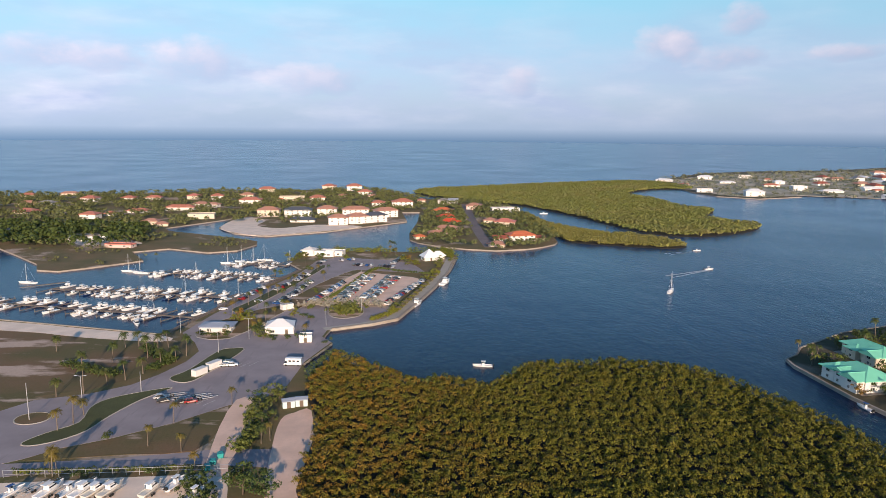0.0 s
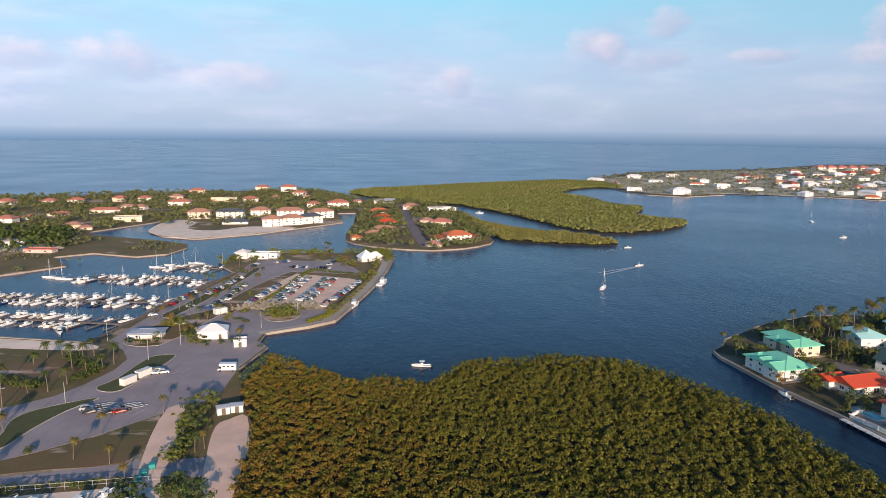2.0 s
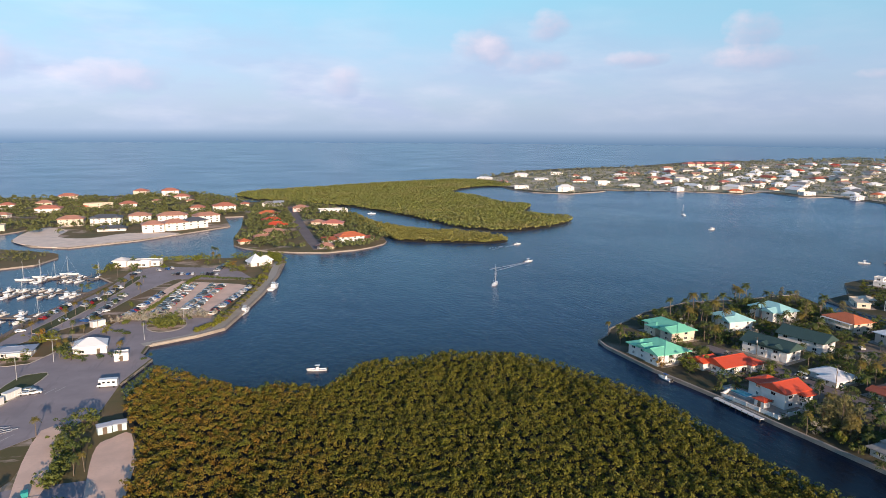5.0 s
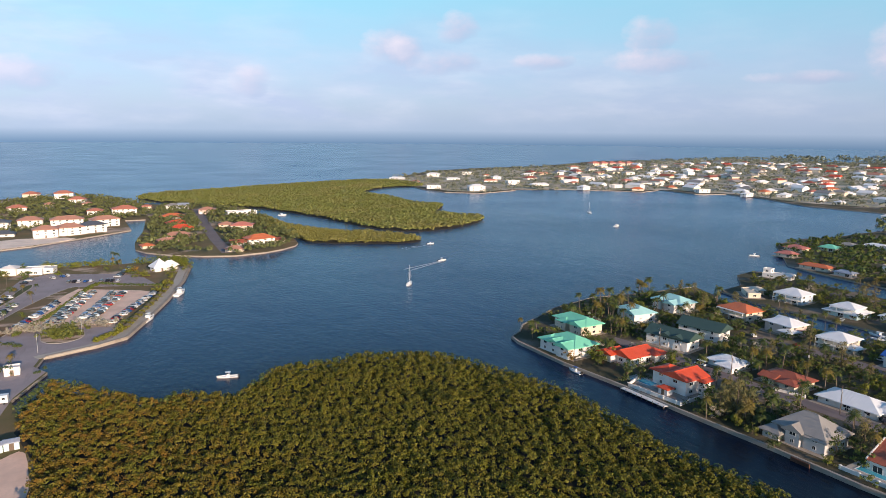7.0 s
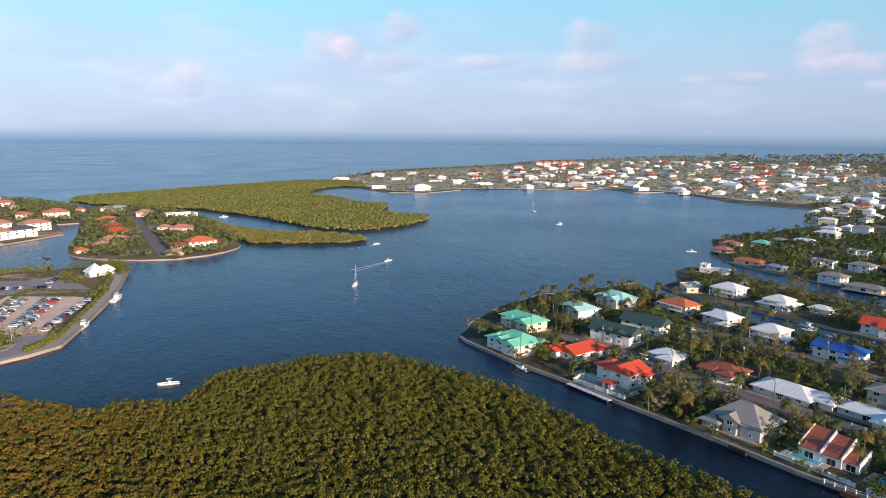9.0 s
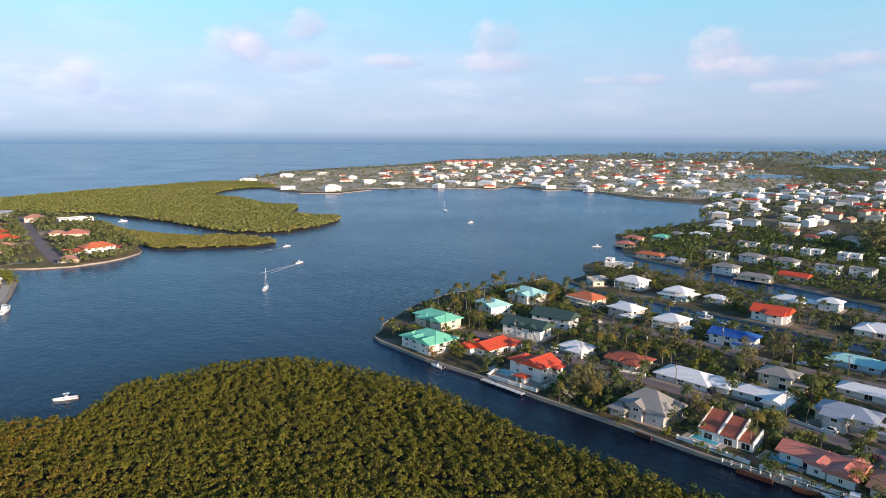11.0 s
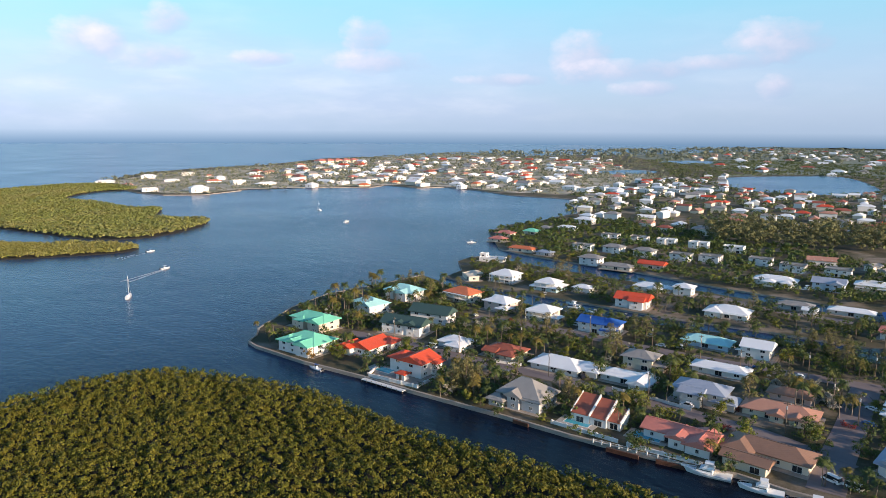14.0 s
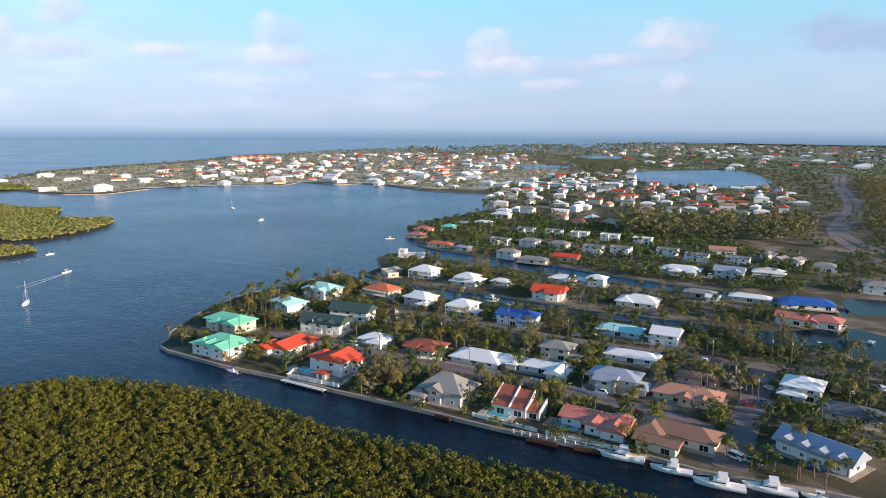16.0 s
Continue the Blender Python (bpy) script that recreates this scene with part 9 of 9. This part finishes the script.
peninsula = [(-560, 540), (-330, 520), (-262, 500), (-240, 520), (-215, 545), (-250, 600), (-225, 650), (-205, 690), (-195, 640), (-140, 640), (-50, 735), (-20, 760), (-22, 885), (-50, 935), (-80, 985), (-120, 1020), (-210, 980), (-320, 965), (-440, 912), (-700, 880)]
woods("peninsula_woods", peninsula, 8.2, 4.4, 2.4, L_OLIVE, 11, 51, "dense green garden trees among the villas", -0.45, 3.5, None, 1.25)
woods("dark_woods", [(-330, 505), (-262, 500), (-230, 520), (-250, 590), (-340, 610), (-480, 580)], 7.5, 8.0, 2.8, L_DARK, 14, 52, "tall dark casuarina grove", 0.0, 1.0)
woods("spit_scrub", [(-300, 482), (-262, 446), (-245, 428), (-215, 440), (-175, 495), (-150, 512), (-150, 540), (-200, 570), (-250, 560)], 8.0, 1.6, 1.4, L_OLIVE, 12, 53, "patchy low scrub on the cleared spit", 0.25)
woods("point_gardens", [(-22, 560), (0, 535), (40, 512), (80, 525), (96, 570), (88, 660), (80, 780), (30, 860), (-15, 870), (-22, 660)], 6.0, 4.4, 2.0, L_OLIVE, 13, 54, "garden trees and palms among the island villas", -0.5, 0.5, lambda g: np.array([road_gap(x, y) > 6 for x, y in g]))
east_bank = [(402, 92), (500, 92), (700, 90), (900, 110), (900, 10), (560, -10), (450, 10), (446, 45), (425, 72)]
# low growth of the gardens: hedges, bushes and flower beds
for name, outline, step, seed in (("garden_bushes", suburb_near, 4.0, 71), ("garden_bushes", inner_bank, 4.4, 72), ("bank_gardens", outer_bank, 5.5, 73), ("east_gardens", east_bank, 7.0, 74)):
    woods(name, outline, step, 1.3 if seed < 73 else 2.6, 0.8 if seed < 73 else 1.4, L_MID, 12, seed, "dense green garden bushes between the houses", 0.05, 0.4,
          lambda g: np.array([road_gap(x, y) > 4.6 for x, y in g]), 1.5)

for outline, step, seed, leaves in ((outer_bank, 7.0, 91, L_DARK), (east_bank, 7.5, 92, L_DARK), (outer_bank, 12.0, 93, L_BRIGHT), (inner_bank, 10.0, 94, L_DARK), (suburb_near, 11.0, 95, L_DARK)):
    g = scatter(outline, step, seed)
    g = g[free_land(g, 1.0)]
    g = g[np.array([road_gap(x, y) > 6.0 for x, y in g]) & (lumps(g, 45, seed) > -0.15)]
    r = np.random.default_rng(seed)
    crowns("garden_trees", g, LAND + r.uniform(0.9, 2.8, len(g)), r.uniform(1.5, 2.7, len(g)), leaves, 60, 0.31, seed, "full green garden trees shading the houses", "trees")
for name, outline, step, high, leaves, seed in (("garden_trees", outer_bank, 13.0, 5.5, L_DARK, 83),):
    woods(name, outline, step, high, 2.0, leaves, 16, seed, "full green garden trees shading the houses", -0.3, 1.2, lambda g: np.array([road_gap(x, y) > 6.0 for x, y in g]))

# houses of the districts further inland: too many and too small to count, with white, red and grey roofs
HR = random.Random(77)
GROVES = [[(534, 255), (556, 213), (575, 175), (606, 132), (663, 136), (711, 151), (680, 208), (659, 265), (627, 300)],
          [(699, 111), (680, 72), (711, 60), (1305, 117), (1388, 189), (1339, 222), (1060, 161), (861, 127)]]
FAR_COVERS = [R_WHITE, R_RED, R_BROWNRED, R_GREY, R_TERRA]


def district(name, outline, step, seed, label, wide, keep):
    pieces, mats = [], []
    for x, y in scatter(outline, step, seed):
        if not clear_of(x, y, 8) or HR.random() > keep or not dry(x, y) or not dry(x - 18, y - 8) or line_gap(x, y, HIGHWAY) < 26 or line_gap(x, y, HIGHWAY_WEST) < 24 or any(inside((x, y), o) for o in GROVES):
            continue
        HOUSE_PLACES.append((x, y, wide * 0.6))
        w, d, h, a = wide * HR.uniform(0.8, 1.2), wide * HR.uniform(0.5, 0.7), HR.choice((3.0, 3.2, 5.6)), radians(HR.choice((11, 101)) + HR.uniform(-10, 10))
        for body, mat in ((box_faces(-w / 2, w / 2, -d / 2, d / 2, -0.3, h), HR.choice((0, 0, 1))), (hip_roof(w, d, h + 0.28, d * 0.24, 0.6, HR.random() < 0.3), 2 + HR.choices(range(5), (6, 1, 2, 3, 2))[0])):
            v, f = body
            pieces.append(([(x + q * math.cos(a) - p * math.sin(a), y + q * math.sin(a) + p * math.cos(a), LAND + r) for q, p, r in v], f))
            mats += [mat] * len(f)
    v, f = joined(pieces)
    return tagged(new(name, mesh_of(name, v, f, [WHITE, CREAM] + FAR_COVERS, mats)), label, "houses", kind="stuff")


district("inland_houses", [(560, 330), (600, 440), (730, 530), (800, 600), (1150, 690), (1500, 620), (1300, 330), (900, 190), (620, 190)], 34, 61, "crowded white and red roofed houses further inland", 15, 0.85)
district("far_houses", [(640, 960), (800, 840), (800, 680), (1300, 760), (1900, 1250), (1700, 1700), (1100, 1600), (620, 1300)], 62, 62, "scattered pale houses of the far shore", 24, 0.75)
district("distant_houses", [(1500, 500), (2000, 1150), (3600, 1500), (3900, 600), (2600, -200)], 105, 63, "far off pale houses on flat land", 30, 0.6)
far_shore = [(500, 965), (425, 935), (380, 965), (368, 1100), (400, 1280), (560, 1460), (920, 1610), (1430, 1890), (2100, 2100), (2000, 1200), (1300, 700), (800, 600), (750, 670), (776, 800), (730, 915), (655, 912)]
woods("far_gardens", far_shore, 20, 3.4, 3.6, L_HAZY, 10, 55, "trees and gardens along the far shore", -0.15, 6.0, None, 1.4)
inland = [(620, 470), (740, 540), (800, 590), (1300, 700), (2000, 1200), (2300, 900), (2000, 200), (900, 60), (560, 60), (600, 200), (610, 400)]
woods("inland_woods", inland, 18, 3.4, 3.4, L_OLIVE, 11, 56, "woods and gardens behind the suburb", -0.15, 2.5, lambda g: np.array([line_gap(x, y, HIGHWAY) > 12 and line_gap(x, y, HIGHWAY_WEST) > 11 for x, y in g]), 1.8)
for outline, step, seed in zip(GROVES, (9.0, 15.0), (58, 59)):
    woods("casuarina_grove", outline, step, 14.5, 2.5, L_PINE, 13, seed, "tall brownish casuarina grove behind the houses", -0.9, 0.5, None, 1.2)
distant = [(2000, 1200), (2100, 2100), (4100, 1850), (4400, 500), (2900, -700), (2000, 200), (2300, 900)]
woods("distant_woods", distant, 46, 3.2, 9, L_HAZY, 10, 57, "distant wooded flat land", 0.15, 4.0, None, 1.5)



# the flat land carries on to the horizon in the east
spans, steps = 40, 8
lv, lf = [], []
for k in range(spans + 1):
    a, near = radians(67 + 1.6 * k), 4880 - 1300 * min(k / 9, 1) ** 0.6
    for m in range(steps + 1):
        q = near + (4900 - near) * m / steps
        lv.append((q * math.sin(a), q * math.cos(a), 1.0 + float(np.interp(q, rings, rise))))
for k in range(spans):
    lf += [((steps + 1) * k + m, (steps + 1) * (k + 1) + m, (steps + 1) * (k + 1) + m + 1, (steps + 1) * k + m + 1) for m in range(steps)]
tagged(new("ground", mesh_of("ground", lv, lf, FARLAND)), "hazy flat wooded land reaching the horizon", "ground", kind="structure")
